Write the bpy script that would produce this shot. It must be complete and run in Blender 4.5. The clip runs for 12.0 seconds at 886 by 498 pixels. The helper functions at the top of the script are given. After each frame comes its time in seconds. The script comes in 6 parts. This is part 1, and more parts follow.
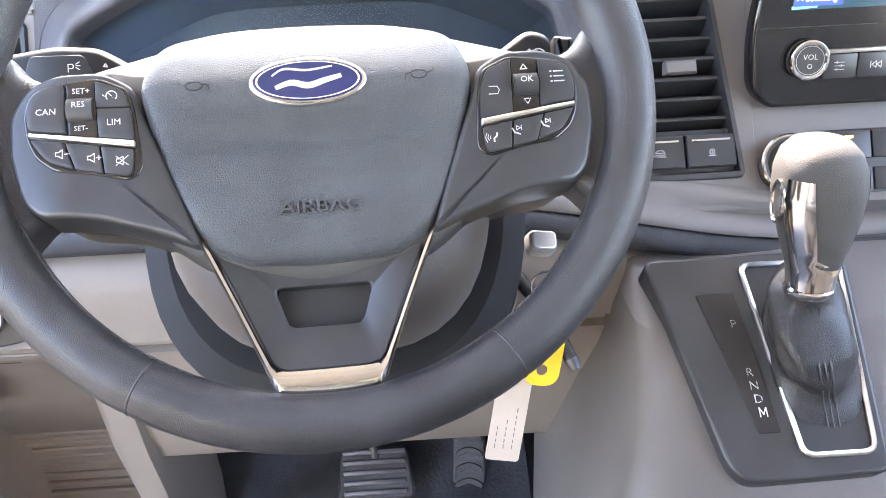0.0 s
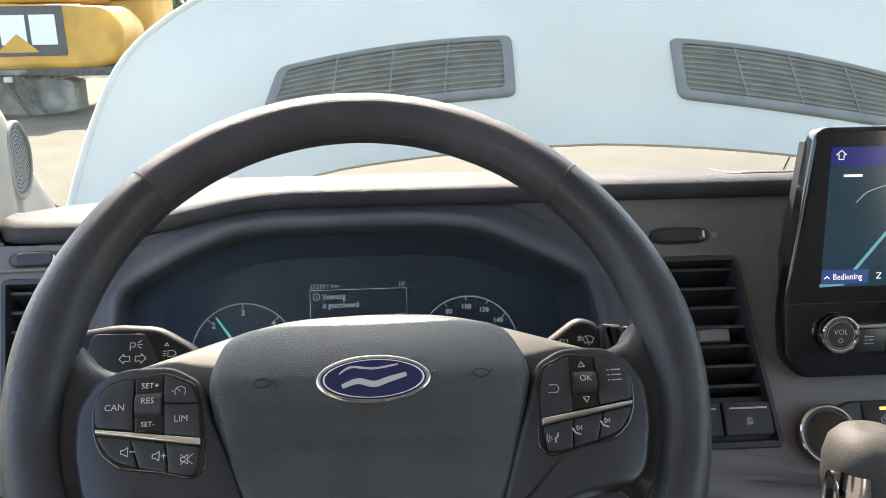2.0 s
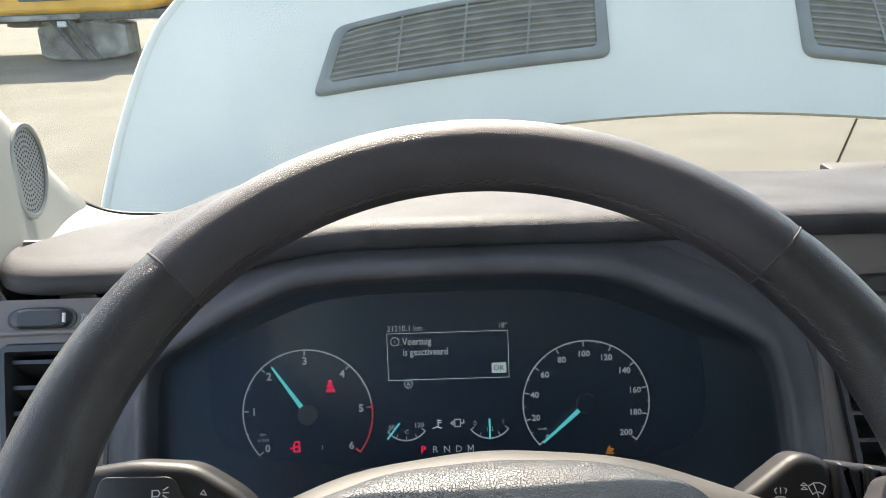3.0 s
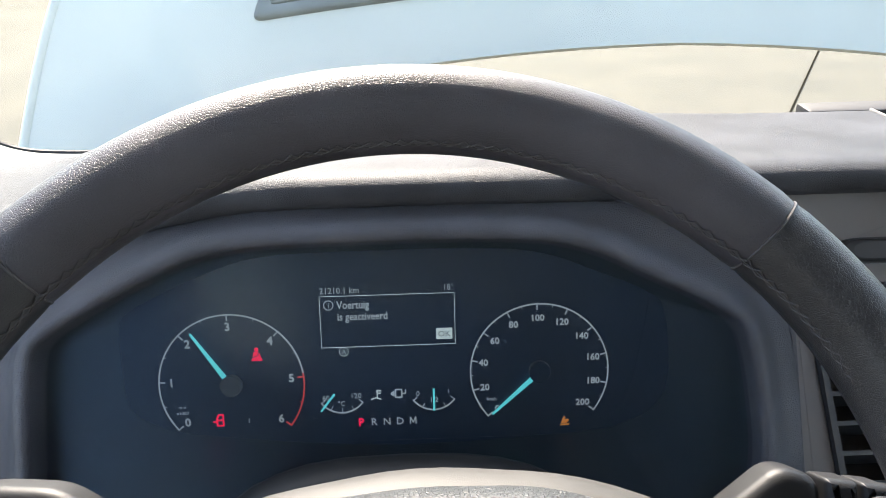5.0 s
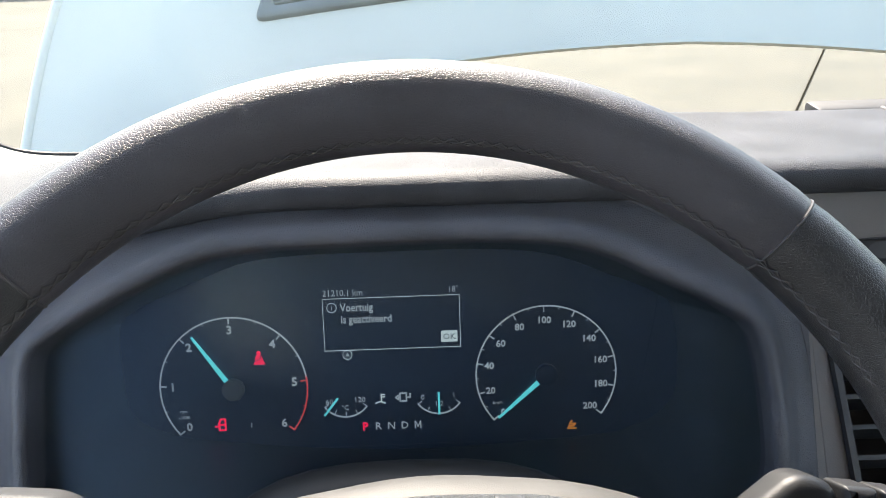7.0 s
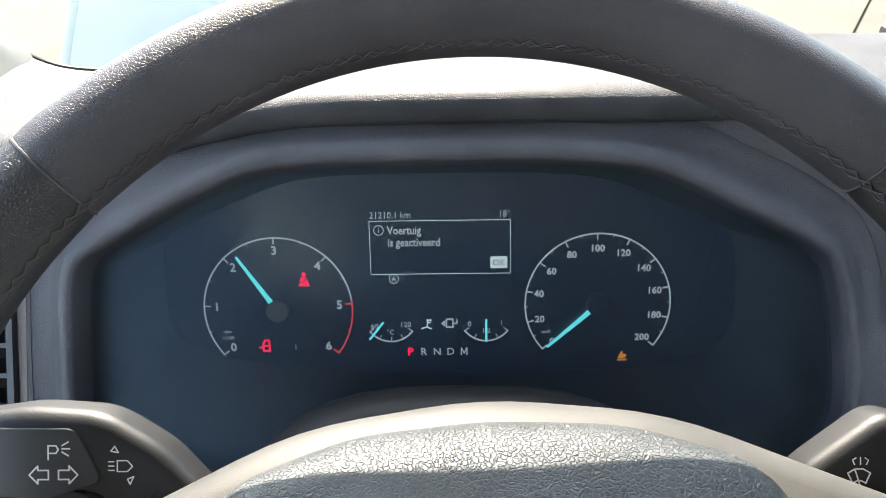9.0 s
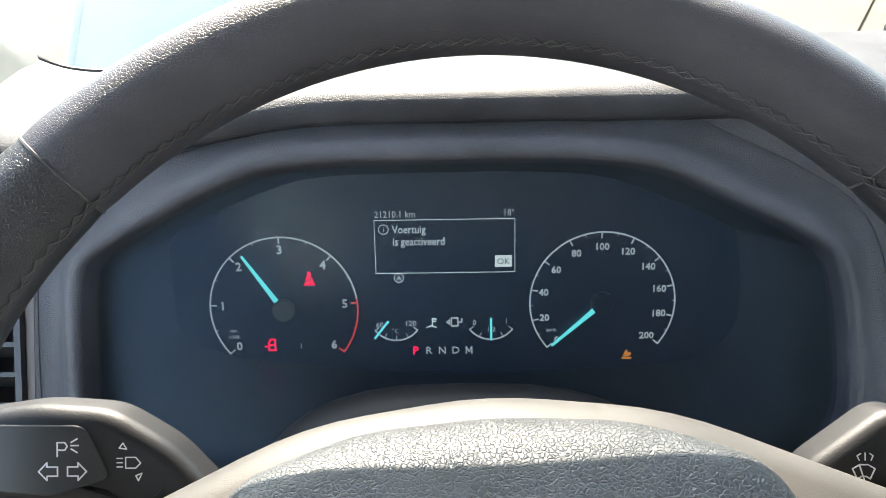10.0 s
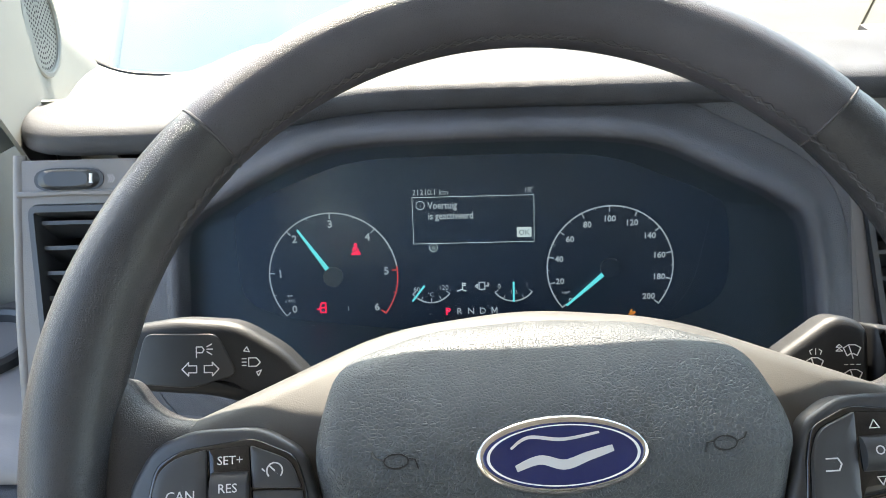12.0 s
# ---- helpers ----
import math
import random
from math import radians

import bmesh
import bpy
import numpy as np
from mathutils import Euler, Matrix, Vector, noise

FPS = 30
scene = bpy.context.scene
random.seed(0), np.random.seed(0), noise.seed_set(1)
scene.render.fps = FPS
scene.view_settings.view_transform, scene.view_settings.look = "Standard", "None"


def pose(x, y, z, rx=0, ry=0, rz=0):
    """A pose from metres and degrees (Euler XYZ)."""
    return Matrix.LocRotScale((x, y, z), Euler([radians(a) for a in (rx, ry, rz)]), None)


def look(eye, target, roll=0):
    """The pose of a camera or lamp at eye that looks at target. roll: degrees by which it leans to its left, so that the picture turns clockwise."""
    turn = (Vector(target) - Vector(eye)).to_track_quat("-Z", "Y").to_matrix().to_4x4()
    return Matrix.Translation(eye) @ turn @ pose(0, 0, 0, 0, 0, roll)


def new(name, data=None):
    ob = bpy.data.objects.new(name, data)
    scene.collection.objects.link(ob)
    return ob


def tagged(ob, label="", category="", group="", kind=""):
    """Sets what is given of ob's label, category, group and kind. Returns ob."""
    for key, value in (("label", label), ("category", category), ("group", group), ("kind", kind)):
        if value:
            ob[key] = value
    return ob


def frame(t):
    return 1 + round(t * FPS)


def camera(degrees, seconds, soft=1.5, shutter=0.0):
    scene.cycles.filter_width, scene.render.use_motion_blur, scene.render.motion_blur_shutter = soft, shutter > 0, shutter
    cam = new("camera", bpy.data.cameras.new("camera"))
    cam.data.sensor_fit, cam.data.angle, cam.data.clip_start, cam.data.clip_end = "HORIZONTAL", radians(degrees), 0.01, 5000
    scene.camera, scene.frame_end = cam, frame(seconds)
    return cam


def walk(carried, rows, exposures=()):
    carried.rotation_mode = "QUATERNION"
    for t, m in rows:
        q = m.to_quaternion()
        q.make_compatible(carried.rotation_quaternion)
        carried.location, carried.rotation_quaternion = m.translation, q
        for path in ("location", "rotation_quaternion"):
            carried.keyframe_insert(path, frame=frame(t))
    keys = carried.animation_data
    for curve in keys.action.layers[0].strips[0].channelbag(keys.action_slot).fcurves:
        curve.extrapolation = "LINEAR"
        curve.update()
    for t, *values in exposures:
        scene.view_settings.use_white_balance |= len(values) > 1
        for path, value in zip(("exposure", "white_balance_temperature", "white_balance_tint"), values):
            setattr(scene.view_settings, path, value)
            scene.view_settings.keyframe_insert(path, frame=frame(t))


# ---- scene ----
cam = camera(56.4, 12.0, 0.75)
PATH = [
    (0, (0.0617, -0.4311, 1.5291), (0.1062, 1.3220, 0.5666), -2.7),
    (0.5, (0.0580, -0.4460, 1.5407), (-0.0028, 1.3454, 0.6525), -2.8),
    (1, (0.0563, -0.4568, 1.5494), (0.0223, 1.3907, 0.7858), -1.8),
    (1.3, (0.0541, -0.4597, 1.5565), (0.0300, 1.4164, 0.8637), -1.6),
    (1.5, (0.0516, -0.4517, 1.5640), (0.0592, 1.4368, 0.9063), -1.3),
    (2, (0.0249, -0.4125, 1.5906), (0.1111, 1.5086, 1.0389), -1.0),
    (2.5, (-0.0020, -0.3178, 1.6087), (0.0802, 1.5947, 1.0289), -1.3),
    (2.7, (-0.0099, -0.2820, 1.6102), (0.0172, 1.6174, 0.9835), -1.7),
    (3, (-0.0118, -0.2221, 1.6139), (-0.0547, 1.6549, 0.9239), -2.4),
    (3.5, (0.0053, -0.1595, 1.6020), (-0.0267, 1.6557, 0.7631), -2.0),
    (5.5, (0.0029, -0.1462, 1.6075), (0.0527, 1.6599, 0.7494), -1.3),
    (6, (0.0019, -0.1422, 1.6035), (0.0337, 1.6678, 0.7544), -1.5),
    (6.5, (0.0069, -0.1482, 1.6065), (0.0527, 1.6629, 0.7574), -1.3),
    (7, (0.0039, -0.1412, 1.6025), (0.0347, 1.6668, 0.7494), -1.6),
    (7.5, (0.0039, -0.1292, 1.5925), (-0.0043, 1.6498, 0.6784), -1.7),
    (9.5, (-0.0114, -0.1264, 1.5889), (-0.0643, 1.6052, 0.5905), -1.6),
    (10, (-0.0094, -0.1284, 1.5889), (-0.0683, 1.6052, 0.5925), -1.8),
    (10.5, (-0.0044, -0.1284, 1.5879), (-0.0653, 1.6052, 0.5925), -1.8),
    (11, (-0.0054, -0.1314, 1.5919), (-0.0683, 1.6043, 0.6005), -1.9),
    (11.5, (-0.0124, -0.1334, 1.5949), (-0.0813, 1.6022, 0.6035), -2.1),
    (12, (-0.0273, -0.2177, 1.6094), (-0.0941, 1.5242, 0.6297), -2.4),
]
EXPOSURES = [(0, 4.5, 7500, 21), (0.5, 4.14, 7500, 19), (1.0, 3.46, 7500, 18), (1.5, 2.85, 7500, 15), (2.0, 2.4, 7600, 15), (2.5, 2.2, 7700, 13), (3.0, 2.28, 7500, 13), (3.5, 2.43, 7150, 14), (7.5, 2.63, 7150, 13), (9.5, 2.95, 7350, 11), (12, 3.07, 7400, 10)]
walk(cam, [(t, look(eye, target, roll)) for t, eye, target, roll in PATH], EXPOSURES)

# ---- light ----
SUN_UP, SUN_SIDE = 41.9, -8.0
world = bpy.data.worlds.new("sky")
scene.world = world
world.use_nodes = True
wn = world.node_tree.nodes
sky = wn.new("ShaderNodeTexSky")
sky.sky_type, sky.sun_disc = "NISHITA", False
sky.sun_elevation, sky.sun_rotation = radians(SUN_UP), radians(SUN_SIDE)
wn["Background"].inputs["Strength"].default_value = 0.16
world.node_tree.links.new(sky.outputs["Color"], wn["Background"].inputs["Color"])
sun = new("sun", bpy.data.lights.new("sun", "SUN"))
sun.data.energy, sun.data.angle, sun.data.color = 3.1, radians(0.6), (1.0, 0.95, 0.87)
sun_way = Vector((math.sin(radians(SUN_SIDE)) * math.cos(radians(SUN_UP)), math.cos(radians(SUN_SIDE)) * math.cos(radians(SUN_UP)), math.sin(radians(SUN_UP))))
sun.matrix_world = look(sun_way * 20, (0, 0, 0))


# ---- materials ----
def mat(name, color, rough=0.5, metal=0.0, spec=0.5, grain=0.0, cell=0.0015, wear=0.12, wear_size=0.05, glow=None, power=0.0, coat=0.0, mode="leather", wear_color=None, rough_vary=0.08):
    """A surface with large and small variation; grain: relief depth in metres, cell: its size."""
    m = bpy.data.materials.new(name)
    m.use_nodes = True
    n, links = m.node_tree.nodes, m.node_tree.links
    b = n["Principled BSDF"]
    b.inputs["Metallic"].default_value = metal
    b.inputs["Specular IOR Level"].default_value = spec
    b.inputs["Coat Weight"].default_value = coat
    geo = n.new("ShaderNodeTexCoord")
    big = n.new("ShaderNodeTexNoise")
    big.inputs["Scale"].default_value = 1 / wear_size
    big.inputs["Detail"].default_value = 6
    links.new(geo.outputs["Object"], big.inputs["Vector"])
    mix = n.new("ShaderNodeMix")
    mix.data_type = "RGBA"
    c2 = wear_color or tuple(min(1, c * (1 + 2.2 * wear) + 0.02 * wear) for c in color)
    c1 = tuple(c * (1 - wear) for c in color)
    mix.inputs["A"].default_value, mix.inputs["B"].default_value = (*c1, 1), (*c2, 1)
    ramp = n.new("ShaderNodeMapRange")
    ramp.inputs["From Min"].default_value, ramp.inputs["From Max"].default_value = 0.35, 0.7
    links.new(big.outputs["Fac"], ramp.inputs["Value"])
    links.new(ramp.outputs["Result"], mix.inputs["Factor"])
    links.new(mix.outputs["Result"], b.inputs["Base Color"])
    rr = n.new("ShaderNodeMapRange")
    rr.inputs["To Min"].default_value, rr.inputs["To Max"].default_value = max(0.02, rough - rough_vary), min(1, rough + rough_vary)
    links.new(big.outputs["Fac"], rr.inputs["Value"])
    links.new(rr.outputs["Result"], b.inputs["Roughness"])
    if grain:
        bump = n.new("ShaderNodeBump")
        bump.inputs["Strength"].default_value = 1.0
        bump.inputs["Distance"].default_value = grain
        if mode == "leather":
            warp = n.new("ShaderNodeTexNoise")
            warp.inputs["Scale"].default_value = 0.55 / cell
            add = n.new("ShaderNodeVectorMath")
            add.operation = "MULTIPLY_ADD"
            add.inputs[1].default_value = (cell * 0.75,) * 3
            links.new(geo.outputs["Object"], warp.inputs["Vector"])
            links.new(warp.outputs["Color"], add.inputs[0])
            links.new(geo.outputs["Object"], add.inputs[2])
            v = n.new("ShaderNodeTexVoronoi")
            v.feature = "DISTANCE_TO_EDGE"
            v.inputs["Scale"].default_value = 1 / cell
            links.new(add.outputs["Vector"], v.inputs["Vector"])
            crease = n.new("ShaderNodeMapRange")
            crease.interpolation_type = "SMOOTHSTEP"
            crease.inputs["From Max"].default_value = 0.17
            links.new(v.outputs["Distance"], crease.inputs["Value"])
            lump = n.new("ShaderNodeTexNoise")
            lump.inputs["Scale"].default_value = 2.0 / cell
            links.new(geo.outputs["Object"], lump.inputs["Vector"])
            total = n.new("ShaderNodeMath")
            total.operation = "MULTIPLY_ADD"
            total.inputs[1].default_value = 0.3
            links.new(lump.outputs["Fac"], total.inputs[0])
            links.new(crease.outputs["Result"], total.inputs[2])
            links.new(total.outputs["Value"], bump.inputs["Height"])
        else:
            v = n.new("ShaderNodeTexNoise")
            v.inputs["Scale"].default_value = 1 / cell
            v.inputs["Detail"].default_value = 4
            links.new(geo.outputs["Object"], v.inputs["Vector"])
            links.new(v.outputs["Fac"], bump.inputs["Height"])
        links.new(bump.outputs["Normal"], b.inputs["Normal"])
    if glow:
        b.inputs["Emission Color"].default_value = (*glow, 1)
        b.inputs["Emission Strength"].default_value = power
    return m


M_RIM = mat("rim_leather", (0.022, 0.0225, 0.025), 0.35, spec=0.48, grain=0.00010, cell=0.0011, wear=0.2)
# Lighter copy of the rim leather, with the upper arc's light put in.
M_RIM_LIT = mat("rim_leather_lit", (0.042, 0.041, 0.049), 0.45, grain=0.00009, cell=0.0011, wear=0.15)
M_STALK = mat("stalk_plastic", (0.015, 0.0155, 0.0165), 0.48, spec=0.3, grain=0.0001, cell=0.0006, mode="noise")
M_THREAD = mat("thread", (0.05, 0.047, 0.05), 0.6, wear=0.2)
M_PAD = mat("pad_grain", (0.050, 0.057, 0.062), 0.43, spec=0.55, grain=0.00030, cell=0.0016, wear=0.12)
M_EMBOSS_LIT = mat("emboss_lit", (0.062, 0.068, 0.075), 0.34, wear=0.05)
M_HUB = mat("hub_plastic", (0.062, 0.061, 0.058), 0.55, spec=0.25, grain=0.00008, cell=0.0006, mode="noise")
M_SATIN = mat("satin_black", (0.029, 0.031, 0.034), 0.38, grain=0.00004, cell=0.0007, mode="noise")
M_BUTTON = mat("button_black", (0.027, 0.029, 0.032), 0.4, grain=0.00003, cell=0.0005, mode="noise")
M_GLOSS = mat("gloss_black", (0.008, 0.008, 0.009), 0.1, coat=0.3, rough_vary=0.03)
M_BOOT = mat("boot_black", (0.007, 0.007, 0.008), 0.6, spec=0.25, wear=0.2)
M_GATE = mat("gate_black", (0.012, 0.012, 0.013), 0.35, grain=0.00003, cell=0.0005, mode="noise")
M_CHROME = mat("satin_chrome", (0.6, 0.58, 0.56), 0.14, metal=1.0, wear=0.05)
M_ALU = mat("brushed_trim", (0.66, 0.64, 0.62), 0.3, metal=1.0, wear=0.08)
M_DASH = mat("dash_grain", (0.042, 0.044, 0.050), 0.53, spec=0.25, grain=0.00017, cell=0.0013, wear=0.2)
M_VISOR = mat("visor_grain", (0.062, 0.065, 0.078), 0.46, grain=0.00018, cell=0.0014, wear=0.15)
M_SURROUND = mat("surround_grain", (0.066, 0.068, 0.079), 0.46, grain=0.00016, cell=0.0014, wear=0.08, wear_size=0.1)
M_FASCIA = mat("fascia_plastic", (0.148, 0.139, 0.136), 0.5, grain=0.00012, cell=0.0009, mode="noise", wear=0.08, wear_size=0.12)
M_CONSOLE = mat("console_plastic", (0.12, 0.11, 0.107), 0.55, grain=0.00015, cell=0.0011, mode="noise", wear=0.1, wear_size=0.15)
M_LOWER = mat("lower_panel_plastic", (0.19, 0.163, 0.143), 0.55, grain=0.00015, cell=0.0011, mode="noise", wear=0.1, wear_size=0.15)
M_PILLAR = mat("pillar_trim", (0.21, 0.215, 0.197), 0.6, grain=0.00015, cell=0.0012, mode="noise", wear=0.06, wear_size=0.2)
M_GAITER = mat("gaiter_leather", (0.016, 0.016, 0.018), 0.33, grain=0.0001, cell=0.0016)
M_KNOB = mat("knob_leather", (0.055, 0.053, 0.051), 0.58, spec=0.35, grain=0.0001, cell=0.0015)
M_DARK = mat("dark_recess", (0.02, 0.02, 0.021), 0.6)
M_TUNNEL = mat("binnacle_inside", (0.030, 0.036, 0.048), 0.5, grain=0.0001, cell=0.001, mode="noise")
M_FACE = mat("cluster_face", (0.021, 0.034, 0.064), 0.3, rough_vary=0.03, wear=0.05)
M_RUBBER = mat("floor_rubber", (0.028, 0.03, 0.036), 0.55, grain=0.0006, cell=0.004, mode="noise", wear=0.3)
M_PEDAL = mat("pedal_metal", (0.11, 0.11, 0.12), 0.45, metal=0.6)
M_WHITE = mat("white_print", (0.75, 0.75, 0.75), 0.5, wear=0.03)
M_GREYPRINT = mat("grey_print", (0.5, 0.5, 0.5), 0.5, wear=0.05)
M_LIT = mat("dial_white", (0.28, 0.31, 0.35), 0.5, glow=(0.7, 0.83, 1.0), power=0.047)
M_LITDIM = mat("dial_dim", (0.3, 0.33, 0.36), 0.5, glow=(0.6, 0.75, 0.85), power=0.10)
M_CYAN = mat("needle_cyan", (0.08, 0.42, 0.5), 0.4, glow=(0.08, 0.66, 0.78), power=0.13)
M_RED = mat("warning_red", (0.5, 0.012, 0.05), 0.5, glow=(1.0, 0.01, 0.09), power=0.13)
M_REDARC = mat("arc_red", (0.4, 0.05, 0.05), 0.5, glow=(0.6, 0.05, 0.06), power=0.12)
M_ORANGE = mat("warning_orange", (0.6, 0.25, 0.05), 0.5, glow=(1.0, 0.35, 0.05), power=0.05)
M_AMBER = mat("amber_lamp", (0.9, 0.5, 0.1), 0.5, glow=(1.0, 0.55, 0.08), power=0.6)
M_SCREEN = mat("screen_map", (0.01, 0.03, 0.05), 0.12, glow=(0.012, 0.04, 0.06), power=0.12, rough_vary=0.02)
M_SCREENTOP = mat("screen_header", (0.01, 0.01, 0.06), 0.12, glow=(0.02, 0.03, 0.28), power=0.10, rough_vary=0.02)
M_SCREENBTN = mat("screen_button", (0.02, 0.04, 0.1), 0.12, glow=(0.03, 0.07, 0.26), power=0.15, rough_vary=0.02)
M_ROAD = mat("screen_road", (0.1, 0.3, 0.32), 0.2, glow=(0.1, 0.42, 0.48), power=0.11)
M_BLUE = mat("badge_blue", (0.010, 0.017, 0.085), 0.15, coat=0.6, rough_vary=0.03)
M_PAINT = mat("van_paint", (0.66, 0.62, 0.54), 0.35, coat=0.12, wear=0.04, wear_size=0.3)
M_GRILLE = mat("grille_plastic", (0.20, 0.195, 0.178), 0.65, grain=0.0002, cell=0.002, mode="noise", wear=0.08)
M_GRILLEHOLE = mat("grille_behind", (0.16, 0.145, 0.12), 0.8)
M_YELLOW = mat("machine_yellow", (0.55, 0.27, 0.03), 0.5, wear=0.15, wear_size=0.5)
M_TAGY = mat("tag_yellow", (0.8, 0.5, 0.03), 0.45, wear=0.05)
M_CARD = mat("tag_card", (0.5, 0.43, 0.36), 0.7, wear=0.05)
# Steel with windscreen haze, and sun on the dusty step, put in its tone.
M_HAZED_STEEL = mat("hazed_dusty_steel", (0.15, 0.14, 0.125), 0.85, wear=0.35, wear_size=0.3)
M_STEEL = mat("track_steel", (0.05, 0.047, 0.043), 0.7, wear=0.4)
M_LEAF = mat("leaves", (0.06, 0.09, 0.035), 0.7, wear=0.4, wear_size=0.3)
M_GROUND = mat("concrete_yard", (0.092, 0.076, 0.056), 0.9, grain=0.004, cell=0.02, mode="noise", wear=0.12, wear_size=0.7)
M_JOINT = mat("joint_tar", (0.02, 0.017, 0.013), 0.95, spec=0.0)
M_SLAT = mat("slat_plastic", (0.21, 0.20, 0.175), 0.65, grain=0.0002, cell=0.002, mode="noise", wear=0.12)
M_HEAD = mat("headliner", (0.75, 0.73, 0.69), 0.9, grain=0.0004, cell=0.003, mode="noise")
M_SEAT = mat("seat_cloth", (0.14, 0.135, 0.13), 0.9, grain=0.0006, cell=0.002, mode="noise")
M_GLASS = bpy.data.materials.new("windscreen_glass")
M_GLASS.use_nodes = True
_n = M_GLASS.node_tree.nodes
_t = _n.new("ShaderNodeBsdfTransparent")
_t.inputs["Color"].default_value = (0.93, 0.97, 0.95, 1)
_g = _n.new("ShaderNodeBsdfGlossy")
_g.inputs["Roughness"].default_value = 0.08
_x = _n.new("ShaderNodeMixShader")
_x.inputs["Fac"].default_value = 0.022
M_GLASS.node_tree.links.new(_t.outputs["BSDF"], _x.inputs[1])
M_GLASS.node_tree.links.new(_g.outputs["BSDF"], _x.inputs[2])
M_GLASS.node_tree.links.new(_x.outputs["Shader"], _n["Material Output"].inputs["Surface"])

# Cluster cover with a rough blue gloss that stands for haze and reflections.
M_LENS = M_GLASS.copy()
M_LENS.name = "cluster_cover"
M_LENS.node_tree.nodes["Mix Shader"].inputs["Fac"].default_value = 0.020
M_LENS.node_tree.nodes["Glossy BSDF"].inputs["Roughness"].default_value = 0.5
M_LENS.node_tree.nodes["Glossy BSDF"].inputs["Color"].default_value = (0.55, 0.74, 1.0, 1)


# ---- building helpers ----
def part(name, bm, material, parent=None, label="", smooth=True, angle=40):
    """One mesh object from a bmesh, under a thing or a part."""
    me = bpy.data.meshes.new(name)
    bmesh.ops.recalc_face_normals(bm, faces=bm.faces)
    if smooth:
        for f in bm.faces:
            f.smooth = len(f.verts) < 9
        for e in bm.edges:
            if len(e.link_faces) == 2 and e.calc_face_angle(0) > radians(angle):
                e.smooth = False
    bm.to_mesh(me)
    bm.free()
    me.materials.append(material)
    ob = new(name, me)
    if parent:
        ob.parent = parent
    if label:
        tagged(ob, label)
    return ob


def thing(name, m=None, label="", category="", group="", kind=""):
    ob = new(name)
    ob.empty_display_size = 0.02
    if m is not None:
        ob.matrix_world = m
    return tagged(ob, label, category, group, kind)


def basis(origin, ax, ay, az):
    m = Matrix((ax, ay, az)).transposed().to_4x4()
    m.translation = origin
    return m


def box(x0, x1, y0, y1, z0, z1, bevel=0.0, seg=2, bm=None):
    bm2 = bmesh.new()
    bmesh.ops.create_cube(bm2, size=1)
    for v in bm2.verts:
        v.co = Vector((x0 + (v.co.x + 0.5) * (x1 - x0), y0 + (v.co.y + 0.5) * (y1 - y0), z0 + (v.co.z + 0.5) * (z1 - z0)))
    if bevel:
        bmesh.ops.bevel(bm2, geom=bm2.edges[:], offset=bevel, segments=seg, profile=0.5, affect="EDGES")
    if bm is None:
        return bm2
    join(bm, bm2)
    return bm


def join(bm, other, m=None):
    me = bpy.data.meshes.new("tmp")
    other.to_mesh(me)
    other.free()
    if m is not None:
        me.transform(m)
    bm.from_mesh(me)
    bpy.data.meshes.remove(me)
    return bm


def round_outline(pts, n=10, closed=True):
    """A smooth curve through the corners (Catmull-Rom), n steps a span."""
    out, k = [], len(pts)
    for i in range(k if closed else k - 1):
        p = [Vector(pts[(i + j) % k] if closed else pts[max(0, min(k - 1, i + j))]) for j in (-1, 0, 1, 2)]
        for s in range(n):
            t = s / n
            out.append(0.5 * ((2 * p[1]) + (p[2] - p[0]) * t + (2 * p[0] - 5 * p[1] + 4 * p[2] - p[3]) * t * t + (3 * p[1] - p[0] - 3 * p[2] + p[3]) * t ** 3))
    if not closed:
        out.append(Vector(pts[-1]))
    return out


def fillet(pts, r, n=5):
    """A polygon with corners rounded by r (one number or one per corner)."""
    out, k = [], len(pts)
    for i in range(k):
        rr = r[i] if isinstance(r, (list, tuple)) else r
        p, a, b = Vector(pts[i]), Vector(pts[i - 1]), Vector(pts[(i + 1) % k])
        da, db = (a - p), (b - p)
        rr = min(rr, da.length * 0.48, db.length * 0.48)
        p0, p1 = p + da.normalized() * rr, p + db.normalized() * rr
        for s in range(n + 1):
            t = s / n
            out.append(p0 * (1 - t) ** 2 + p * 2 * t * (1 - t) + p1 * t * t)
    return out


def inset(pts, d):
    """The closed outline moved inwards by d (counter-clockwise order)."""
    out, k = [], len(pts)
    area = sum(pts[i - 1].x * pts[i].y - pts[i].x * pts[i - 1].y for i in range(k))
    sgn = 1 if area > 0 else -1
    for i in range(k):
        a, b = pts[i - 1], pts[(i + 1) % k]
        t = (b - a)
        if t.length < 1e-9:
            out.append(pts[i].copy())
            continue
        t.normalize()
        out.append(pts[i] + Vector((-t.y, t.x)) * d * sgn)
    return out


def rings(bm, loops, closed_loop=True, cap0=False, cap1=False):
    """Skin a list of loops of equal length."""
    rows = [[bm.verts.new(p) for p in loop] for loop in loops]
    k = len(rows[0])
    for a, b in zip(rows, rows[1:]):
        for i in range(k if closed_loop else k - 1):
            j = (i + 1) % k
            try:
                bm.faces.new((a[i], a[j], b[j], b[i]))
            except ValueError:
                pass
    if cap0:
        bm.faces.new(rows[0][::-1])
    if cap1:
        bm.faces.new(rows[-1])
    return bm


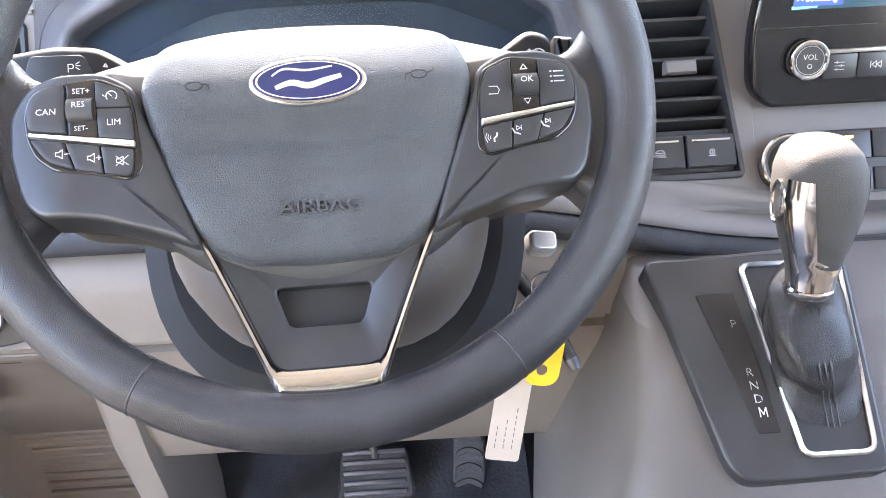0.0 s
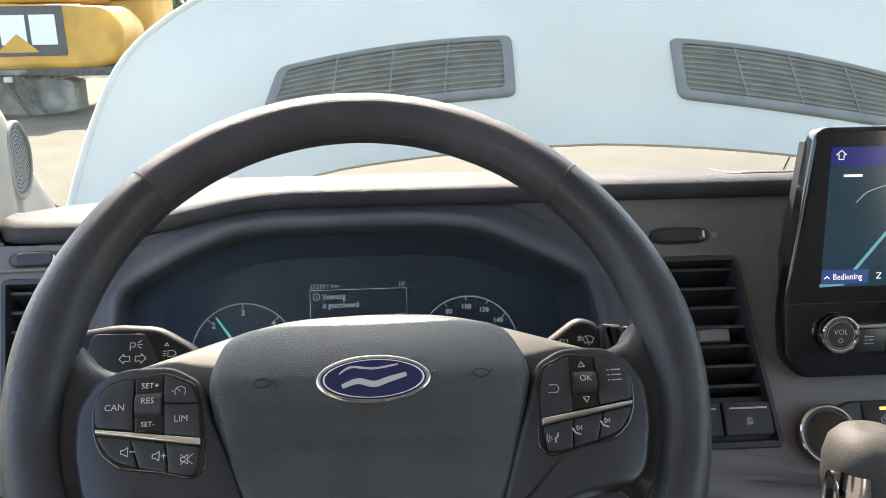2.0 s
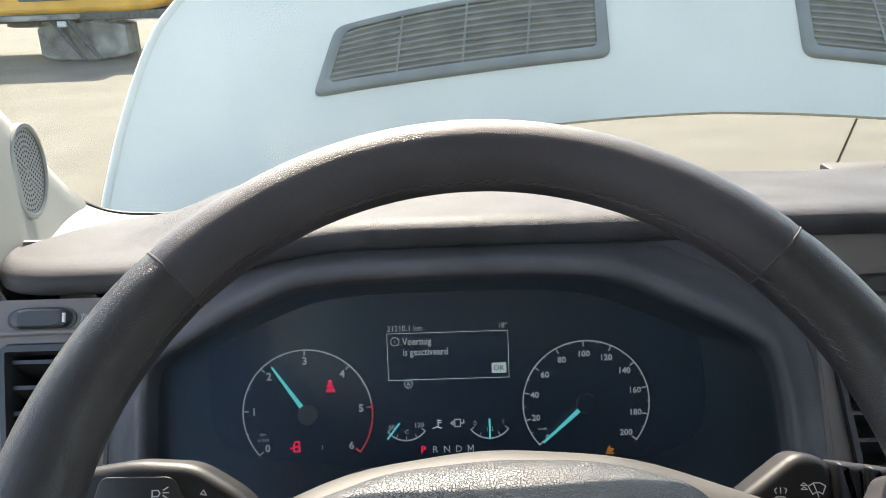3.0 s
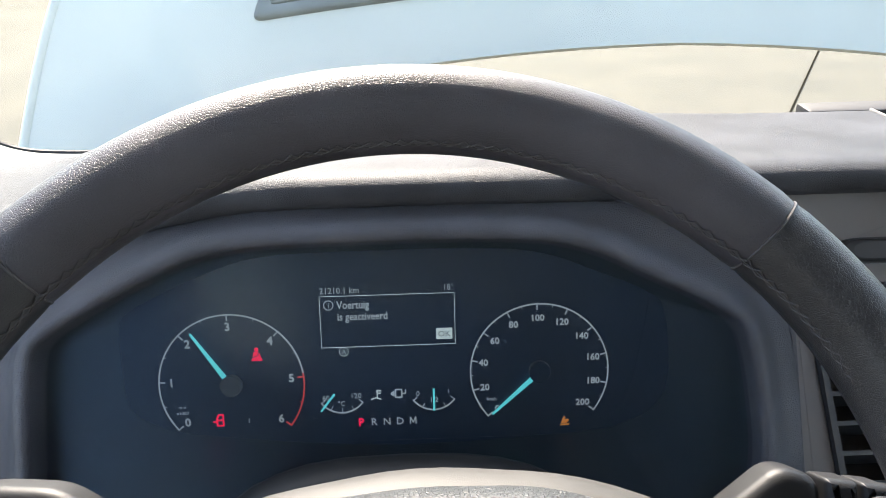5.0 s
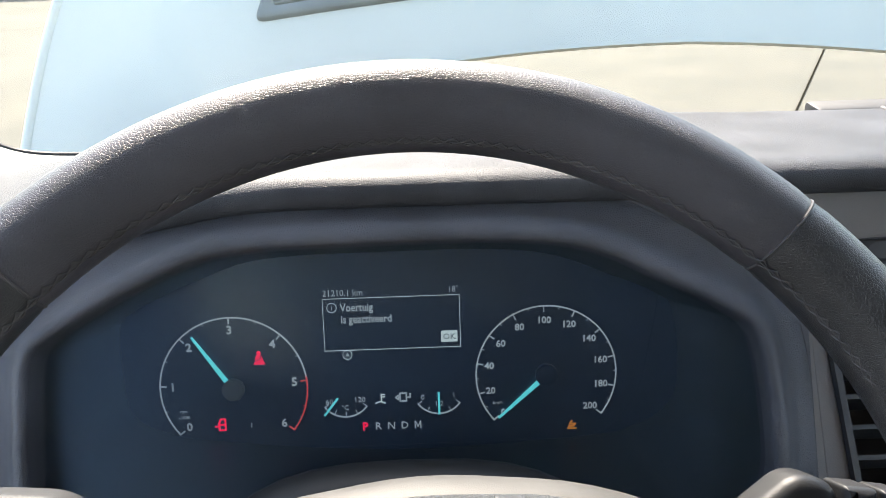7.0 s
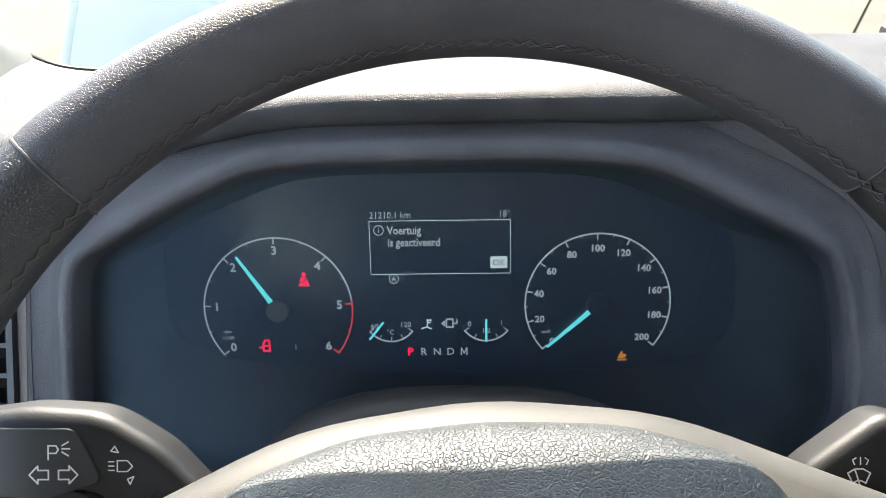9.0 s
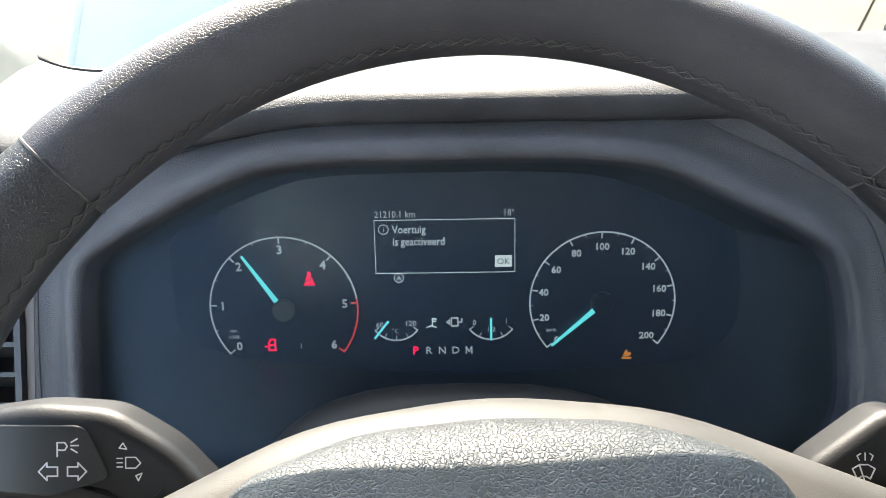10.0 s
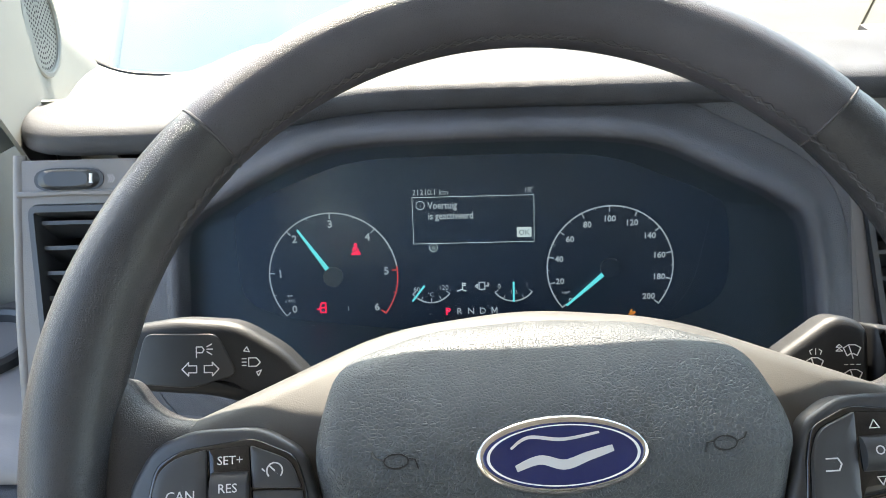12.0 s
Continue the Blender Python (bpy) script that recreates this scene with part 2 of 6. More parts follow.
def slab(outline, z0, z1, edge=0.001, steps=3, shape=None, inner=0, bm=None):
    """A plate of an outline (2D points) with a rounded front edge. shape(x, y): extra height of the front; inner: rings to the middle."""
    own = bmesh.new() if bm is None else bm
    o = [Vector(p[:2]) for p in outline]
    loops = [[(p.x, p.y, z0) for p in o]]
    for s in range(steps + 1):
        a = s / steps * math.pi / 2
        q = inset(o, edge * (1 - math.cos(a)))
        loops.append([(p.x, p.y, z1 - edge * (1 - math.sin(a)) + (shape(p.x, p.y) if shape else 0)) for p in q])
    if inner:
        q = inset(o, edge)
        c = sum(q, Vector((0, 0))) / len(q)
        for s in range(1, inner + 1):
            f = 1 - s / (inner + 0.5)
            loops.append([((p.x - c.x) * f + c.x, (p.y - c.y) * f + c.y, z1 + (shape((p.x - c.x) * f + c.x, (p.y - c.y) * f + c.y) if shape else 0)) for p in q])
    return rings(own, loops, cap0=True, cap1=True)


def tube(path, radius, n=10, closed=False, bm=None, flat=1.0, caps=True):
    """A round rod along a path; radius a number or one per point."""
    own = bmesh.new() if bm is None else bm
    pts = [Vector(p) for p in path]
    loops, up = [], None
    for i, p in enumerate(pts):
        a = pts[i - 1] if (i or closed) else pts[0]
        b = pts[(i + 1) % len(pts)] if (i < len(pts) - 1 or closed) else pts[-1]
        t = (b - a).normalized()
        if up is None:
            up = t.orthogonal()
        up = (up - t * up.dot(t)).normalized()
        side = t.cross(up)
        r = radius[i] if isinstance(radius, (list, tuple)) else radius
        loops.append([p + (up * math.cos(k / n * math.tau) * flat + side * math.sin(k / n * math.tau)) * r for k in range(n)])
    if closed:
        loops.append(loops[0])
    rings(own, loops, cap0=caps and not closed, cap1=caps and not closed)
    if closed:
        bmesh.ops.remove_doubles(own, verts=own.verts, dist=1e-7)
    return own


def disc(r, z0, z1, n=40, edge=0.0008, cx=0, cy=0, rx=None, bm=None):
    rx = rx or r
    return slab([(cx + rx * math.cos(k / n * math.tau), cy + r * math.sin(k / n * math.tau)) for k in range(n)], z0, z1, edge, bm=bm)


def hoop(r0, r1, z0, z1, n=48, sx=1.0, cx=0, cy=0, a0=0.0, a1=360.0, bm=None, edge=0.0):
    """A flat or rounded ring, or an arc of one."""
    own = bmesh.new() if bm is None else bm
    full = abs(a1 - a0) >= 360
    prof = [(r0, z0), (r0, z1 - edge), (r0 + edge, z1), (r1 - edge, z1), (r1, z1 - edge), (r1, z0)] if edge else [(r0, z0), (r0, z1), (r1, z1), (r1, z0)]
    loops = []
    for k in range(n + (0 if full else 1)):
        a = radians(a0 + (a1 - a0) * k / n)
        loops.append([(cx + sx * r * math.cos(a), cy + r * math.sin(a), z) for r, z in prof])
    if full:
        rows = loops + [loops[0]]
        rings(own, rows)
        bmesh.ops.remove_doubles(own, verts=own.verts, dist=1e-7)
    else:
        rings(own, loops, cap0=True, cap1=True)
    return own


def words(body, size, bm=None, x=0.0, y=0.0, z=0.0, align="LEFT", thick=0.0002, turn=0.0, sx=1.0, bold=0.0):
    """Raised letters in the built-in font, as a bmesh. size: capital height."""
    cu = bpy.data.curves.new("letters", "FONT")
    cu.body, cu.size, cu.align_x, cu.extrude, cu.resolution_u, cu.offset = body, size / 0.69, align, thick / 2, 2, bold
    ob = bpy.data.objects.new("letters", cu)
    scene.collection.objects.link(ob)
    bpy.context.view_layer.update()
    me = bpy.data.meshes.new_from_object(ob)
    me.transform(Matrix.Translation((x, y, z)) @ pose(0, 0, 0, 0, 0, turn) @ Matrix.Diagonal((sx, 1, 1, 1)))
    own = bmesh.new() if bm is None else bm
    own.from_mesh(me)
    bpy.data.meshes.remove(me)
    bpy.data.objects.remove(ob)
    bpy.data.curves.remove(cu)
    return own


def strokes(lines, w, z0, z1, bm=None):
    """Flat bars along lines of 2D points, for symbols."""
    own = bmesh.new() if bm is None else bm
    for line in lines:
        for a, b in zip(line, line[1:]):
            a, b = Vector(a), Vector(b)
            t = (b - a).normalized() * w / 2
            s = Vector((-t.y, t.x))
            q = [a - t * 0.6 - s, b + t * 0.6 - s, b + t * 0.6 + s, a - t * 0.6 + s]
            rings(own, [[(p.x, p.y, z0) for p in q], [(p.x, p.y, z1) for p in q]], cap0=True, cap1=True)
    return own


def bars(n, w, h, gap, x, y, z, bm=None):
    own = bmesh.new() if bm is None else bm
    for i in range(n):
        box(x, x + w * (0.7 + 0.3 * math.sin(i * 2.1)), y - i * gap - h, y - i * gap, z, z + 0.0002, bm=own)
    return own


def sheet(xs, rows, bm=None):
    """A surface from rows of points."""
    own = bmesh.new() if bm is None else bm
    vs = [[own.verts.new(p) for p in row] for row in rows]
    for a, b in zip(vs, vs[1:]):
        for i in range(len(a) - 1):
            own.faces.new((a[i], a[i + 1], b[i + 1], b[i]))
    return own


def thicken(bm, d):
    bmesh.ops.recalc_face_normals(bm, faces=bm.faces)
    bmesh.ops.solidify(bm, geom=bm.faces[:], thickness=d)
    return bm


def prints(name, bm, material, parent, label="", gap=0.0014):
    """Lettering and symbols: each word or symbol becomes a part of its own."""
    bm.faces.index_update()
    seen, isles = set(), []
    for f in bm.faces:
        if f.index in seen:
            continue
        pile, isle = [f], []
        seen.add(f.index)
        while pile:
            g = pile.pop()
            isle.append(g)
            for v in g.verts:
                for h in v.link_faces:
                    if h.index not in seen:
                        seen.add(h.index)
                        pile.append(h)
        isles.append(isle)
    boxes = []
    for isle in isles:
        pts = [v.co for f in isle for v in f.verts]
        boxes.append([min(q.x for q in pts) - gap / 2, min(q.y for q in pts) - gap / 2, max(q.x for q in pts) + gap / 2, max(q.y for q in pts) + gap / 2, isle])
    merged = True
    while merged:
        merged = False
        for i in range(len(boxes)):
            for j in range(i + 1, len(boxes)):
                a, b = boxes[i], boxes[j]
                if a[0] < b[2] and b[0] < a[2] and a[1] < b[3] and b[1] < a[3]:
                    boxes[i] = [min(a[0], b[0]), min(a[1], b[1]), max(a[2], b[2]), max(a[3], b[3]), a[4] + b[4]]
                    boxes.pop(j)
                    merged = True
                    break
            if merged:
                break
    obs = []
    for *_, faces in boxes:
        one, vm = bmesh.new(), {}
        for f in faces:
            for v in f.verts:
                if v not in vm:
                    vm[v] = one.verts.new(v.co)
            one.faces.new([vm[v] for v in f.verts])
        obs.append(part(name, one, material, parent, label, smooth=False))
    bm.free()
    return obs


def set_basis(obs, m):
    for ob in obs:
        ob.matrix_basis = m


# ---- ground and the open bonnet ----
g = bmesh.new()
sheet(None, [[(-300 + 60 * i, -200 + 70 * j, 0.0) for i in range(11)] for j in range(9)], bm=g)
ground = tagged(part("ground", g, M_GROUND), "sandy grey concrete yard in sunlight", "ground", kind="structure")
joint = bmesh.new()
rings(joint, [[(-0.394 + 0.5525 * y, y, 0.004), (-0.376 + 0.5525 * y, y, 0.004)] for y in (1.5, 3, 5, 8, 12, 18)], closed_loop=False)
part("paving_joint", joint, M_JOINT, ground, "dark tarred joint across the concrete")

BON = basis((0.367, 1.05, 1.45), (1, 0, 0), (0, 0.573, 0.819), (0, -0.819, 0.573))
bonnet = thing("bonnet", BON, "open pale blue-white van bonnet with two black air grilles", "bonnet")


def bonnet_z(u, v):
    return -0.03 * u * u - 0.04 * max(0, v - 0.15) ** 2


def rear_edge(u):
    return -0.100 - 0.155 * u * u - 0.035 * max(0.0, u) - 0.7 * max(0.0, abs(u) - 0.42) ** 2


def left_limit(v):
    """Half width of the bonnet, a smooth curve through its corner points."""
    steps = [(-0.5, 0.932), (-0.4, 0.925), (-0.25, 0.914), (-0.095, 0.895), (0.03, 0.867), (0.1, 0.839), (0.16, 0.790), (0.22, 0.712), (0.30, 0.565), (0.40, 0.32), (0.52, 0.08), (0.7, 0.05)]
    for (a0, u0), (a, ua), (b, ub), (b1, u1) in zip(steps, steps[1:], steps[2:], steps[3:]):
        if v <= b:
            f, h = (v - a) / (b - a), b - a
            ma, mb = (ub - u0) / (b - a0) * h, (u1 - ua) / (b1 - a) * h
            return (2 * f ** 3 - 3 * f * f + 1) * ua + (f ** 3 - 2 * f * f + f) * ma + (3 * f * f - 2 * f ** 3) * ub + (f ** 3 - f * f) * mb
    return 0.05


bm = bmesh.new()
rows = []
for j in range(29):
    f = j / 28
    row = []
    for i in range(41):
        s = -1 + i / 20
        v_top = 0.44
        v = -0.101 * (1 - f) + v_top * f
        for _ in range(6):
            u = s * left_limit(v)
            v = rear_edge(u) * (1 - f) + v_top * f
        row.append((u, v, bonnet_z(u, v)))
    rows.append(row)
sheet(None, rows, bm=bm)
thicken(bm, 0.009)
part("bonnet_panel", bm, M_PAINT, bonnet, angle=50)


for side in (-1, 1):
    line = []
    for k in range(30):
        v = -0.315 + 0.76 * k / 29
        u = side * (left_limit(v) - 0.003)
        line.append((u, v, bonnet_z(u, v) - 0.004))
    part("bonnet_edge", tube(line, 0.0085, 10), M_PAINT, bonnet, "rolled bright panel edge")


def grille_lean(u):
    return 0.08 * u if u > 0 else 0.0


def grille_top(a):
    return 0.1195 - 0.30 * max(0.0, a - 0.17) ** 2 - 0.014 * (a - 0.15)


def grille_low(a):
    return -0.006 - 0.065 * (a - 0.15) - 0.07 * max(0.0, a - 0.15) ** 2


def grille_span(side, a0, a1, slope, low, high, n=12):
    """Outline of a grille field between two distances from the middle, its top and foot moved in."""
    top = [(a0 + (a1 - a0) * i / n, grille_top(a0 + (a1 - a0) * i / n) - high) for i in range(n + 1)]
    foot = [(a0 + (a1 + slope - a0) * i / n, grille_low(a0 + (a1 + slope - a0) * i / n) + low) for i in range(n + 1)][::-1]
    pts = [Vector((side * a, v - grille_lean(side * a))) for a, v in top + foot]
    return pts if side < 0 else pts[::-1]


def on_bonnet(pts, h):
    return [(p.x, p.y, bonnet_z(p.x, p.y) + h) for p in pts]


for side in (-1, 1):
    gr = thing("air_grille", BON, "grey plastic slatted air grille set in the bonnet", "grille", "bonnet grilles")
    o = fillet(grille_span(side, 0.143, 0.562, 0.034, 0.0, 0.0), 0.02, 5)
    q = fillet(grille_span(side, 0.162, 0.545, 0.026, 0.019, 0.012), 0.012, 5)
    bm = bmesh.new()
    rings(bm, [on_bonnet(o, 0.0), on_bonnet(inset(o, 0.002), 0.005), on_bonnet(inset(o, 0.005), 0.0065), on_bonnet(inset(q, -0.002), 0.0060), on_bonnet(q, 0.0045), on_bonnet(q, 0.0012)])
    part("grille_frame", bm, M_GRILLE, gr, "smooth grey frame with rounded corners", angle=50)
    part("grille_backing", rings(bmesh.new(), [on_bonnet(q, 0.0016)], cap0=True), M_GRILLEHOLE, gr)
    for r in range(9):
        f = (r + 0.5) / 9
        pts = []
        for i in range(13):
            a = 0.163 + (0.388 + 0.024 * (1 - f)) * i / 12
            lo, hi = grille_low(a) + 0.019, grille_top(a) - 0.012
            pts.append((side * a, lo + (hi - lo) * f - grille_lean(side * a)))
        sl = bmesh.new()
        rings(sl, [[(x, y - 0.0030, bonnet_z(x, y) + 0.0018), (x, y - 0.0012, bonnet_z(x, y) + 0.0044), (x, y + 0.0008, bonnet_z(x, y) + 0.0046), (x, y + 0.0022, bonnet_z(x, y) + 0.0030)] for x, y in pts], cap0=True, cap1=True)
        part("slat", sl, M_SLAT, gr)
    for a in (0.258, 0.356, 0.456):
        b = a + 0.011
        lo, hi = grille_low(b) + 0.017 - grille_lean(side * b), grille_top(a) - 0.010 - grille_lean(side * a)
        rb = bmesh.new()
        rings(rb, [[(side * x + dx, y, bonnet_z(x, y) + h) for dx, h in ((-0.0016, 0.0015), (0.0016, 0.0015), (0.0016, 0.0052), (-0.0016, 0.0052))] for x, y in ((b, lo), (a, hi))], cap0=True, cap1=True)
        part("rib", rb, M_SLAT, gr)

# ---- the van's shell ----
XC = 0.367


def shell(name, bm, material, label, category):
    return tagged(part(name, bm, material), label, category, kind="structure")


shell("floor", box(-0.55, 1.3, -1.3, 0.9, 0.66, 0.70), M_RUBBER, "black rubber floor mat of the van cab", "floor")
shell("ceiling", box(-0.5, 1.24, -1.3, 0.405, 1.97, 2.02, 0.01), M_HEAD, "light grey fabric headliner", "ceiling")
shell("wall_back", box(-0.6, 1.34, -1.34, -1.3, 0.66, 2.0), M_HEAD, "light grey bulkhead panel behind the seats", "wall")
shell("wall_right", box(1.27, 1.31, -1.3, 0.95, 0.66, 1.35), M_PILLAR, "light grey door panel", "wall")
shell("wall_left", box(-0.58, -0.54, -1.3, -0.95, 0.66, 2.0), M_PILLAR, "light grey side panel behind the open door", "wall")
ws = bmesh.new()
rows = []
for j in range(9):
    f = j / 8
    row = []
    for i in range(17):
        s = -1 + i / 8
        x = XC + s * (0.93 - 0.10 * f)
        bow = 0.16 * (1 - s * s)
        row.append((x, 0.75 + bow - 0.51 * f, 1.27 + 0.71 * f))
    rows.append(row)
sheet(None, rows, bm=ws)
thicken(ws, 0.005)
wind = tagged(part("window_1", ws, M_GLASS), "sloping clear windscreen glass", "window", kind="structure")
wind.visible_shadow = False


# ---- dashboard ----
TILT_F = 0.57


def fy(z):
    return 0.25 + TILT_F * (z - 1.383)


FN = Vector((0, -1, TILT_F)).normalized()


def on_f(x, z, h=0.0):
    """A point on the sloping fascia, h metres proud of it."""
    return Vector((x, fy(z), z)) + FN * h


dashboard = thing("dashboard", None, "dark grey van dashboard with grained black top pad", "dashboard")


def ease(t):
    t = max(0.0, min(1.0, t))
    return t * t * (3 - 2 * t)


def drop(x):
    """The dash top falls away towards the driver's door."""
    return 0.024 * ease((-0.07 - x) / 0.17)


def lip_y(x):
    d = max(0.0, -0.275 - x)
    return 0.062 - math.sqrt(max(0.0, 0.062 ** 2 - d * d))


def top_z(y, x=0.0):
    """Height of the dash top: lower towards the driver's door, with a raised hood ridge."""
    right = ease((x - 0.10) / 0.20)
    far = ease((y - 0.30) / 0.12)
    za = 1.450 - 0.148 * max(0.0, y - 0.285) - drop(x) * (1 - far) - 0.021 * ease((-0.20 - x) / 0.075) * far
    zb = 1.450 - 0.172 * max(0.0, y - 0.285)
    return za + (zb - za) * right


TRAY_Y = 0.303


def slant(x, y):
    """Lean of the plan lines beside the open tray."""
    return x + 0.30 * max(0.0, y - TRAY_Y) * ease((x - 0.24) / 0.0745) * ease((0.42 - x) / 0.10)


def far_y(x):
    """Far edge of the top pad in plan."""
    if 0.315 <= x <= 0.73:
        return TRAY_Y
    if x > -0.22:
        return 0.490
    d = (-0.22 - x) / 0.117
    return 0.300 + 0.190 * math.sqrt(max(0.0, 1 - d * d))


bm = bmesh.new()
xs = [-0.337, -0.3365, -0.334, -0.329, -0.321, -0.311, -0.301, -0.291, -0.280, -0.265] + [-0.25 + 0.02 * i for i in range(31)] + [0.314, 0.3149, 0.315, 0.40, 0.5, 0.6, 0.7, 0.73, 0.7301, 0.85, 1.0, 1.06]
prof = [(0.294, 1.432), (0.284, 1.4308), (0.274, 1.4322), (0.2695, 1.4365), (0.269, 1.4420), (0.2715, 1.4465), (0.277, 1.4490), (0.2845, 1.4499)]
rows = []
for x in sorted(xs):
    d = lip_y(x)
    row = [(x, y + d, z + top_z(0.285 + d, x) - 1.450) for y, z in prof]
    y0, y1 = 0.286 + d, max(far_y(x), 0.292 + d)
    for k in range(18):
        yy = y0 + (y1 - y0) * (k + 1) / 18
        row.append((slant(x, yy), yy, top_z(yy, x)))
    for dy, dz in ((0.004, 0.003), (0.006, 0.012), (0.006, 0.10)):
        row.append((slant(x, y1), y1 + dy, top_z(y1, x) - dz))
    rows.append(row)
sheet(None, rows, bm=bm)
part("top_pad", bm, M_DASH, dashboard, "black grained soft top pad", angle=60)
part("tray_rim", tube([(0.3675, 0.492, top_z(0.490, 0.4)), (0.343, 0.40, top_z(0.40, 0.4)), (0.3265, 0.332, top_z(0.332, 0.4)), (0.325, 0.317, top_z(0.317, 0.4)), (0.329, 0.3095, top_z(0.3085, 0.4)), (0.339, 0.3065, top_z(0.3055, 0.4)), (0.73, 0.3065, top_z(0.3055, 0.4))], 0.0015, 8), M_FASCIA, dashboard, "grey tray rim")
part("tray_floor", box(0.30, 0.73, 0.3105, 0.5695, 1.372, 1.378, 0.001), M_DARK, dashboard, "dark tray floor")
part("tray_wall", box(0.355, 0.73, 0.57, 0.60, 1.33, 1.392, 0.004), M_DARK, dashboard, "dark tray wall")
# windscreen ledge beyond the pad
bm = bmesh.new()
rows = []
for i in range(25):
    x = -0.24 + 1.26 * i / 24
    bow = 0.10 * (1 - ((x - 0.367) / 0.9) ** 2)
    rows.append([(x, 0.485, 1.362), (x, 0.60, 1.358), (x, 0.70 + bow, 1.315), (x, 0.76 + bow, 1.27)])
sheet(None, rows, bm=bm)
part("windscreen_ledge", bm, M_SATIN, dashboard, "black plastic ledge under the windscreen")


def to_rect(c, p, r):
    """From c through p to the edge of the rectangle r = x0, x1, z0, z1."""
    d = p - c
    best = 1e9
    for k, (lo, hi) in enumerate(((r[0], r[1]), (r[2], r[3]))):
        if abs(d[k]) > 1e-9:
            best = min(best, ((hi if d[k] > 0 else lo) - c[k]) / d[k])
    return c + d * best


def surround(name, outline, rect, material, label=""):
    """Fascia round an opening, out to a rectangle."""
    bm = bmesh.new()
    c = Vector(((rect[0] + rect[1]) / 2, (rect[2] + rect[3]) / 2))
    outer = [to_rect(c, p, rect) for p in outline]
    outer = [Vector((p.x, min(p.y, 1.4335 - drop(p.x)))) for p in outer]
    back = [on_f(p.x, p.y, -0.012) for p in outline]
    rings(bm, [[on_f(p.x, p.y, -0.0003) for p in outer], [on_f(*(p * 0.06 + q * 0.94), 0.0) for p, q in zip(outline, outer)], [on_f(p.x, p.y, 0.0) for p in inset(outline, -0.0012)], [on_f(p.x, p.y, -0.0012) for p in outline], back])
    # fill the corners of the rectangle
    for cx, cz in ((rect[0], rect[2]), (rect[1], rect[2]), (rect[1], rect[3]), (rect[0], rect[3])):
        cz = min(cz, 1.4335 - drop(cx))
        near = sorted(outer, key=lambda p: (p - Vector((cx, cz))).length)
        a = next((p for p in near if abs(p.x - cx) < 1e-4), None)
        b = next((p for p in near if abs(p.y - cz) < 1e-4), None)
        if a and b and (a - b).length > 1e-6:
            bm.faces.new([bm.verts.new(on_f(q.x, q.y, -0.0003)) for q in (a, b, Vector((cx, cz)))])
    return part(name, bm, material, dashboard, label, smooth=False)


# cluster opening
EDGE = [(-0.062, 1.4138), (-0.005, 1.4142), (0.036, 1.4138), (0.066, 1.4122), (0.085, 1.4095), (0.104, 1.4042), (0.128, 1.3938), (0.152, 1.3838), (0.168, 1.3752), (0.1755, 1.3695), (0.1795, 1.357), (0.182, 1.336), (0.1825, 1.312), (0.179, 1.297), (0.169, 1.284), (0.150, 1.2745), (0.120, 1.2685), (-0.02, 1.263), (-0.150, 1.2755), (-0.186, 1.284), (-0.203, 1.294), (-0.2095, 1.307), (-0.211, 1.335), (-0.2105, 1.362), (-0.2035, 1.3735), (-0.173, 1.3895), (-0.143, 1.4020), (-0.120, 1.4095), (-0.093, 1.4128)]
OPEN = round_outline([Vector((x * 0.982, z - 0.0008)) for x, z in EDGE], 5)
surround("cluster_surround", [Vector((max(-0.236, min(0.205, p.x)), min(p.y, 1.4325 - drop(p.x)))) for p in inset(OPEN, -0.0285)], (-0.239, 0.208, 1.225, 1.4335), M_SURROUND, "grained grey fascia panel round the instruments")
bm = bmesh.new()
loops = []
for off, h in ((0.0300, -0.0010), (0.0285, 0.0004), (0.0225, 0.0020), (0.0175, 0.0046), (0.0135, 0.0080), (0.0105, 0.0116), (0.0080, 0.0143), (0.0055, 0.0160), (0.0032, 0.0166), (0.0014, 0.0160), (0.0004, 0.0145), (0.0, 0.0125), (0.0002, 0.0070), (0.0006, -0.008)):
    loops.append([on_f(max(-0.238, min(0.207, p.x)), min(p.y, 1.4330 - drop(p.x)), h) for p in inset(OPEN, -off)])
rings(bm, loops)
part("binnacle_rim", bm, M_VISOR, dashboard, "grained dark binnacle hood", angle=70)
CF = basis((-0.0342, 0.350, 1.281), (1, 0, 0), (0, 0.269, 0.963), (0, -0.963, 0.269))
bm = bmesh.new()
front = [on_f(p.x, p.y, 0.0010) for p in inset(OPEN, -0.0004)]
back = []
for p in OPEN:
    u, v = (p.x + 0.0133) * 1.01, (p.y - 1.335) * 0.95 - 0.005
    back.append(CF @ Vector((u + 0.016, v + 0.012, -0.003)))
mid = [a.lerp(b, 0.55) for a, b in zip(front, back)]
rings(bm, [front, mid, back])
part("binnacle_tunnel", bm, M_TUNNEL, dashboard)

# fascia round the vents, and the plain stretches
VR = [Vector(p) for p in fillet([(0.214, 1.386), (0.3045, 1.386), (0.3245, 1.248), (0.232, 1.248)], 0.006, 5)]
VL = [Vector(p) for p in fillet([(-0.308, 1.384), (-0.246, 1.384), (-0.2435, 1.268), (-0.298, 1.282)], 0.006, 5)]
surround("vent_surround", VR, (0.208, 0.3345, 1.225, 1.4335), M_FASCIA)
surround("vent_surround", VL, (-0.3155, -0.239, 1.245, 1.4135), M_FASCIA)
part("vent_bridge", tube([on_f(-0.315, 1.3905, 0.0008), on_f(-0.28, 1.3912, 0.0016), on_f(-0.2395, 1.3905, 0.0008)], 0.0022, 8), M_FASCIA, dashboard, "raised bar between slider and vent")
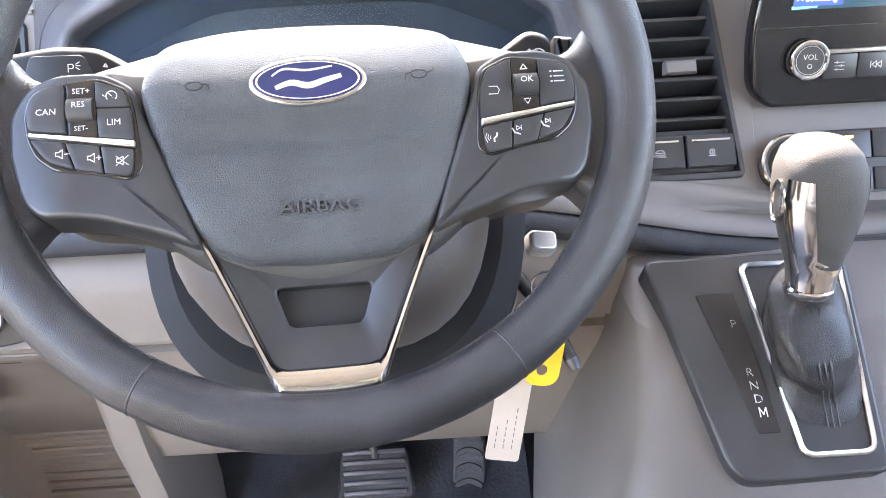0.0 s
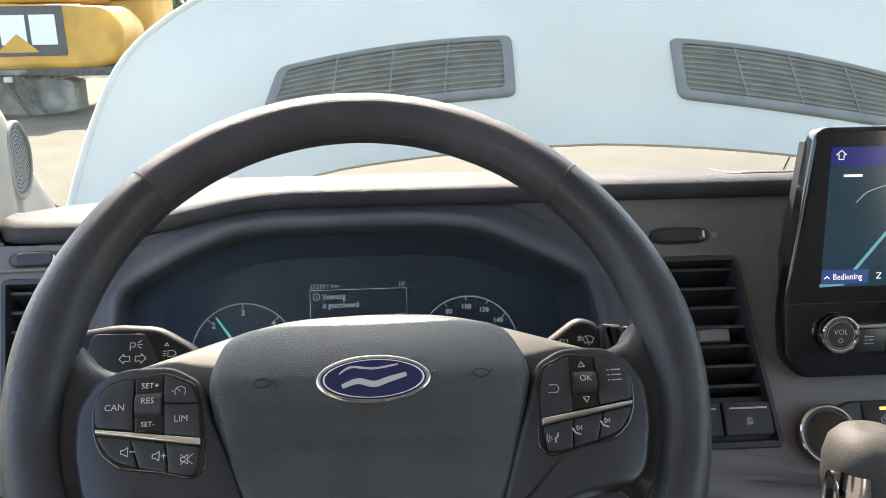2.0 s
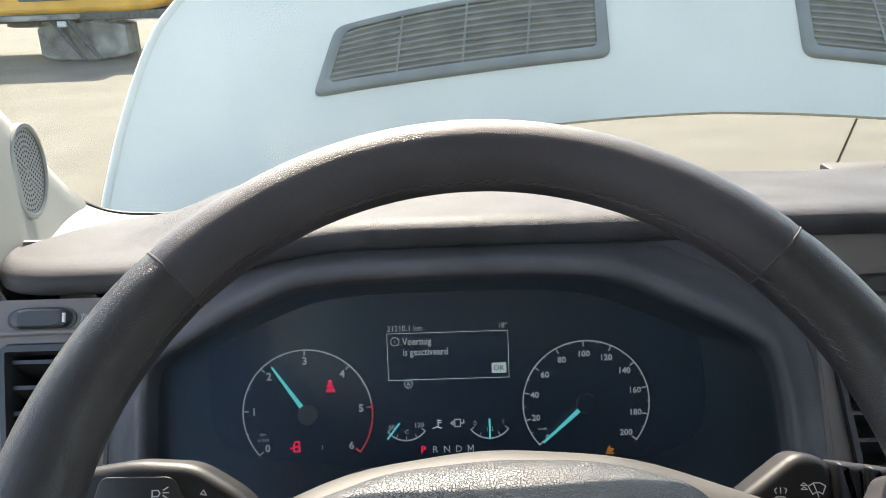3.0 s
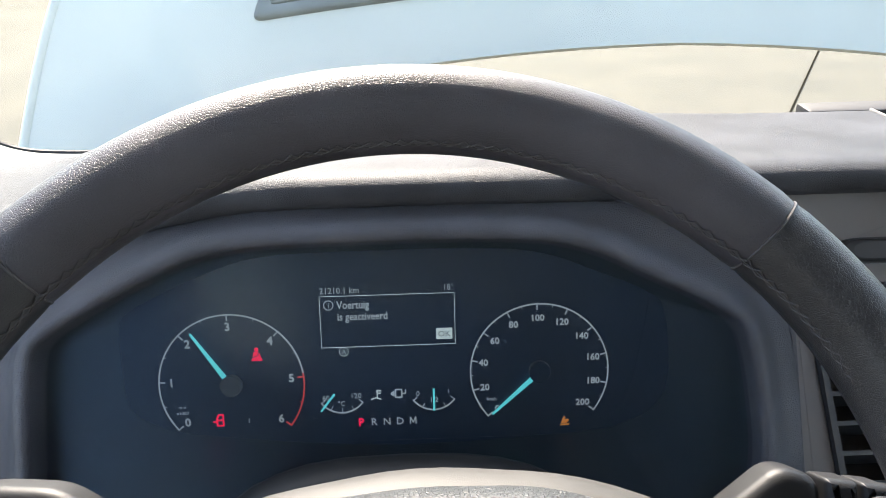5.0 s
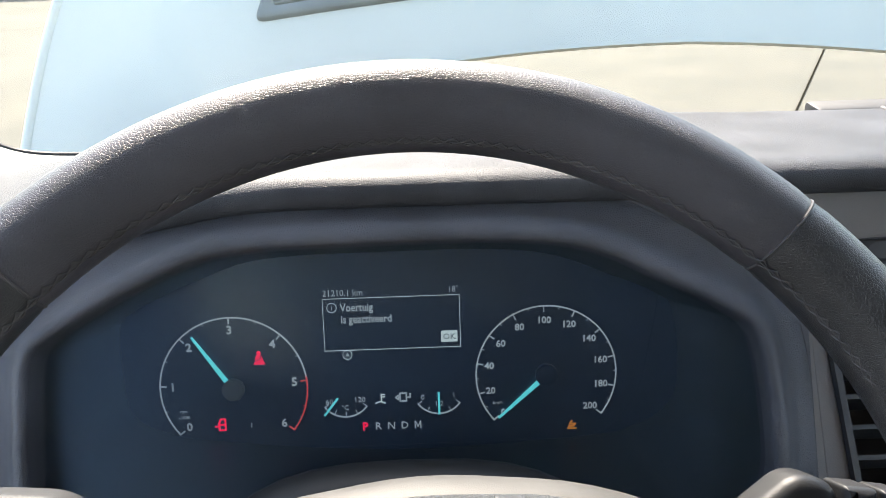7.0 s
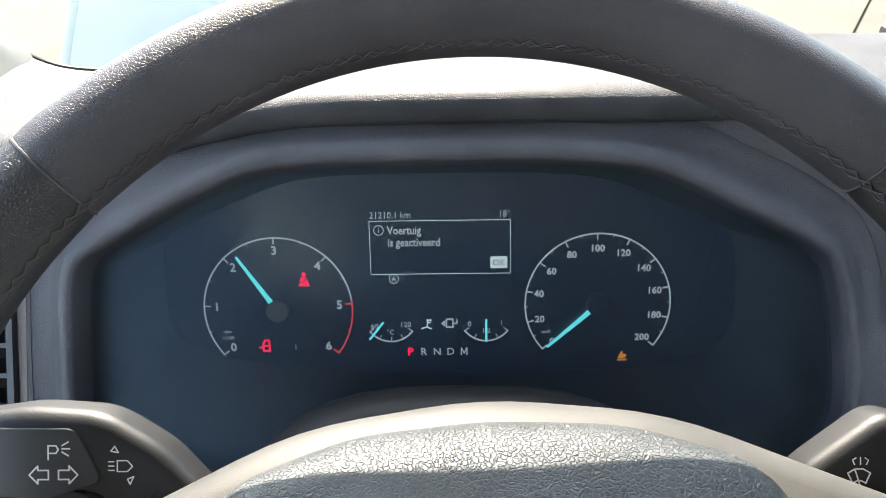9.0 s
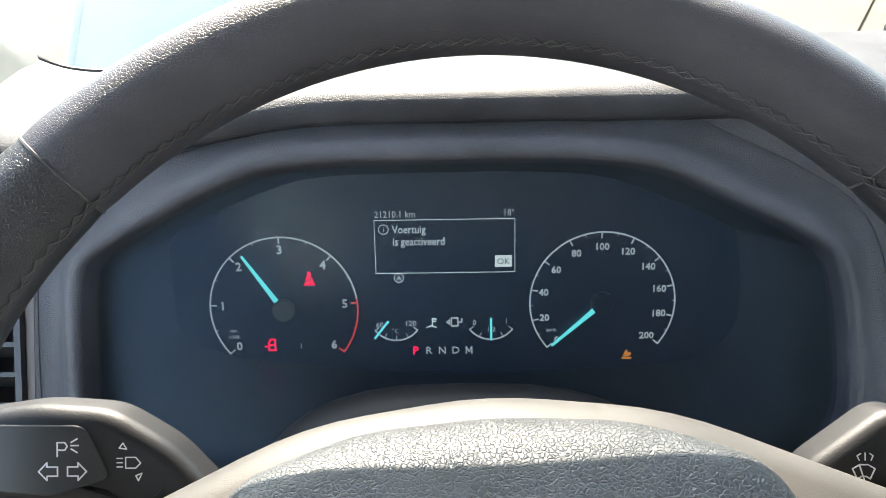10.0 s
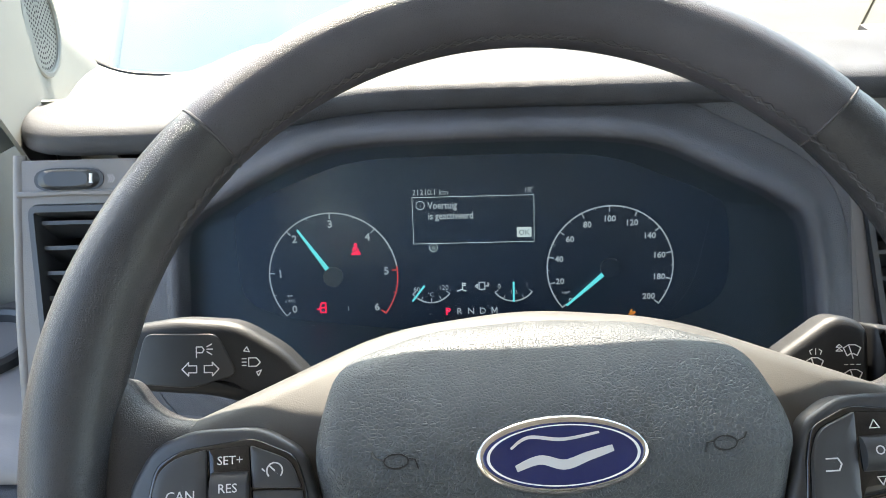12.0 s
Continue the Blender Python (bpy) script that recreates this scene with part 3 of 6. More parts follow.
part("dash_end_edge", tube([on_f(-0.3155, 1.4125, -0.003), on_f(-0.316, 1.38, -0.003), on_f(-0.3155, 1.32, -0.003), on_f(-0.3125, 1.27, -0.003), on_f(-0.306, 1.246, -0.004)], 0.0042, 10), M_FASCIA, dashboard, "rounded outer edge of the dash end")
bm = bmesh.new()
rows = []
for i in range(25):
    x = 0.3345 + 0.712 * i / 24
    rows.append([on_f(x, z, -0.0003) for z in (1.4335, 1.40, 1.36, 1.32, 1.28, 1.245, 1.225)])
sheet(None, rows, bm=bm)
part("centre_fascia", thicken(bm, 0.006), M_FASCIA, dashboard)


def rail_z(x):
    t = max(0.0, min(1.0, (x - 0.08) / 0.30))
    return 1.250 - 0.046 * t * t * (3 - 2 * t)


RAIL_X = [-0.34 + 0.035 * i for i in range(41)]
bm = bmesh.new()
rows = []
for x in RAIL_X:
    zr = rail_z(x)
    up = 0.014 * ease((x - 0.08) / 0.2)
    row = [on_f(x, zr + 0.019 + up, -0.003), on_f(x, zr + 0.0165 + up * 0.9, 0.0025), on_f(x, zr + 0.0135 + up * 0.6, 0.0045)]
    row += [(x, 0.162, zr + 0.0115), (x, 0.150, zr + 0.010), (x, 0.143, zr + 0.004), (x, 0.143, zr), (x, 0.15, zr - 0.002)]
    rows.append(row)
sheet(None, rows, bm=bm)
part("fascia_sill", thicken(bm, 0.004), M_FASCIA, dashboard, "grey rolled lower edge of the fascia", angle=60)
bm = bmesh.new()
rows = []
for x in RAIL_X:
    zr = rail_z(x) - 0.011
    rows.append([(x, 0.141 + 0.013 * math.cos(k / 10 * math.tau), zr + 0.010 * math.sin(k / 10 * math.tau)) for k in range(11)])
sheet(None, rows, bm=bm)
part("padded_rail", bm, M_DASH, dashboard, "black padded rail under the fascia", angle=70)
bm = bmesh.new()
rows = []
for i in range(31):
    x = -0.205 + 0.485 * i / 30
    zr = rail_z(x) - 0.021
    row = [(x, 0.150, zr + 0.004), (x, 0.136, zr - 0.004), (x, 0.127, zr - 0.014), (x, 0.122, zr - 0.03), (x, 0.124, 1.165), (x, 0.122, 1.157), (x, 0.130, 1.154), (x, 0.131, 1.148), (x, 0.124, 1.145), (x, 0.130, 1.10), (x, 0.142, 1.04), (x, 0.150, 1.012), (x, 0.165, 1.003), (x, 0.20, 1.0)]
    rows.append(row)
sheet(None, rows, bm=bm)
strip = bmesh.new()
sheet(None, [[(x, 0.150, 1.233), (x, 0.136, 1.225), (x, 0.127, 1.215), (x, 0.122, 1.199), (x, 0.124, 1.168), (x, 0.118, 1.160), (x, 0.121, 1.154), (x, 0.130, 1.152)] for x in [-0.465 + 0.26 * i / 12 for i in range(13)]], bm=strip)
part("switch_strip", thicken(strip, 0.005), M_LOWER, dashboard, "taupe strip round the light switch", angle=50)
part("knee_panel", thicken(bm, 0.005), M_LOWER, dashboard, "taupe plastic knee panel with a cross seam", angle=50)


# ---- steering wheel (x right, y up the wheel, z to the driver) ----
def axle_frame(centre, rise, yaw):
    az = Vector((yaw, -math.cos(radians(rise)), math.sin(radians(rise)))).normalized()
    ax = Vector((0, math.sin(radians(rise)), math.cos(radians(rise)))).cross(az).normalized()
    return basis(centre, ax, az.cross(ax), az)


WHEEL0 = axle_frame((0.0045, 0, 1.40), 42.8, 0.012)
WHEEL = axle_frame((0.0027, 0.0227, 1.3879), 41.5, 0.0815) @ pose(0, 0, 0, 0, 0, 2.2)
wheel = thing("steering_wheel", WHEEL, "black leather steering wheel with chrome lower trim and button pods", "steering wheel")
RW, RT = 0.1839, 0.0162


def rim_arc(a0, a1, material, n=60):
    bm = bmesh.new()
    loops = []
    for k in range(n + 1):
        f = k / n
        a = radians(90 - (a0 + (a1 - a0) * f))
        end = min(f, 1 - f) * abs(radians(a1 - a0)) * RW
        s = 1.0 if end > 0.0022 else 0.975 + 0.025 * math.sqrt(max(0, 1 - (1 - end / 0.0022) ** 2))
        deg = abs(((a0 + (a1 - a0) * f) + 180) % 360 - 180)
        fat = 1.0 + 0.10 * math.exp(-((deg - 78) / 14) ** 2)
        loop = []
        for j in range(24):
            b = j / 24 * math.tau
            rr = RW + RT * s * fat * math.cos(b) * (1.0 if math.cos(b) > 0 else 0.96)
            loop.append((rr * math.cos(a), rr * math.sin(a), -0.005 + 0.0185 * s * math.sin(b)))
        loops.append(loop)
    rings(bm, loops, cap0=True, cap1=True)
    return part("rim_section", bm, material, wheel, angle=80)


rim_arc(-45.1, 45.1, M_RIM_LIT)
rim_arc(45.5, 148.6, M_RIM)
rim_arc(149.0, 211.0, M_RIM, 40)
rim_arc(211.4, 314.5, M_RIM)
for a in (-45.3, 45.3, 148.8, 211.2):
    t = radians(90 - a)
    c, n = Vector((math.cos(t), math.sin(t), 0)), 26
    bm = tube([c * (RW + RT * 0.972 * math.cos(j / n * math.tau) * (1.0 if math.cos(j / n * math.tau) > 0 else 0.96)) + Vector((0, 0, -0.005 + 0.0185 * 0.972 * math.sin(j / n * math.tau))) for j in range(n)], 0.0006, 6, closed=True)
    part("seam", bm, M_THREAD, wheel)
# cross stitching along the inside of the rim
def on_rim(a, b, lift=0.0):
    """A point of the rim at angle a round the wheel and b round the rim's own section."""
    rr = RW + (RT * 0.96 + lift) * math.cos(b)
    return Vector((rr * math.cos(a), rr * math.sin(a), -0.005 + (0.0185 + lift) * math.sin(b)))


bm = bmesh.new()
COUNT = 190
for k in range(COUNT):
    a = k / COUNT * math.tau
    if abs(math.degrees(a) - 180) < 17 or math.degrees(a) < 8 or math.degrees(a) > 343 or 245 < math.degrees(a) < 295:
        continue
    for s in (-1, 1):
        wob = 0.10 * math.sin(7.3 * k + s)
        pts = [on_rim(a + (f - 0.5) * 1.15 * math.tau / COUNT * (1.0 + wob) * s, radians(159 + 12 * f), -0.0001 + 0.0005 * math.sin(f * math.pi)) for f in (0, 0.35, 0.65, 1)]
        tube(pts, 0.00034, 5, bm=bm)
tagged(part("stitching", bm, M_THREAD, wheel, "black cross stitching"), kind="stuff")
part("stitch_seam", tube([on_rim(a / 150 * math.tau, radians(165.5), -0.00005) for a in range(150)], 0.0003, 5, closed=True), M_THREAD, wheel)

# spokes in leather, flaring into the rim
for s in (-1, 1):
    o = fillet([(0.090, 0.010), (0.118, 0.0165), (0.136, 0.0160), (0.148, 0.0175), (0.157, 0.0230), (0.166, 0.036), (0.180, 0.032), (0.178, -0.074), (0.163, -0.086), (0.1515, -0.0720), (0.143, -0.0630), (0.128, -0.0598), (0.112, -0.0625), (0.086, -0.071)], 0.010, 4)
    o = [(p.x * s, p.y) for p in o]
    if s < 0:
        o = o[::-1]
    bm = slab(o, -0.03, -0.003, 0.009, 4, shape=lambda x, y: 0.006 * ease((abs(x) - 0.145) / 0.03) - 0.006 * ease((y - 0.0) / 0.03), inner=5)
    part("spoke", bm, M_RIM, wheel, "leather covered spoke", angle=60)
# hub shell behind the pad
o = fillet([(-0.104, 0.034), (-0.06, 0.0565), (0, 0.0645), (0.06, 0.0565), (0.104, 0.034), (0.150, 0.012), (0.152, -0.045), (0.135, -0.060), (0.09, -0.066), (0.060, -0.095), (0.0, -0.112), (-0.060, -0.095), (-0.09, -0.066), (-0.135, -0.060), (-0.152, -0.045), (-0.150, 0.012)][::-1], 0.02, 4)
part("hub_shell", slab(o, -0.07, -0.003, 0.008, 4, shape=lambda x, y: -0.30 * max(0, y - 0.002) - 6 * max(0, y - 0.002) ** 2, inner=3), M_HUB, wheel, "satin dark grey hub shell", angle=60)


def pad_h(x, y):
    """Height of the airbag cover: a step below the badge, curving up to both sides, and a crown that falls away at the top."""
    up = 1 / (1 + math.exp(-(y + 0.0200 - 1.7 * x * x) / 0.0026))
    swell = 0.0042 * math.exp(-((y + 0.066) / 0.026) ** 2 - (x / 0.07) ** 4)
    hollow = -0.0022 * math.exp(-((y + 0.0305 - 1.7 * x * x) / 0.006) ** 2)
    return 0.0055 - 0.0095 * (1 - up) + swell + hollow - 0.35 * max(0, y - 0.002) - 6 * max(0, y - 0.002) ** 2 - 0.35 * max(0, abs(x) - 0.055) ** 1.6


pad_o = fillet([(-0.079, 0.040), (-0.042, 0.0535), (0, 0.0565), (0.042, 0.0535), (0.079, 0.040), (0.0870, 0.006), (0.078, -0.045), (0.060, -0.083), (0.042, -0.0985), (0, -0.1015), (-0.042, -0.0985), (-0.060, -0.083), (-0.078, -0.045), (-0.0870, 0.006)][::-1], [0.012] * 14, 5)
part("airbag_pad", slab(pad_o, -0.05, 0.0085, 0.009, 5, shape=pad_h, inner=60), M_PAD, wheel, "grained airbag cover", angle=75)


def pad_top(x, y):
    return 0.0085 + pad_h(x, y)


# embossed lettering and horn marks, relief shading put into lighter and darker tones
bm = words("AIRBAG", 0.0068, align="CENTER", x=0.002, y=-0.0740, z=0.0006, thick=0.0016, sx=1.22)
for v in bm.verts:
    v.co.z += pad_top(v.co.x, v.co.y)
part("embossed_lettering", bm, M_EMBOSS_LIT, wheel, "raised airbag lettering")
for s in (-1, 1):
    bm = bmesh.new()
    for loop in ([(0.0042 * math.cos(a / 14 * math.tau), 0.0026 * math.sin(a / 14 * math.tau)) for a in range(15)], [(-0.0075 * s, -0.0030), (-0.0065 * s, 0.0005), (-0.0042 * s, 0.0008)], [(0.0042 * s, 0.0004), (0.0070 * s, 0.0016), (0.0082 * s, 0.0036)]):
        tube([(s * 0.0575 + x, 0.001 + y, pad_top(s * 0.0575 + x, 0.001 + y) - 0.0001) for x, y in loop], 0.00045, 5, bm=bm)
    part("horn_mark", bm, M_GATE, wheel)
# badge: oval, plain
badge = part("badge", disc(0.0137, 0.0, 0.0165, 64, 0.002, rx=0.0310), M_CHROME, wheel, "oval blue badge in a chrome ring")
part("badge_field", disc(0.0113, 0.0160, 0.01705, 64, 0.0004, rx=0.0284), M_BLUE, badge, "dark blue oval field")
bm = hoop(0.0101, 0.0105, 0.01705, 0.0173, 64, sx=2.58)
part("badge_line", bm, M_WHITE, badge)
def ribbon(pts, w):
    """A flat pale stroke of changing width on the badge."""
    line = round_outline(pts, 8, closed=False)
    loops = []
    for i, p in enumerate(line):
        t = (line[min(i + 1, len(line) - 1)] - line[max(i - 1, 0)]).normalized()
        n = Vector((-t.y, t.x)) * w * (0.45 + 0.55 * math.sin(math.pi * min(1.0, 0.12 + 0.76 * i / (len(line) - 1))))
        loops.append([(*(p - n), 0.0170), (*(p + n), 0.0170), (*(p + n), 0.0174), (*(p - n), 0.0174)])
    return rings(bmesh.new(), loops, cap0=True, cap1=True)


for pts, w in (([(-0.0185, 0.0030), (-0.0120, 0.0066), (0.0, 0.0054), (0.0130, 0.0072)], 0.0006), ([(-0.0170, -0.0038), (-0.0085, -0.0012), (0.0, -0.0032), (0.0085, -0.0008), (0.0175, 0.0016)], 0.0017)):
    part("badge_mark", ribbon(pts, w), M_GREYPRINT, badge, "plain pale flourish", smooth=False)

# lower spoke: chrome V round a satin panel with a window
half_v = [(0.0665, -0.080), (0.0495, -0.117), (0.0360, -0.148), (0.0285, -0.165), (0.0195, -0.1705)]
half_w = [(0.0625, -0.080), (0.0458, -0.117), (0.0325, -0.147), (0.0280, -0.1545), (0.0210, -0.1570)]
outer_v = round_outline([(-x, y) for x, y in half_v] + half_v[::-1], 6, closed=False)
inner_v = round_outline([(-x, y) for x, y in half_w] + half_w[::-1], 6, closed=False)
bm = bmesh.new()
rings(bm, [[(*p, -0.012), (*p, 0.0), (*(p * 0.9 + q * 0.1), 0.0016), (*(p * 0.55 + q * 0.45), 0.0030), (*(p * 0.12 + q * 0.88), 0.0024), (*q, 0.0012), (*q, -0.012)] for p, q in zip(outer_v, inner_v)], cap0=True, cap1=True)
part("chrome_trim", bm, M_CHROME, wheel, "polished chrome V trim", angle=35)
outer = [Vector(p) for p in fillet([(-0.062, -0.078), (-0.027, -0.157), (0.027, -0.157), (0.062, -0.078)], 0.008, 8)]
hole = [Vector(p) for p in fillet([(-0.0265, -0.112), (-0.0195, -0.134), (0.0195, -0.134), (0.0265, -0.112)], 0.005, 8)]
bm = bmesh.new()
rings(bm, [[(p.x, p.y, -0.012) for p in outer], [(p.x, p.y, -0.001) for p in outer], [(p.x, p.y, 0.0) for p in inset(outer, 0.001)], [(p.x, p.y, -0.003) for p in inset(hole, -0.001)], [(p.x, p.y, -0.004) for p in hole], [(p.x, p.y, -0.014) for p in hole]])
part("lower_panel", bm, M_SATIN, wheel, "satin black panel with a window")
# Dark plate behind the window stands for the shaded depth of an opening.
bm = slab(fillet([(-0.05, -0.098), (-0.027, -0.164), (0.027, -0.164), (0.05, -0.098)], 0.01), -0.018, -0.0135, 0.001)
part("panel_back", bm, M_DARK, wheel)


# dark lower hub round the pods
o = [Vector((x, y)) for x, y in ((0.094, 0.0105), (0.088, -0.010), (0.070, -0.055), (0.060, -0.083), (0.080, -0.0735), (0.112, -0.0630), (0.128, -0.0605), (0.143, -0.0600), (0.152, -0.050), (0.1585, -0.025), (0.1590, -0.002), (0.150, 0.0140), (0.134, 0.0195), (0.110, 0.0195))]
for s in (-1, 1):
    bm = slab([(p.x * s, p.y) for p in (fillet(o, 0.006, 4) if s < 0 else fillet(o, 0.006, 4)[::-1])], -0.03, 0.0020, 0.0035, 3, shape=lambda x, y: -0.0035 * ease((abs(x) - 0.128) / 0.03), inner=3)
    part("pod_surround", bm, M_SATIN, wheel, "satin black plastic round the button pod", angle=60)


# button pods
def pod(s):
    def side(pts, r, n=4):
        f = [Vector((p.x * s, p.y)) for p in fillet(pts, r, n)]
        area = sum(f[i - 1].x * f[i].y - f[i].x * f[i - 1].y for i in range(len(f)))
        return f if area > 0 else f[::-1]

    base = part("button_pod", slab(side([(0.0965, 0.0085), (0.112, 0.0157), (0.1385, 0.0125), (0.1472, 0.0075), (0.1500, -0.004), (0.1483, -0.018), (0.1436, -0.0282), (0.134, -0.0360), (0.116, -0.0385), (0.0955, -0.0435), (0.0888, -0.0385), (0.0902, -0.023), (0.0930, -0.002)], 0.004), -0.006, 0.0030, 0.0012, 3), M_GLOSS, wheel, "black button pod with a chrome bar")
    z0, z1 = 0.0026, 0.0052

    def key(pts, r=0.0012, zz=z1, m=M_BUTTON, nm="button"):
        return part(nm, slab(side(pts, r, 3), z0, zz, 0.0007, 2, inner=2), m, base)

    # above the bar: inner key, rocker, outer key; under it a row of three
    if s < 0:
        key([(0.1288, 0.0122), (0.1385, 0.0103), (0.1455, 0.0058), (0.1482, -0.004), (0.1462, -0.0135), (0.1275, -0.0162)], [0.001, 0.004, 0.004, 0.005, 0.002, 0.001])
        key([(0.0985, 0.0072), (0.1128, 0.0130), (0.1122, -0.0022), (0.0946, -0.0030)], [0.004, 0.001, 0.001, 0.001])
        key([(0.0944, -0.0036), (0.1121, -0.0028), (0.1108, -0.0190), (0.0925, -0.0218)], [0.001, 0.001, 0.001, 0.001])
    else:
        key([(0.0985, 0.0072), (0.1128, 0.0130), (0.1108, -0.0190), (0.0925, -0.0218), (0.0945, -0.002)], [0.004, 0.001, 0.001, 0.001, 0.004])
        key([(0.1288, 0.0122), (0.1385, 0.0103), (0.1455, 0.0058), (0.1482, -0.004), (0.1462, -0.0135), (0.1275, -0.0162)], [0.001, 0.004, 0.004, 0.005, 0.002, 0.001])
    key([(0.1133, 0.0130), (0.1283, 0.0123), (0.1270, -0.0165), (0.1113, -0.0188)], 0.0010, 0.0036, M_GLOSS, "rocker_well")
    xm, ym = 0.1202, -0.0026
    bm = bmesh.new()
    rings(bm, [[(s * x, ym + 0.0068 * math.cos(b), 0.0022 + 0.0062 * math.sin(b)) for b in [math.pi * j / 12 for j in range(13)]] for x in (xm - 0.0066, xm - 0.0060, xm + 0.0060, xm + 0.0066)], cap0=True, cap1=True, closed_loop=False)
    part("rocker", bm, M_BUTTON, base, "round backed rocker")
    ba, bb = Vector((0.0925, -0.0242)), Vector((0.1462, -0.0158))
    bar = [ba + Vector((0, -0.0019)), bb + Vector((0, -0.0010)), bb + Vector((0, 0.0010)), ba + Vector((0, 0.0019))]
    part("chrome_bar", slab(side(bar, 0.0006, 2), 0.0026, 0.0064, 0.0009, 3), M_ALU, base, "brushed chrome bar")
    for k in range(3):
        f0, f1 = k / 3 + 0.010, (k + 1) / 3 - 0.010
        top = lambda f: ba.lerp(bb, f) + Vector((0, -0.0026))
        low = lambda f: Vector((0.0935 + 0.0445 * f, -0.0418 + 0.0075 * f + 0.0035 * f ** 3))
        key([top(f0), top(f1), low(f1), low(f0)], [0.0010 if k else 0.002, 0.0010 if k < 2 else 0.002, 0.0010 if k < 2 else 0.006, 0.0010 if k else 0.004])
    zt, W = z1 + 0.0001, bmesh.new()
    line = lambda pts, w=0.0005, z=zt: strokes([pts], w, z, z + 0.0002, W)
    if s < 0:
        words("SET+", 0.0030, W, -xm, 0.0066, 0.0037, "CENTER")
        words("RES", 0.0031, W, -xm, ym - 0.0004, 0.0084, "CENTER")
        words("SET-", 0.0026, W, -xm, -0.0142, 0.0037, "CENTER")
        words("CAN", 0.0034, W, -0.1375, -0.0052, zt, "CENTER")
        words("LIM", 0.0034, W, -0.1030, -0.0128, zt, "CENTER")
        cx, cy = -0.1040, 0.0036
        line([(cx + 0.0028 * math.cos(radians(a)), cy + 0.0028 * math.sin(radians(a))) for a in range(-40, 221, 20)])
        line([(cx, cy), (cx - 0.0018, cy + 0.0018)])
        line([(cx - 0.0044, cy + 0.0008), (cx - 0.0036, cy)])
        for x, y, mk in ((-0.1290, -0.0275, "-"), (-0.1130, -0.0305, "+"), (-0.0985, -0.0330, "x")):
            line([(x - 0.0034, y - 0.0010), (x - 0.0034, y + 0.0010), (x - 0.0021, y + 0.0010), (x, y + 0.0024), (x, y - 0.0024), (x - 0.0021, y - 0.0010), (x - 0.0034, y - 0.0010)])
            if mk in "-+":
                line([(x + 0.0011, y), (x + 0.0035, y)])
            if mk == "+":
                line([(x + 0.0023, y - 0.0013), (x + 0.0023, y + 0.0013)])
            if mk == "x":
                line([(x - 0.0036, y - 0.0026), (x + 0.0026, y + 0.0026)], 0.0004)
                line([(x - 0.0036, y + 0.0026), (x + 0.0026, y - 0.0026)], 0.0004)
    else:
        words("OK", 0.0034, W, xm, ym - 0.0004, 0.0084, "CENTER")
        line([(xm - 0.0019, 0.0066), (xm, 0.0096), (xm + 0.0019, 0.0066), (xm - 0.0019, 0.0066)], 0.0004, 0.0037)
        line([(xm - 0.0018, -0.0112), (xm, -0.0142), (xm + 0.0018, -0.0112), (xm - 0.0018, -0.0112)], 0.0004, 0.0037)
        line([(0.0985, -0.0080), (0.1035, -0.0080), (0.1047, -0.0058), (0.1035, -0.0036), (0.0990, -0.0036)])
        for k in range(3):
            y = 0.0036 - 0.0030 * k
            line([(0.1345, y), (0.1353, y)], 0.0007)
            line([(0.1366, y), (0.1420, y)], 0.0007)
        for x, y in ((0.1118, -0.0300), (0.1285, -0.0268)):
            line([(x - 0.0026, y + 0.0010), (x - 0.0014, y - 0.0014), (x + 0.0014, y - 0.0024)], 0.0009)
            line([(x - 0.0002, y + 0.0024), (x + 0.0020, y + 0.0012), (x - 0.0002, y), (x - 0.0002, y + 0.0024)])
            line([(x + 0.0025, y + 0.0024), (x + 0.0025, y)])
        x, y = 0.0975, -0.0335
        line([(x + 0.0010, y - 0.0024), (x + 0.0010, y - 0.0006), (x + 0.0026, y + 0.0008), (x + 0.0030, y + 0.0024)], 0.0009)
        for d in (0.0009, 0.0019, 0.0029):
            line([(x - d, y + d * 0.9), (x - d * 1.3, y), (x - d, y - d * 0.9)], 0.0004)
    prints("button_symbol", W, M_GREYPRINT, base, "light grey button symbols")


pod(-1)
pod(1)


def refit(ob, sx, sy, dx, dy, dz=0.0):
    """Resize and shift a part of the wheel, with its sub-parts."""
    for o in [ob] + list(ob.children):
        o.data.transform(Matrix.Translation((dx, dy, dz)) @ Matrix.Diagonal((sx, sy, 1, 1)))


for ob in wheel.children:
    kind_of = ob.name.split(".")[0]
    if kind_of == "hub_shell":
        refit(ob, 1.047, 0.97, 0, -0.004, 0.004)
    elif kind_of in ("airbag_pad", "embossed_lettering", "horn_mark"):
        refit(ob, 1.047, 0.97, 0, -0.004, 0.004)
    elif kind_of in ("button_pod", "pod_surround"):
        refit(ob, 1, 1, 0, -0.0075, 0.008)
    elif kind_of == "badge":
        refit(ob, 1.03, 1.03, 0, -0.004, 0.003)

# ---- column shroud and stalks ----
shroud = thing("steering_column", WHEEL0, "plastic steering column shroud behind the wheel", "steering column")


def ring_sec(hw, top, bot, z, lift=0.0, n=36):
    pts = []
    for k in range(n):
        a = k / n * math.tau
        c, s = math.cos(a), math.sin(a)
        e = 0.72
        x = hw * math.copysign(abs(c) ** e, c)
        y = (top if s > 0 else bot) * math.copysign(abs(s) ** e, s)
        pts.append((x, y + lift, z))
    return pts


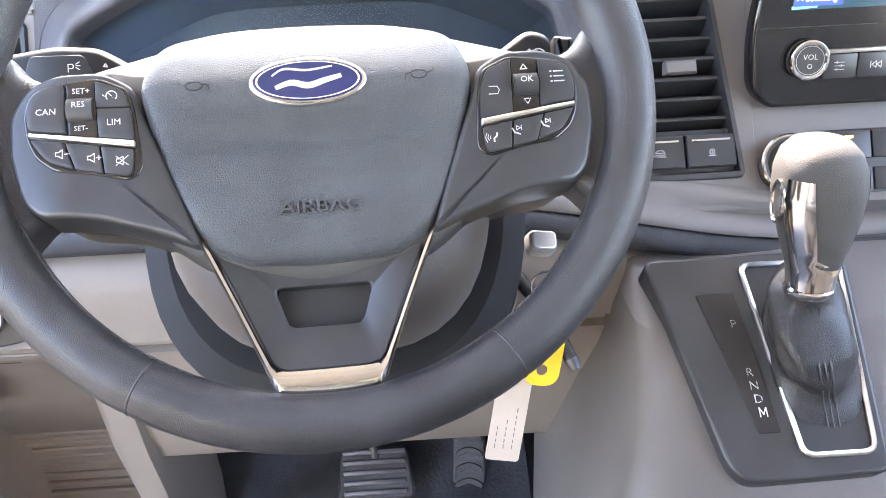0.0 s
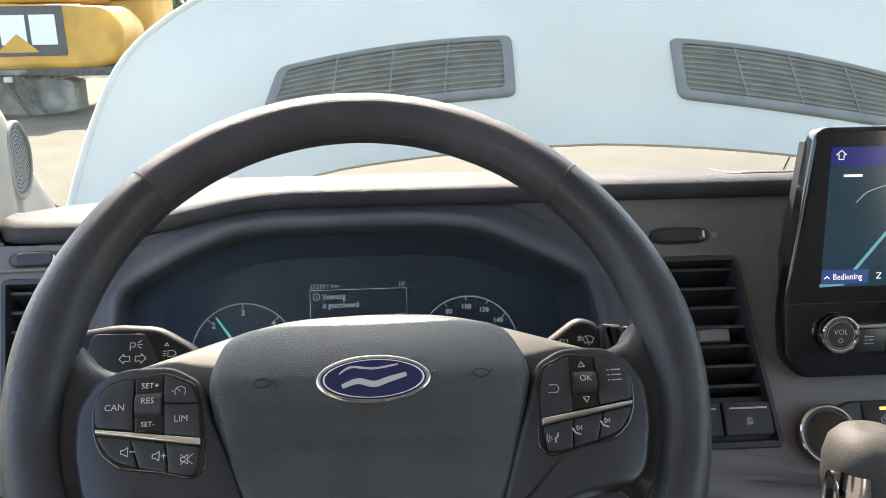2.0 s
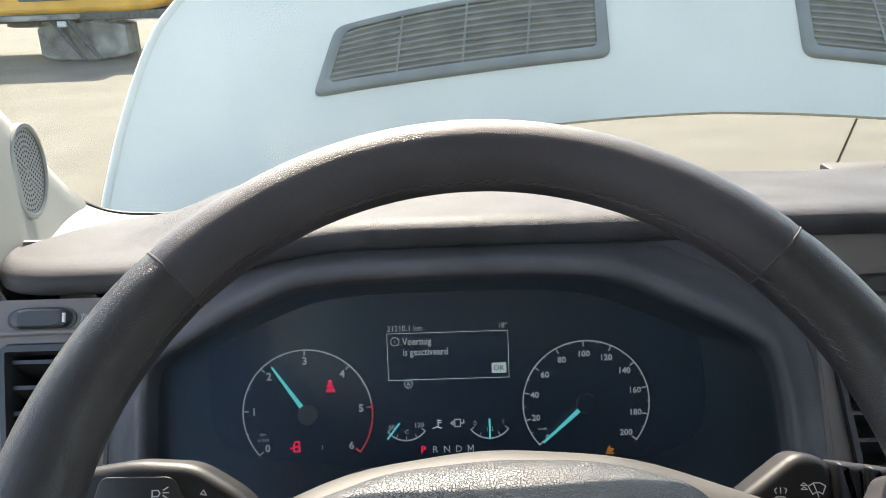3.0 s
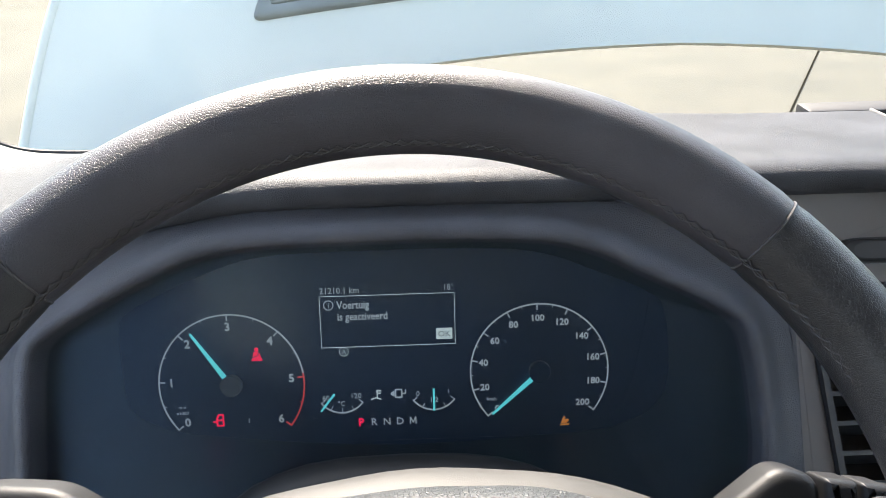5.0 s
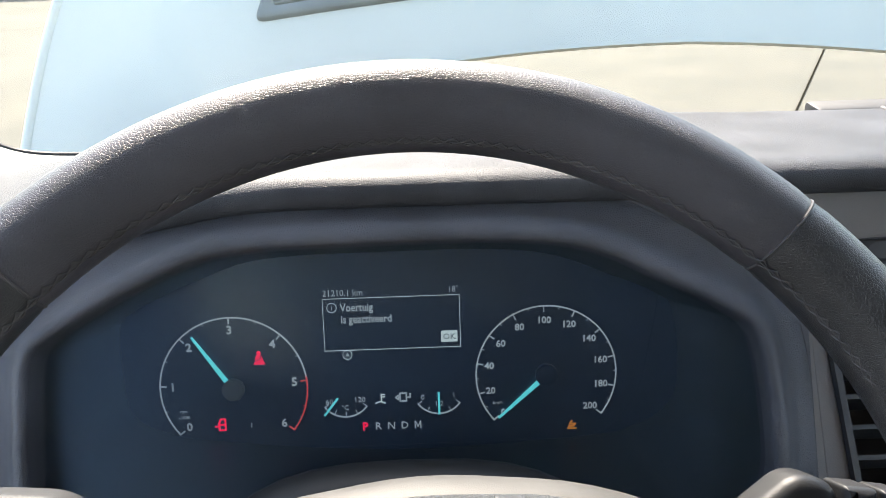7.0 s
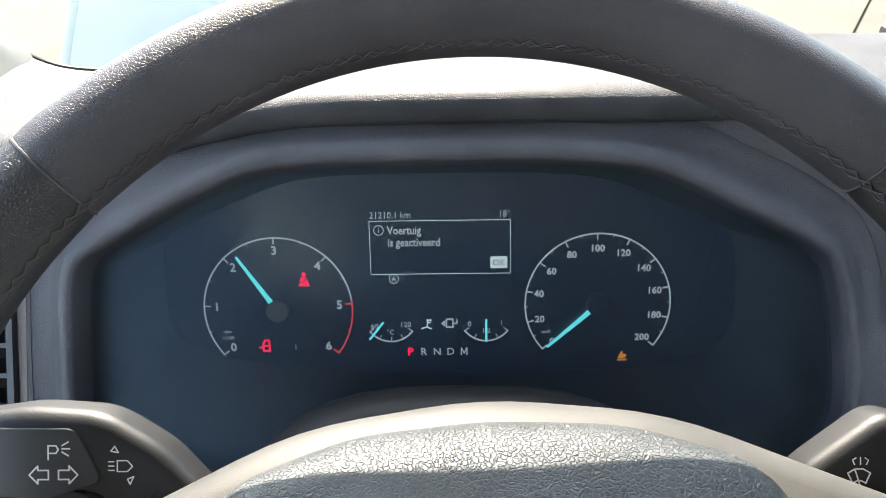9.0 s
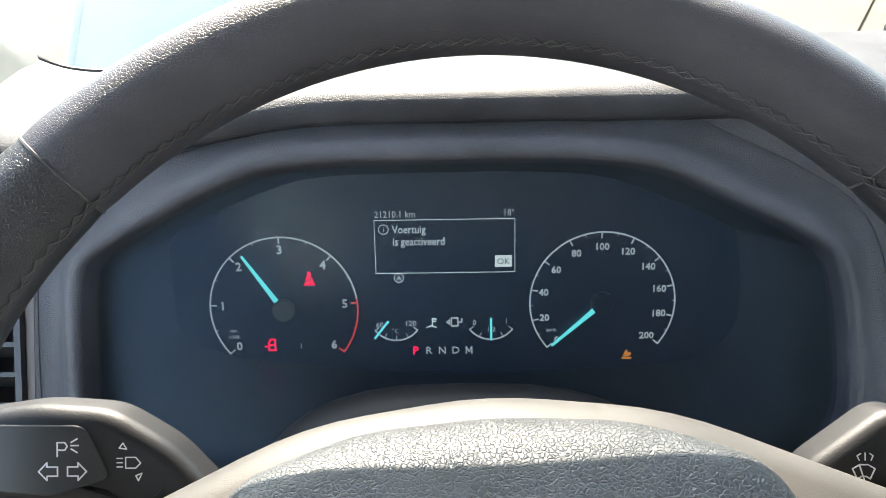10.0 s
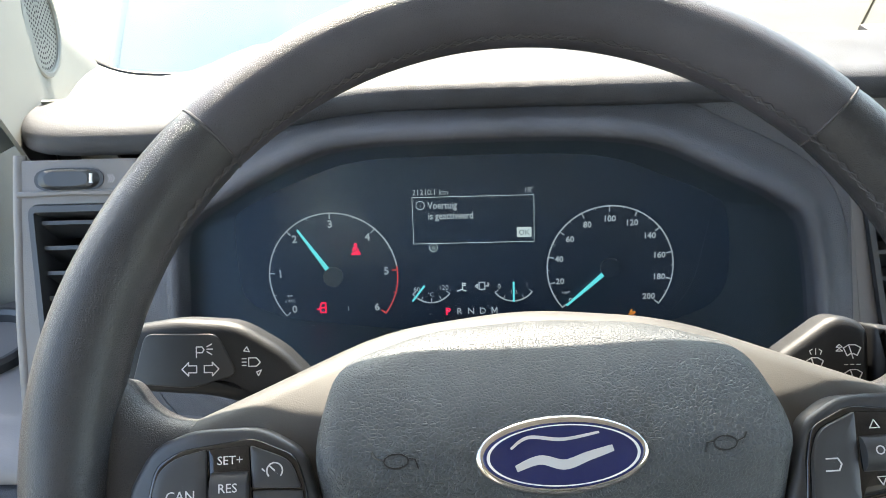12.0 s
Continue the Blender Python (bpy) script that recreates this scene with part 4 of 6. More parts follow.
bm = bmesh.new()
rings(bm, [[(x - 0.013, y, z) for x, y, z in loop] for loop in (ring_sec(0.078, 0.045, 0.02, -0.165), ring_sec(0.095, 0.066, 0.02, -0.171), ring_sec(0.105, 0.0765, 0.02, -0.182), ring_sec(0.109, 0.0785, 0.02, -0.198), ring_sec(0.109, 0.076, 0.02, -0.225))], cap0=True)
part("upper_cover", bm, M_STALK, shroud, "black upper column cover", angle=60)
bm = bmesh.new()
rings(bm, [ring_sec(0.075, 0.005, 0.092, -0.058), ring_sec(0.096, 0.010, 0.114, -0.066), ring_sec(0.104, 0.012, 0.128, -0.09), ring_sec(0.106, 0.012, 0.134, -0.15), ring_sec(0.104, 0.012, 0.134, -0.24)], cap0=True)
part("lower_cover", bm, M_CONSOLE, shroud, "taupe lower column cover", angle=60)
bm = bmesh.new()
rings(bm, [ring_sec(0.115, 0.02, 0.146, -0.13, n=48), ring_sec(0.130, 0.02, 0.162, -0.135, n=48), ring_sec(0.132, 0.02, 0.164, -0.16, n=48), ring_sec(0.12, 0.02, 0.155, -0.24, n=48)], cap0=True)
part("column_boot", bm, M_BOOT, shroud, "black boot round the column")


def stalk(s, name, label):
    root = thing(name, WHEEL0 @ Matrix.Translation((0, 0.04, -0.077)) @ pose(0, 0, 0, 13, 0, 0) @ Matrix.Translation((0, -0.04, 0)), label, "stalk", "column stalks")
    neck = [(s * 0.060, -0.012, -0.03), (s * 0.085, 0.0, -0.022), (s * 0.105, 0.018, -0.010), (s * 0.122, 0.036, -0.006)]
    part("stalk_neck", tube(round_outline(neck, 5, closed=False), [0.008 + 0.005 * i / 15 for i in range(16)], 12), M_STALK, root)
    if s < 0:
        o = fillet([(-0.205, 0.060), (-0.165, 0.0655), (-0.138, 0.0635), (-0.117, 0.0510), (-0.099, 0.032), (-0.098, 0.008), (-0.112, 0.008), (-0.126, 0.024), (-0.150, 0.030), (-0.205, 0.034)][::-1], 0.007, 5)
        part("stalk_paddle", slab(o, -0.012, 0.006, 0.006, 4, inner=2), M_STALK, root, "flat black paddle end", angle=60)
        part("paddle_face", slab(fillet([(-0.185, 0.0365), (-0.158, 0.034), (-0.137, 0.040), (-0.146, 0.0585), (-0.179, 0.0590)], 0.004), 0.004, 0.0066, 0.0006), M_BUTTON, root)
        W = bmesh.new()
        z0, z1 = 0.0066, 0.00672
        for d in (-1, 1):
            cx = -0.1515 + d * 0.0054
            strokes([[(cx + d * 0.0042, 0.0425), (cx + d * 0.0008, 0.0460), (cx + d * 0.0008, 0.0443), (cx - d * 0.0034, 0.0443), (cx - d * 0.0034, 0.0407), (cx + d * 0.0008, 0.0407), (cx + d * 0.0008, 0.0390), (cx + d * 0.0042, 0.0425)]], 0.0006, z0, z1, W)
        strokes([[(-0.1535, 0.0485), (-0.1535, 0.0540), (-0.1505, 0.0540), (-0.1495, 0.0525), (-0.1505, 0.0510), (-0.1535, 0.0510)], [(-0.1480, 0.0515), (-0.1455, 0.0500)], [(-0.1480, 0.0528), (-0.1450, 0.0528)], [(-0.1480, 0.0540), (-0.1455, 0.0555)]], 0.0006, z0, z1, W)
        strokes([[(-0.1265, 0.0435), (-0.1225, 0.0435), (-0.1205, 0.0455), (-0.1225, 0.0478), (-0.1265, 0.0478), (-0.1265, 0.0435)], [(-0.1300, 0.0440), (-0.1278, 0.0440)], [(-0.1300, 0.0457), (-0.1278, 0.0457)], [(-0.1300, 0.0474), (-0.1278, 0.0474)], [(-0.1290, 0.0515), (-0.1275, 0.0535), (-0.1260, 0.0510), (-0.1290, 0.0515)], [(-0.1225, 0.0405), (-0.1200, 0.0415), (-0.1215, 0.0385), (-0.1225, 0.0405)]], 0.0005, 0.0060, 0.00612, W)
        for v in W.verts:
            v.co.x, v.co.y = -0.1455 + (v.co.x + 0.142) * 0.87, 0.0462 + (v.co.y - 0.0465) * 0.87
        prints("stalk_symbol", W, M_WHITE, root, "white lamp and indicator symbols", 0.0006)
    else:
        o = fillet([(0.096, 0.008), (0.110, 0.004), (0.128, 0.014), (0.146, 0.0165), (0.146, 0.0575), (0.131, 0.0625), (0.102, 0.042), (0.091, 0.026)], 0.007, 5)
        part("stalk_paddle", slab(o, -0.012, 0.006, 0.006, 4, inner=2), M_STALK, root, "black wiper stalk body", angle=60)
        for x0, x1, lo, hi in ((0.1475, 0.1600, 0.0175, 0.0570), (0.1612, 0.1720, 0.0195, 0.0550), (0.1730, 0.1810, 0.0225, 0.0520)):
            part("stalk_ring", slab(fillet([(x0, lo), (x1, lo + 0.0015), (x1, hi - 0.0015), (x0, hi)], 0.002), -0.012, 0.0062, 0.004, 4), M_STALK, root)
        W = bmesh.new()
        z0, z1 = 0.0060, 0.00612
        for x, y in ((0.1205, 0.0400), (0.1370, 0.0455), (0.1375, 0.0345)):
            strokes([[(x - 0.0038, y + 0.0016), (x - 0.0014, y + 0.0030), (x + 0.0014, y + 0.0030), (x + 0.0038, y + 0.0016), (x + 0.0022, y - 0.0018), (x + 0.0008, y - 0.0010), (x - 0.0008, y - 0.0010), (x - 0.0022, y - 0.0018), (x - 0.0038, y + 0.0016)], [(x + 0.0004, y - 0.0030), (x - 0.0014, y + 0.0028)]], 0.0005, z0, z1, W)
        strokes([[(0.1190, 0.0445), (0.1183, 0.0460), (0.1195, 0.0468)], [(0.1210, 0.0445), (0.1210, 0.0470)], [(0.1230, 0.0445), (0.1237, 0.0460), (0.1225, 0.0468)]], 0.0004, z0, z1, W)
        for dy in (0.0, 0.0017):
            strokes([[(0.1300, 0.0458 + dy), (0.1314, 0.0470 + dy), (0.1328, 0.0458 + dy), (0.1300, 0.0458 + dy)]], 0.0004, z0, z1, W)
        strokes([[(0.1335, 0.0398), (0.1350, 0.0398)], [(0.1362, 0.0398), (0.1377, 0.0398)], [(0.1389, 0.0398), (0.1404, 0.0398)]], 0.0004, z0, z1, W)
        strokes([[(0.1085, 0.0320), (0.1110, 0.0345), (0.1110, 0.0332), (0.1140, 0.0332)]], 0.0005, z0, z1, W)
        hoop(0.0011, 0.0016, z0, z1, 20, cx=0.1380, cy=0.0268, bm=W)
        for k in range(3):
            strokes([[(0.1635 + 0.003 * k, 0.0440), (0.1645 + 0.003 * k, 0.0475)]], 0.0016, 0.0063, 0.0066, W)
        for k in range(3):
            strokes([[(0.1650, 0.0400 - 0.004 * k), (0.1650, 0.0385 - 0.004 * k)]], 0.002 - 0.0004 * k, 0.0063, 0.0066, W)
        strokes([[(0.1530, 0.0220), (0.1590, 0.0225)]], 0.0012, 0.0063, 0.0066, W)
        prints("stalk_symbol", W, M_WHITE, root, "white wiper symbols", 0.0006)
    return root


stalk(-1, "indicator_stalk", "black indicator and headlamp stalk with white symbols")
stalk(1, "wiper_stalk", "black wiper stalk with ring controls and white symbols")


# ---- instrument cluster (on its face: x right, y up) ----
cluster = thing("instrument_cluster", CF, "lit instrument cluster with two dials and a message display", "instrument cluster")
o = [((p.x + 0.0133) * 1.03 + 0.018, (p.y - 1.335) * 0.99 + 0.009) for p in OPEN]
part("dial_face", slab(o, -0.008, -0.0012, 0.001), M_FACE, cluster, "dark navy dial face")
# angular edge of the display glass
part("face_step", slab(fillet([(-0.158, -0.0585), (0.155, -0.0585), (0.182, -0.030), (0.196, 0.04), (0.20, 0.100), (-0.20, 0.100), (-0.190, 0.04), (-0.178, -0.03)], [0.012, 0.02, 0.02, 0.02, 0.02, 0.02, 0.02, 0.02]), -0.0012, -0.0003, 0.0003, 1), M_FACE, cluster)


def dial(cx, cy, r, a0, a1, major, minor, red_from=None, nm="dial"):
    d = part(nm, hoop(r - 0.0010, r, 0, 0.0003, 96, cx=cx, cy=cy, a0=a1 if red_from is None else red_from, a1=a0), M_LIT, cluster, "white lit dial scale")
    if red_from is not None:
        part("red_zone", hoop(r - 0.0010, r, 0, 0.0003, 40, cx=cx, cy=cy, a0=a1, a1=red_from), M_REDARC, d)
    W, R = bmesh.new(), bmesh.new()
    for k in range(major * minor + 1):
        a = radians(a0 + (a1 - a0) * k / (major * minor))
        ln = 0.0046 if k % minor == 0 else 0.0024
        red = red_from is not None and math.degrees(a) < red_from - 1
        strokes([[(cx + (r - 0.0002) * math.cos(a), cy + (r - 0.0002) * math.sin(a)), (cx + (r - ln) * math.cos(a), cy + (r - ln) * math.sin(a))]], 0.0010 if k % minor == 0 else 0.0006, 0, 0.0003, R if red else W)
    part("ticks", W, M_LIT, d, smooth=False)
    if red_from is not None:
        part("red_ticks", R, M_REDARC, d, smooth=False)
    else:
        R.free()
    return d


TX, TY, TR = -0.1033, -0.0122, 0.0520
SX, SY, SR = 0.1168, -0.0098, 0.0500
tach = dial(TX, TY, TR, 219, -38, 6, 2, red_from=8, nm="rev_counter")
W = bmesh.new()
for k in range(7):
    a = radians(219 - 257 * k / 6)
    rr = TR - 0.0092
    words(str(k), 0.0058, W, TX + rr * math.cos(a), TY + rr * math.sin(a) - 0.0029, 0, "CENTER", bold=0.00022)
words("rpm", 0.0022, W, TX - 0.0365, TY - 0.0165, 0, "CENTER")
words("x1000", 0.0024, W, TX - 0.0365, TY - 0.0212, 0, "CENTER")
prints("numeral", W, M_LIT, tach)
speedo = dial(SX, SY, SR, 221, -38, 10, 2, nm="speedometer")
W = bmesh.new()
for k in range(11):
    a = radians(221 - 259 * k / 10)
    rr = SR - (0.0092 if k in (0, 1, 2) else 0.0105)
    words(str(20 * k), 0.0046, W, SX + rr * math.cos(a), SY + rr * math.sin(a) - 0.0024, 0, "CENTER", bold=0.00018)
words("km/h", 0.0024, W, SX - 0.0345, SY - 0.0210, 0, "CENTER")
prints("numeral", W, M_LIT, speedo)


def needle(cx, cy, deg, r0, r1, w, parent):
    c, s = math.cos(radians(deg)), math.sin(radians(deg))
    n = Vector((-s, c))
    d = Vector((c, s))
    p = Vector((cx, cy))
    q = [p + d * r0 - n * w, p + d * r1 - n * w * 0.4, p + d * r1 + n * w * 0.4, p + d * r0 + n * w]
    bm = rings(bmesh.new(), [[(*v, 0.0020) for v in q], [(*v, 0.0030) for v in q]], cap0=True, cap1=True)
    return part("needle", bm, M_CYAN, parent, "glowing cyan needle", smooth=False)


needle(TX, TY, 219 - 257 * 2.22 / 6, 0.007, 0.047, 0.0017, tach)
part("needle_hub", disc(0.0078, 0.0, 0.0045, 32, 0.001, cx=TX, cy=TY), M_FASCIA, tach)
needle(SX, SY, 221.5, 0.004, 0.046, 0.0018, speedo)
part("needle_hub", disc(0.0078, 0.0, 0.0045, 32, 0.001, cx=SX, cy=SY), M_FACE, speedo)


# message display
DX, DY, DW, DH = -0.038, 0.0500, 0.0950, 0.0372
disp = part("message_display", strokes([[(DX, DY), (DX + DW, DY), (DX + DW, DY - DH), (DX, DY - DH), (DX, DY)]], 0.0004, 0, 0.0003), M_LITDIM, cluster, "framed message display", smooth=False)
W = bmesh.new()
words("21210.1 km", 0.0044, W, DX + 0.0002, DY + 0.0018, 0, sx=0.93)
words("18°", 0.0044, W, DX + DW, DY + 0.0020, 0, "RIGHT", sx=0.9)
words("Voertuig", 0.0054, W, DX + 0.0120, DY - 0.0092, 0, sx=0.83, bold=0.00012)
words("is geactiveerd", 0.0054, W, DX + 0.0120, DY - 0.0176, 0, sx=0.83, bold=0.00012)
words("i", 0.0034, W, DX + 0.0062, DY - 0.0080, 0, "CENTER")
hoop(0.0030, 0.0036, 0, 0.0003, 24, cx=DX + 0.0062, cy=DY - 0.0064, bm=W)
ok_key = part("ok_key", slab(fillet([(DX + 0.0815, DY - 0.0336), (DX + 0.0930, DY - 0.0336), (DX + 0.0930, DY - 0.0255), (DX + 0.0815, DY - 0.0255)], 0.0008, 3), 0, 0.0003, 0.0001, 1), M_LITDIM, disp, "pale on-screen key", smooth=False)
part("ok_word", words("OK", 0.0042, None, DX + 0.08725, DY - 0.0317, 0.0003, "CENTER"), M_FACE, ok_key, smooth=False)
prints("display_word", W, M_LIT, disp)
bm = hoop(0.0030, 0.0034, 0, 0.0003, 24, cx=DX + 0.0155, cy=DY - 0.0405)
words("A", 0.003, bm, DX + 0.0155, DY - 0.0420, 0, "CENTER")
part("stop_start_lamp", bm, M_LITDIM, cluster, smooth=False)


def small_gauge(cx, cy, nm):
    gbm = hoop(0.0178, 0.0188, 0, 0.0003, 24, cx=cx, cy=cy + 0.0135, a0=216, a1=324)
    d = part(nm, gbm, M_LIT, cluster, "small white arc gauge", smooth=False)
    t = bmesh.new()
    for a in (216, 243, 270, 297, 324):
        c, s = math.cos(radians(a)), math.sin(radians(a))
        strokes([[(cx + 0.0185 * c, cy + 0.0135 + 0.0185 * s), (cx + 0.0150 * c, cy + 0.0135 + 0.0150 * s)]], 0.0006, 0, 0.0003, t)
    part("ticks", t, M_LIT, d, smooth=False)
    return d


temp = small_gauge(-0.0255, -0.0312, "temperature_gauge")
fuel = small_gauge(0.0405, -0.0312, "fuel_gauge")
W = bmesh.new()
words("60", 0.0038, W, -0.0370, -0.0265, 0, "CENTER")
words("120", 0.0038, W, -0.0155, -0.0255, 0, "CENTER")
words("°C", 0.0034, W, -0.0260, -0.0308, 0, "CENTER")
prints("numeral", W, M_LIT, temp)
part("needle", strokes([[(-0.0405, -0.0340), (-0.0310, -0.0220)]], 0.0014, 0.0006, 0.0012), M_CYAN, temp, smooth=False)
W = bmesh.new()
words("0", 0.0038, W, 0.0290, -0.0255, 0, "CENTER")
words("1", 0.0038, W, 0.0512, -0.0245, 0, "CENTER")
words("1/2", 0.0034, W, 0.0405, -0.0302, 0, "CENTER")
prints("numeral", W, M_LIT, fuel)
part("needle", strokes([[(0.0405, -0.0360), (0.0405, -0.0205)]], 0.0015, 0.0006, 0.0012), M_CYAN, fuel, smooth=False)
W = strokes([[(-0.0002, -0.0255), (-0.0002, -0.0200)], [(-0.0002, -0.0205), (0.0025, -0.0205)], [(-0.0002, -0.0222), (0.0022, -0.0222)], [(-0.0045, -0.0268), (-0.0010, -0.0255), (0.0025, -0.0268)]], 0.0008, 0, 0.0003)
part("coolant_symbol", W, M_LITDIM, cluster, smooth=False)
W = strokes([[(0.0130, -0.0258), (0.0130, -0.0200), (0.0175, -0.0200), (0.0175, -0.0258), (0.0130, -0.0258)], [(0.0175, -0.0230), (0.0202, -0.0230), (0.0202, -0.0205)], [(0.0100, -0.0230), (0.0118, -0.0215), (0.0118, -0.0245), (0.0100, -0.0230)]], 0.0010, 0, 0.0003)
part("fuel_symbol", W, M_LIT, cluster, smooth=False)
part("gear_letter", words("P", 0.0056, None, -0.0125, -0.0465, 0, "CENTER", bold=0.00026), M_RED, cluster, "red lit gear letter", smooth=False)
def capital_m(x, y, h, w, z0, z1, bm=None):
    return strokes([[(x - 0.38 * h, y), (x - 0.38 * h, y + h)], [(x - 0.36 * h, y + h), (x, y + 0.25 * h), (x + 0.36 * h, y + h)], [(x + 0.38 * h, y + h), (x + 0.38 * h, y)]], w, z0, z1, bm)


part("gear_letter", capital_m(-0.0032 + 0.0094 * 3, -0.0463, 0.0052, 0.0008, 0, 0.0002), M_LIT, cluster, smooth=False)
for i, ch in enumerate("RND"):
    part("gear_letter", words(ch, 0.0052, None, -0.0032 + 0.0094 * i, -0.0463, 0, "CENTER", bold=0.00004), M_LIT, cluster, smooth=False)
# warning lamps
x, y = TX + 0.0190, TY + 0.0215
W = disc(0.0015, 0, 0.0003, 14, 0.0001, x, y + 0.0040)
slab([(x - 0.0020, y + 0.0022), (x - 0.0030, y - 0.0016), (x + 0.0004, y - 0.0002), (x + 0.0012, y + 0.0024)][::-1], 0, 0.0003, 0.0001, 1, bm=W)
slab([(x - 0.0042, y - 0.0044), (x + 0.0042, y - 0.0044), (x + 0.0028, y - 0.0012), (x + 0.0018, y + 0.0020), (x + 0.0010, y - 0.0006), (x - 0.0034, y - 0.0026)], 0, 0.0003, 0.0001, 1, bm=W)
part("seat_belt_lamp", W, M_RED, cluster, "red lit seat belt warning", smooth=False)
x, y = TX - 0.0105, TY - 0.0262
W = strokes([[(x - 0.0018, y - 0.004), (x + 0.0026, y - 0.004), (x + 0.0026, y + 0.004), (x - 0.0006, y + 0.004), (x - 0.0018, y + 0.0012), (x - 0.0018, y - 0.004)], [(x - 0.0018, y), (x + 0.0026, y)], [(x - 0.0022, y - 0.0012), (x - 0.0046, y - 0.0012)]], 0.0012, 0, 0.0003)
part("door_lamp", W, M_RED, cluster, "red lit open door warning", smooth=False)
part("dial_reset", tube([(TX + 0.0105, TY - 0.0290, 0), (TX + 0.0105, TY - 0.0255, 0)], 0.0004, 6), M_GREYPRINT, cluster)
x, y = SX + 0.0180, SY - 0.0385
W = strokes([[(x - 0.003, y - 0.0026), (x + 0.003, y - 0.0026)], [(x - 0.0022, y - 0.0008), (x + 0.001, y - 0.0008), (x + 0.0026, y + 0.0008), (x - 0.0014, y + 0.0008), (x, y + 0.0030)]], 0.0012, 0, 0.0003)
part("orange_lamp", W, M_ORANGE, cluster, "orange lit warning symbol", smooth=False)

bm = bmesh.new()
rings(bm, [[CF.inverted() @ on_f(p.x, p.y, h) for p in inset(OPEN, 0.0002)] for h in (-0.0052, -0.0040)], cap0=True, cap1=True)
lens = part("cluster_lens", bm, M_LENS, cluster, "clear cluster cover with haze put in its blue gloss", smooth=False)
lens.visible_shadow = False


# ---- vents ----
def vent(outline, corners, name_label, tab=None, buttons=False):
    v = thing("air_vent", None, name_label, "air vent", "dashboard air vents")
    bm = bmesh.new()
    o = outline
    rings(bm, [[on_f(p.x, p.y, 0.0005) for p in inset(o, -0.001)], [on_f(p.x, p.y, 0.0035) for p in o], [on_f(p.x, p.y, 0.0035) for p in inset(o, 0.0035)], [on_f(p.x, p.y, -0.001) for p in inset(o, 0.005)], [on_f(p.x, p.y, -0.05) for p in inset(o, 0.006)]])
    part("vent_frame", bm, M_SATIN, v, "dark satin vent frame", angle=50)
    bm = bmesh.new()
    bm.faces.new([bm.verts.new(on_f(p.x, p.y, -0.045)) for p in inset(o, 0.004)])
    part("vent_back", bm, M_DARK, v)
    (xl0, z0), (xr0, _), (xr1, z1), (xl1, _) = corners
    n = 7
    for k in range(n):
        f = (k + 0.5) / n
        z = z0 + (z1 - z0) * f
        a, b = xl0 + (xl1 - xl0) * f, xr0 + (xr1 - xr0) * f
        bm = bmesh.new()
        loop = lambda x: [on_f(x, z + 0.0010, -0.003), on_f(x, z - 0.0012, -0.003), on_f(x, z - 0.0085, -0.022), on_f(x, z - 0.0070, -0.023)]
        rings(bm, [loop(a), loop((a + b) / 2), loop(b)], cap0=True, cap1=True)
        part("slat", bm, M_SATIN, v)
    if tab:
        bm = bmesh.new()
        x, z = tab
        rings(bm, [[on_f(x + dx * w, z + dz * h, d) for dx, dz in ((-1, -1), (1, -1), (1, 1), (-1, 1))] for w, h, d in ((0.010, 0.002, -0.012), (0.013, 0.0042, 0.0), (0.013, 0.0048, 0.006), (0.0115, 0.0036, 0.0085))], cap0=True, cap1=True)
        part("vent_tab", bm, M_FASCIA, v, "grey adjusting tab")
    return v


vent(VR, [(0.218, 1.384), (0.302, 1.384), (0.317, 1.284), (0.229, 1.284)], "black slatted dashboard air vent with a grey tab", tab=(0.276, 1.3265))
vent(VL, [(-0.305, 1.382), (-0.249, 1.382), (-0.2465, 1.284), (-0.296, 1.287)], "black slatted air vent at the dash end")
# two switches under the vent
for x0, x1 in ((0.2355, 0.2765), (0.2785, 0.3185)):
    sw = thing("dash_switch", None, "black dashboard switch with a bright upper edge", "switch", "switches under the vent")
    bm = bmesh.new()
    rings(bm, [[on_f(x, z, h) for x, z in ((x0, 1.256), (x1, 1.256), (x1 - 0.0008, 1.279), (x0 - 0.0008, 1.279))] for h in (-0.01, 0.0015)] + [[on_f(x, z, 0.0025) for x, z in ((x0 + 0.001, 1.257), (x1 - 0.001, 1.257), (x1 - 0.0018, 1.278), (x0, 1.278))]], cap0=True, cap1=True)
    part("switch_cap", bm, M_BUTTON, sw)
    bm = bmesh.new()
    rings(bm, [[on_f(x, z, h) for x, z in ((x0 + 0.004, 1.2745), (x1 - 0.005, 1.2745), (x1 - 0.005, 1.2757), (x0 + 0.004, 1.2757))] for h in (0.0024, 0.0032)], cap0=True, cap1=True)
    part("bright_edge", bm, M_ALU, sw)
    F0 = basis(on_f((x0 + x1) / 2, 1.2665, 0.0026), (1, 0, 0), (0, TILT_F / math.sqrt(1 + TILT_F ** 2), 1 / math.sqrt(1 + TILT_F ** 2)), FN)
    W = hoop(0.0018, 0.0024, 0, 0.0002, 20) if x0 > 0.26 else strokes([[(-0.004, 0.001), (-0.002, 0.003), (0.002, 0.003), (0.004, 0.001), (-0.004, 0.001)]], 0.0005, 0, 0.0002)
    if x0 > 0.26:
        strokes([[(-0.003, -0.003), (0.003, -0.003)], [(0, -0.0008), (0, 0.0008)]], 0.0006, 0, 0.0002, W)
    else:
        words("MODE", 0.0024, W, 0, -0.0026, 0, "CENTER")
    set_basis(prints("switch_symbol", W, M_GREYPRINT, sw), F0)
bm = bmesh.new()
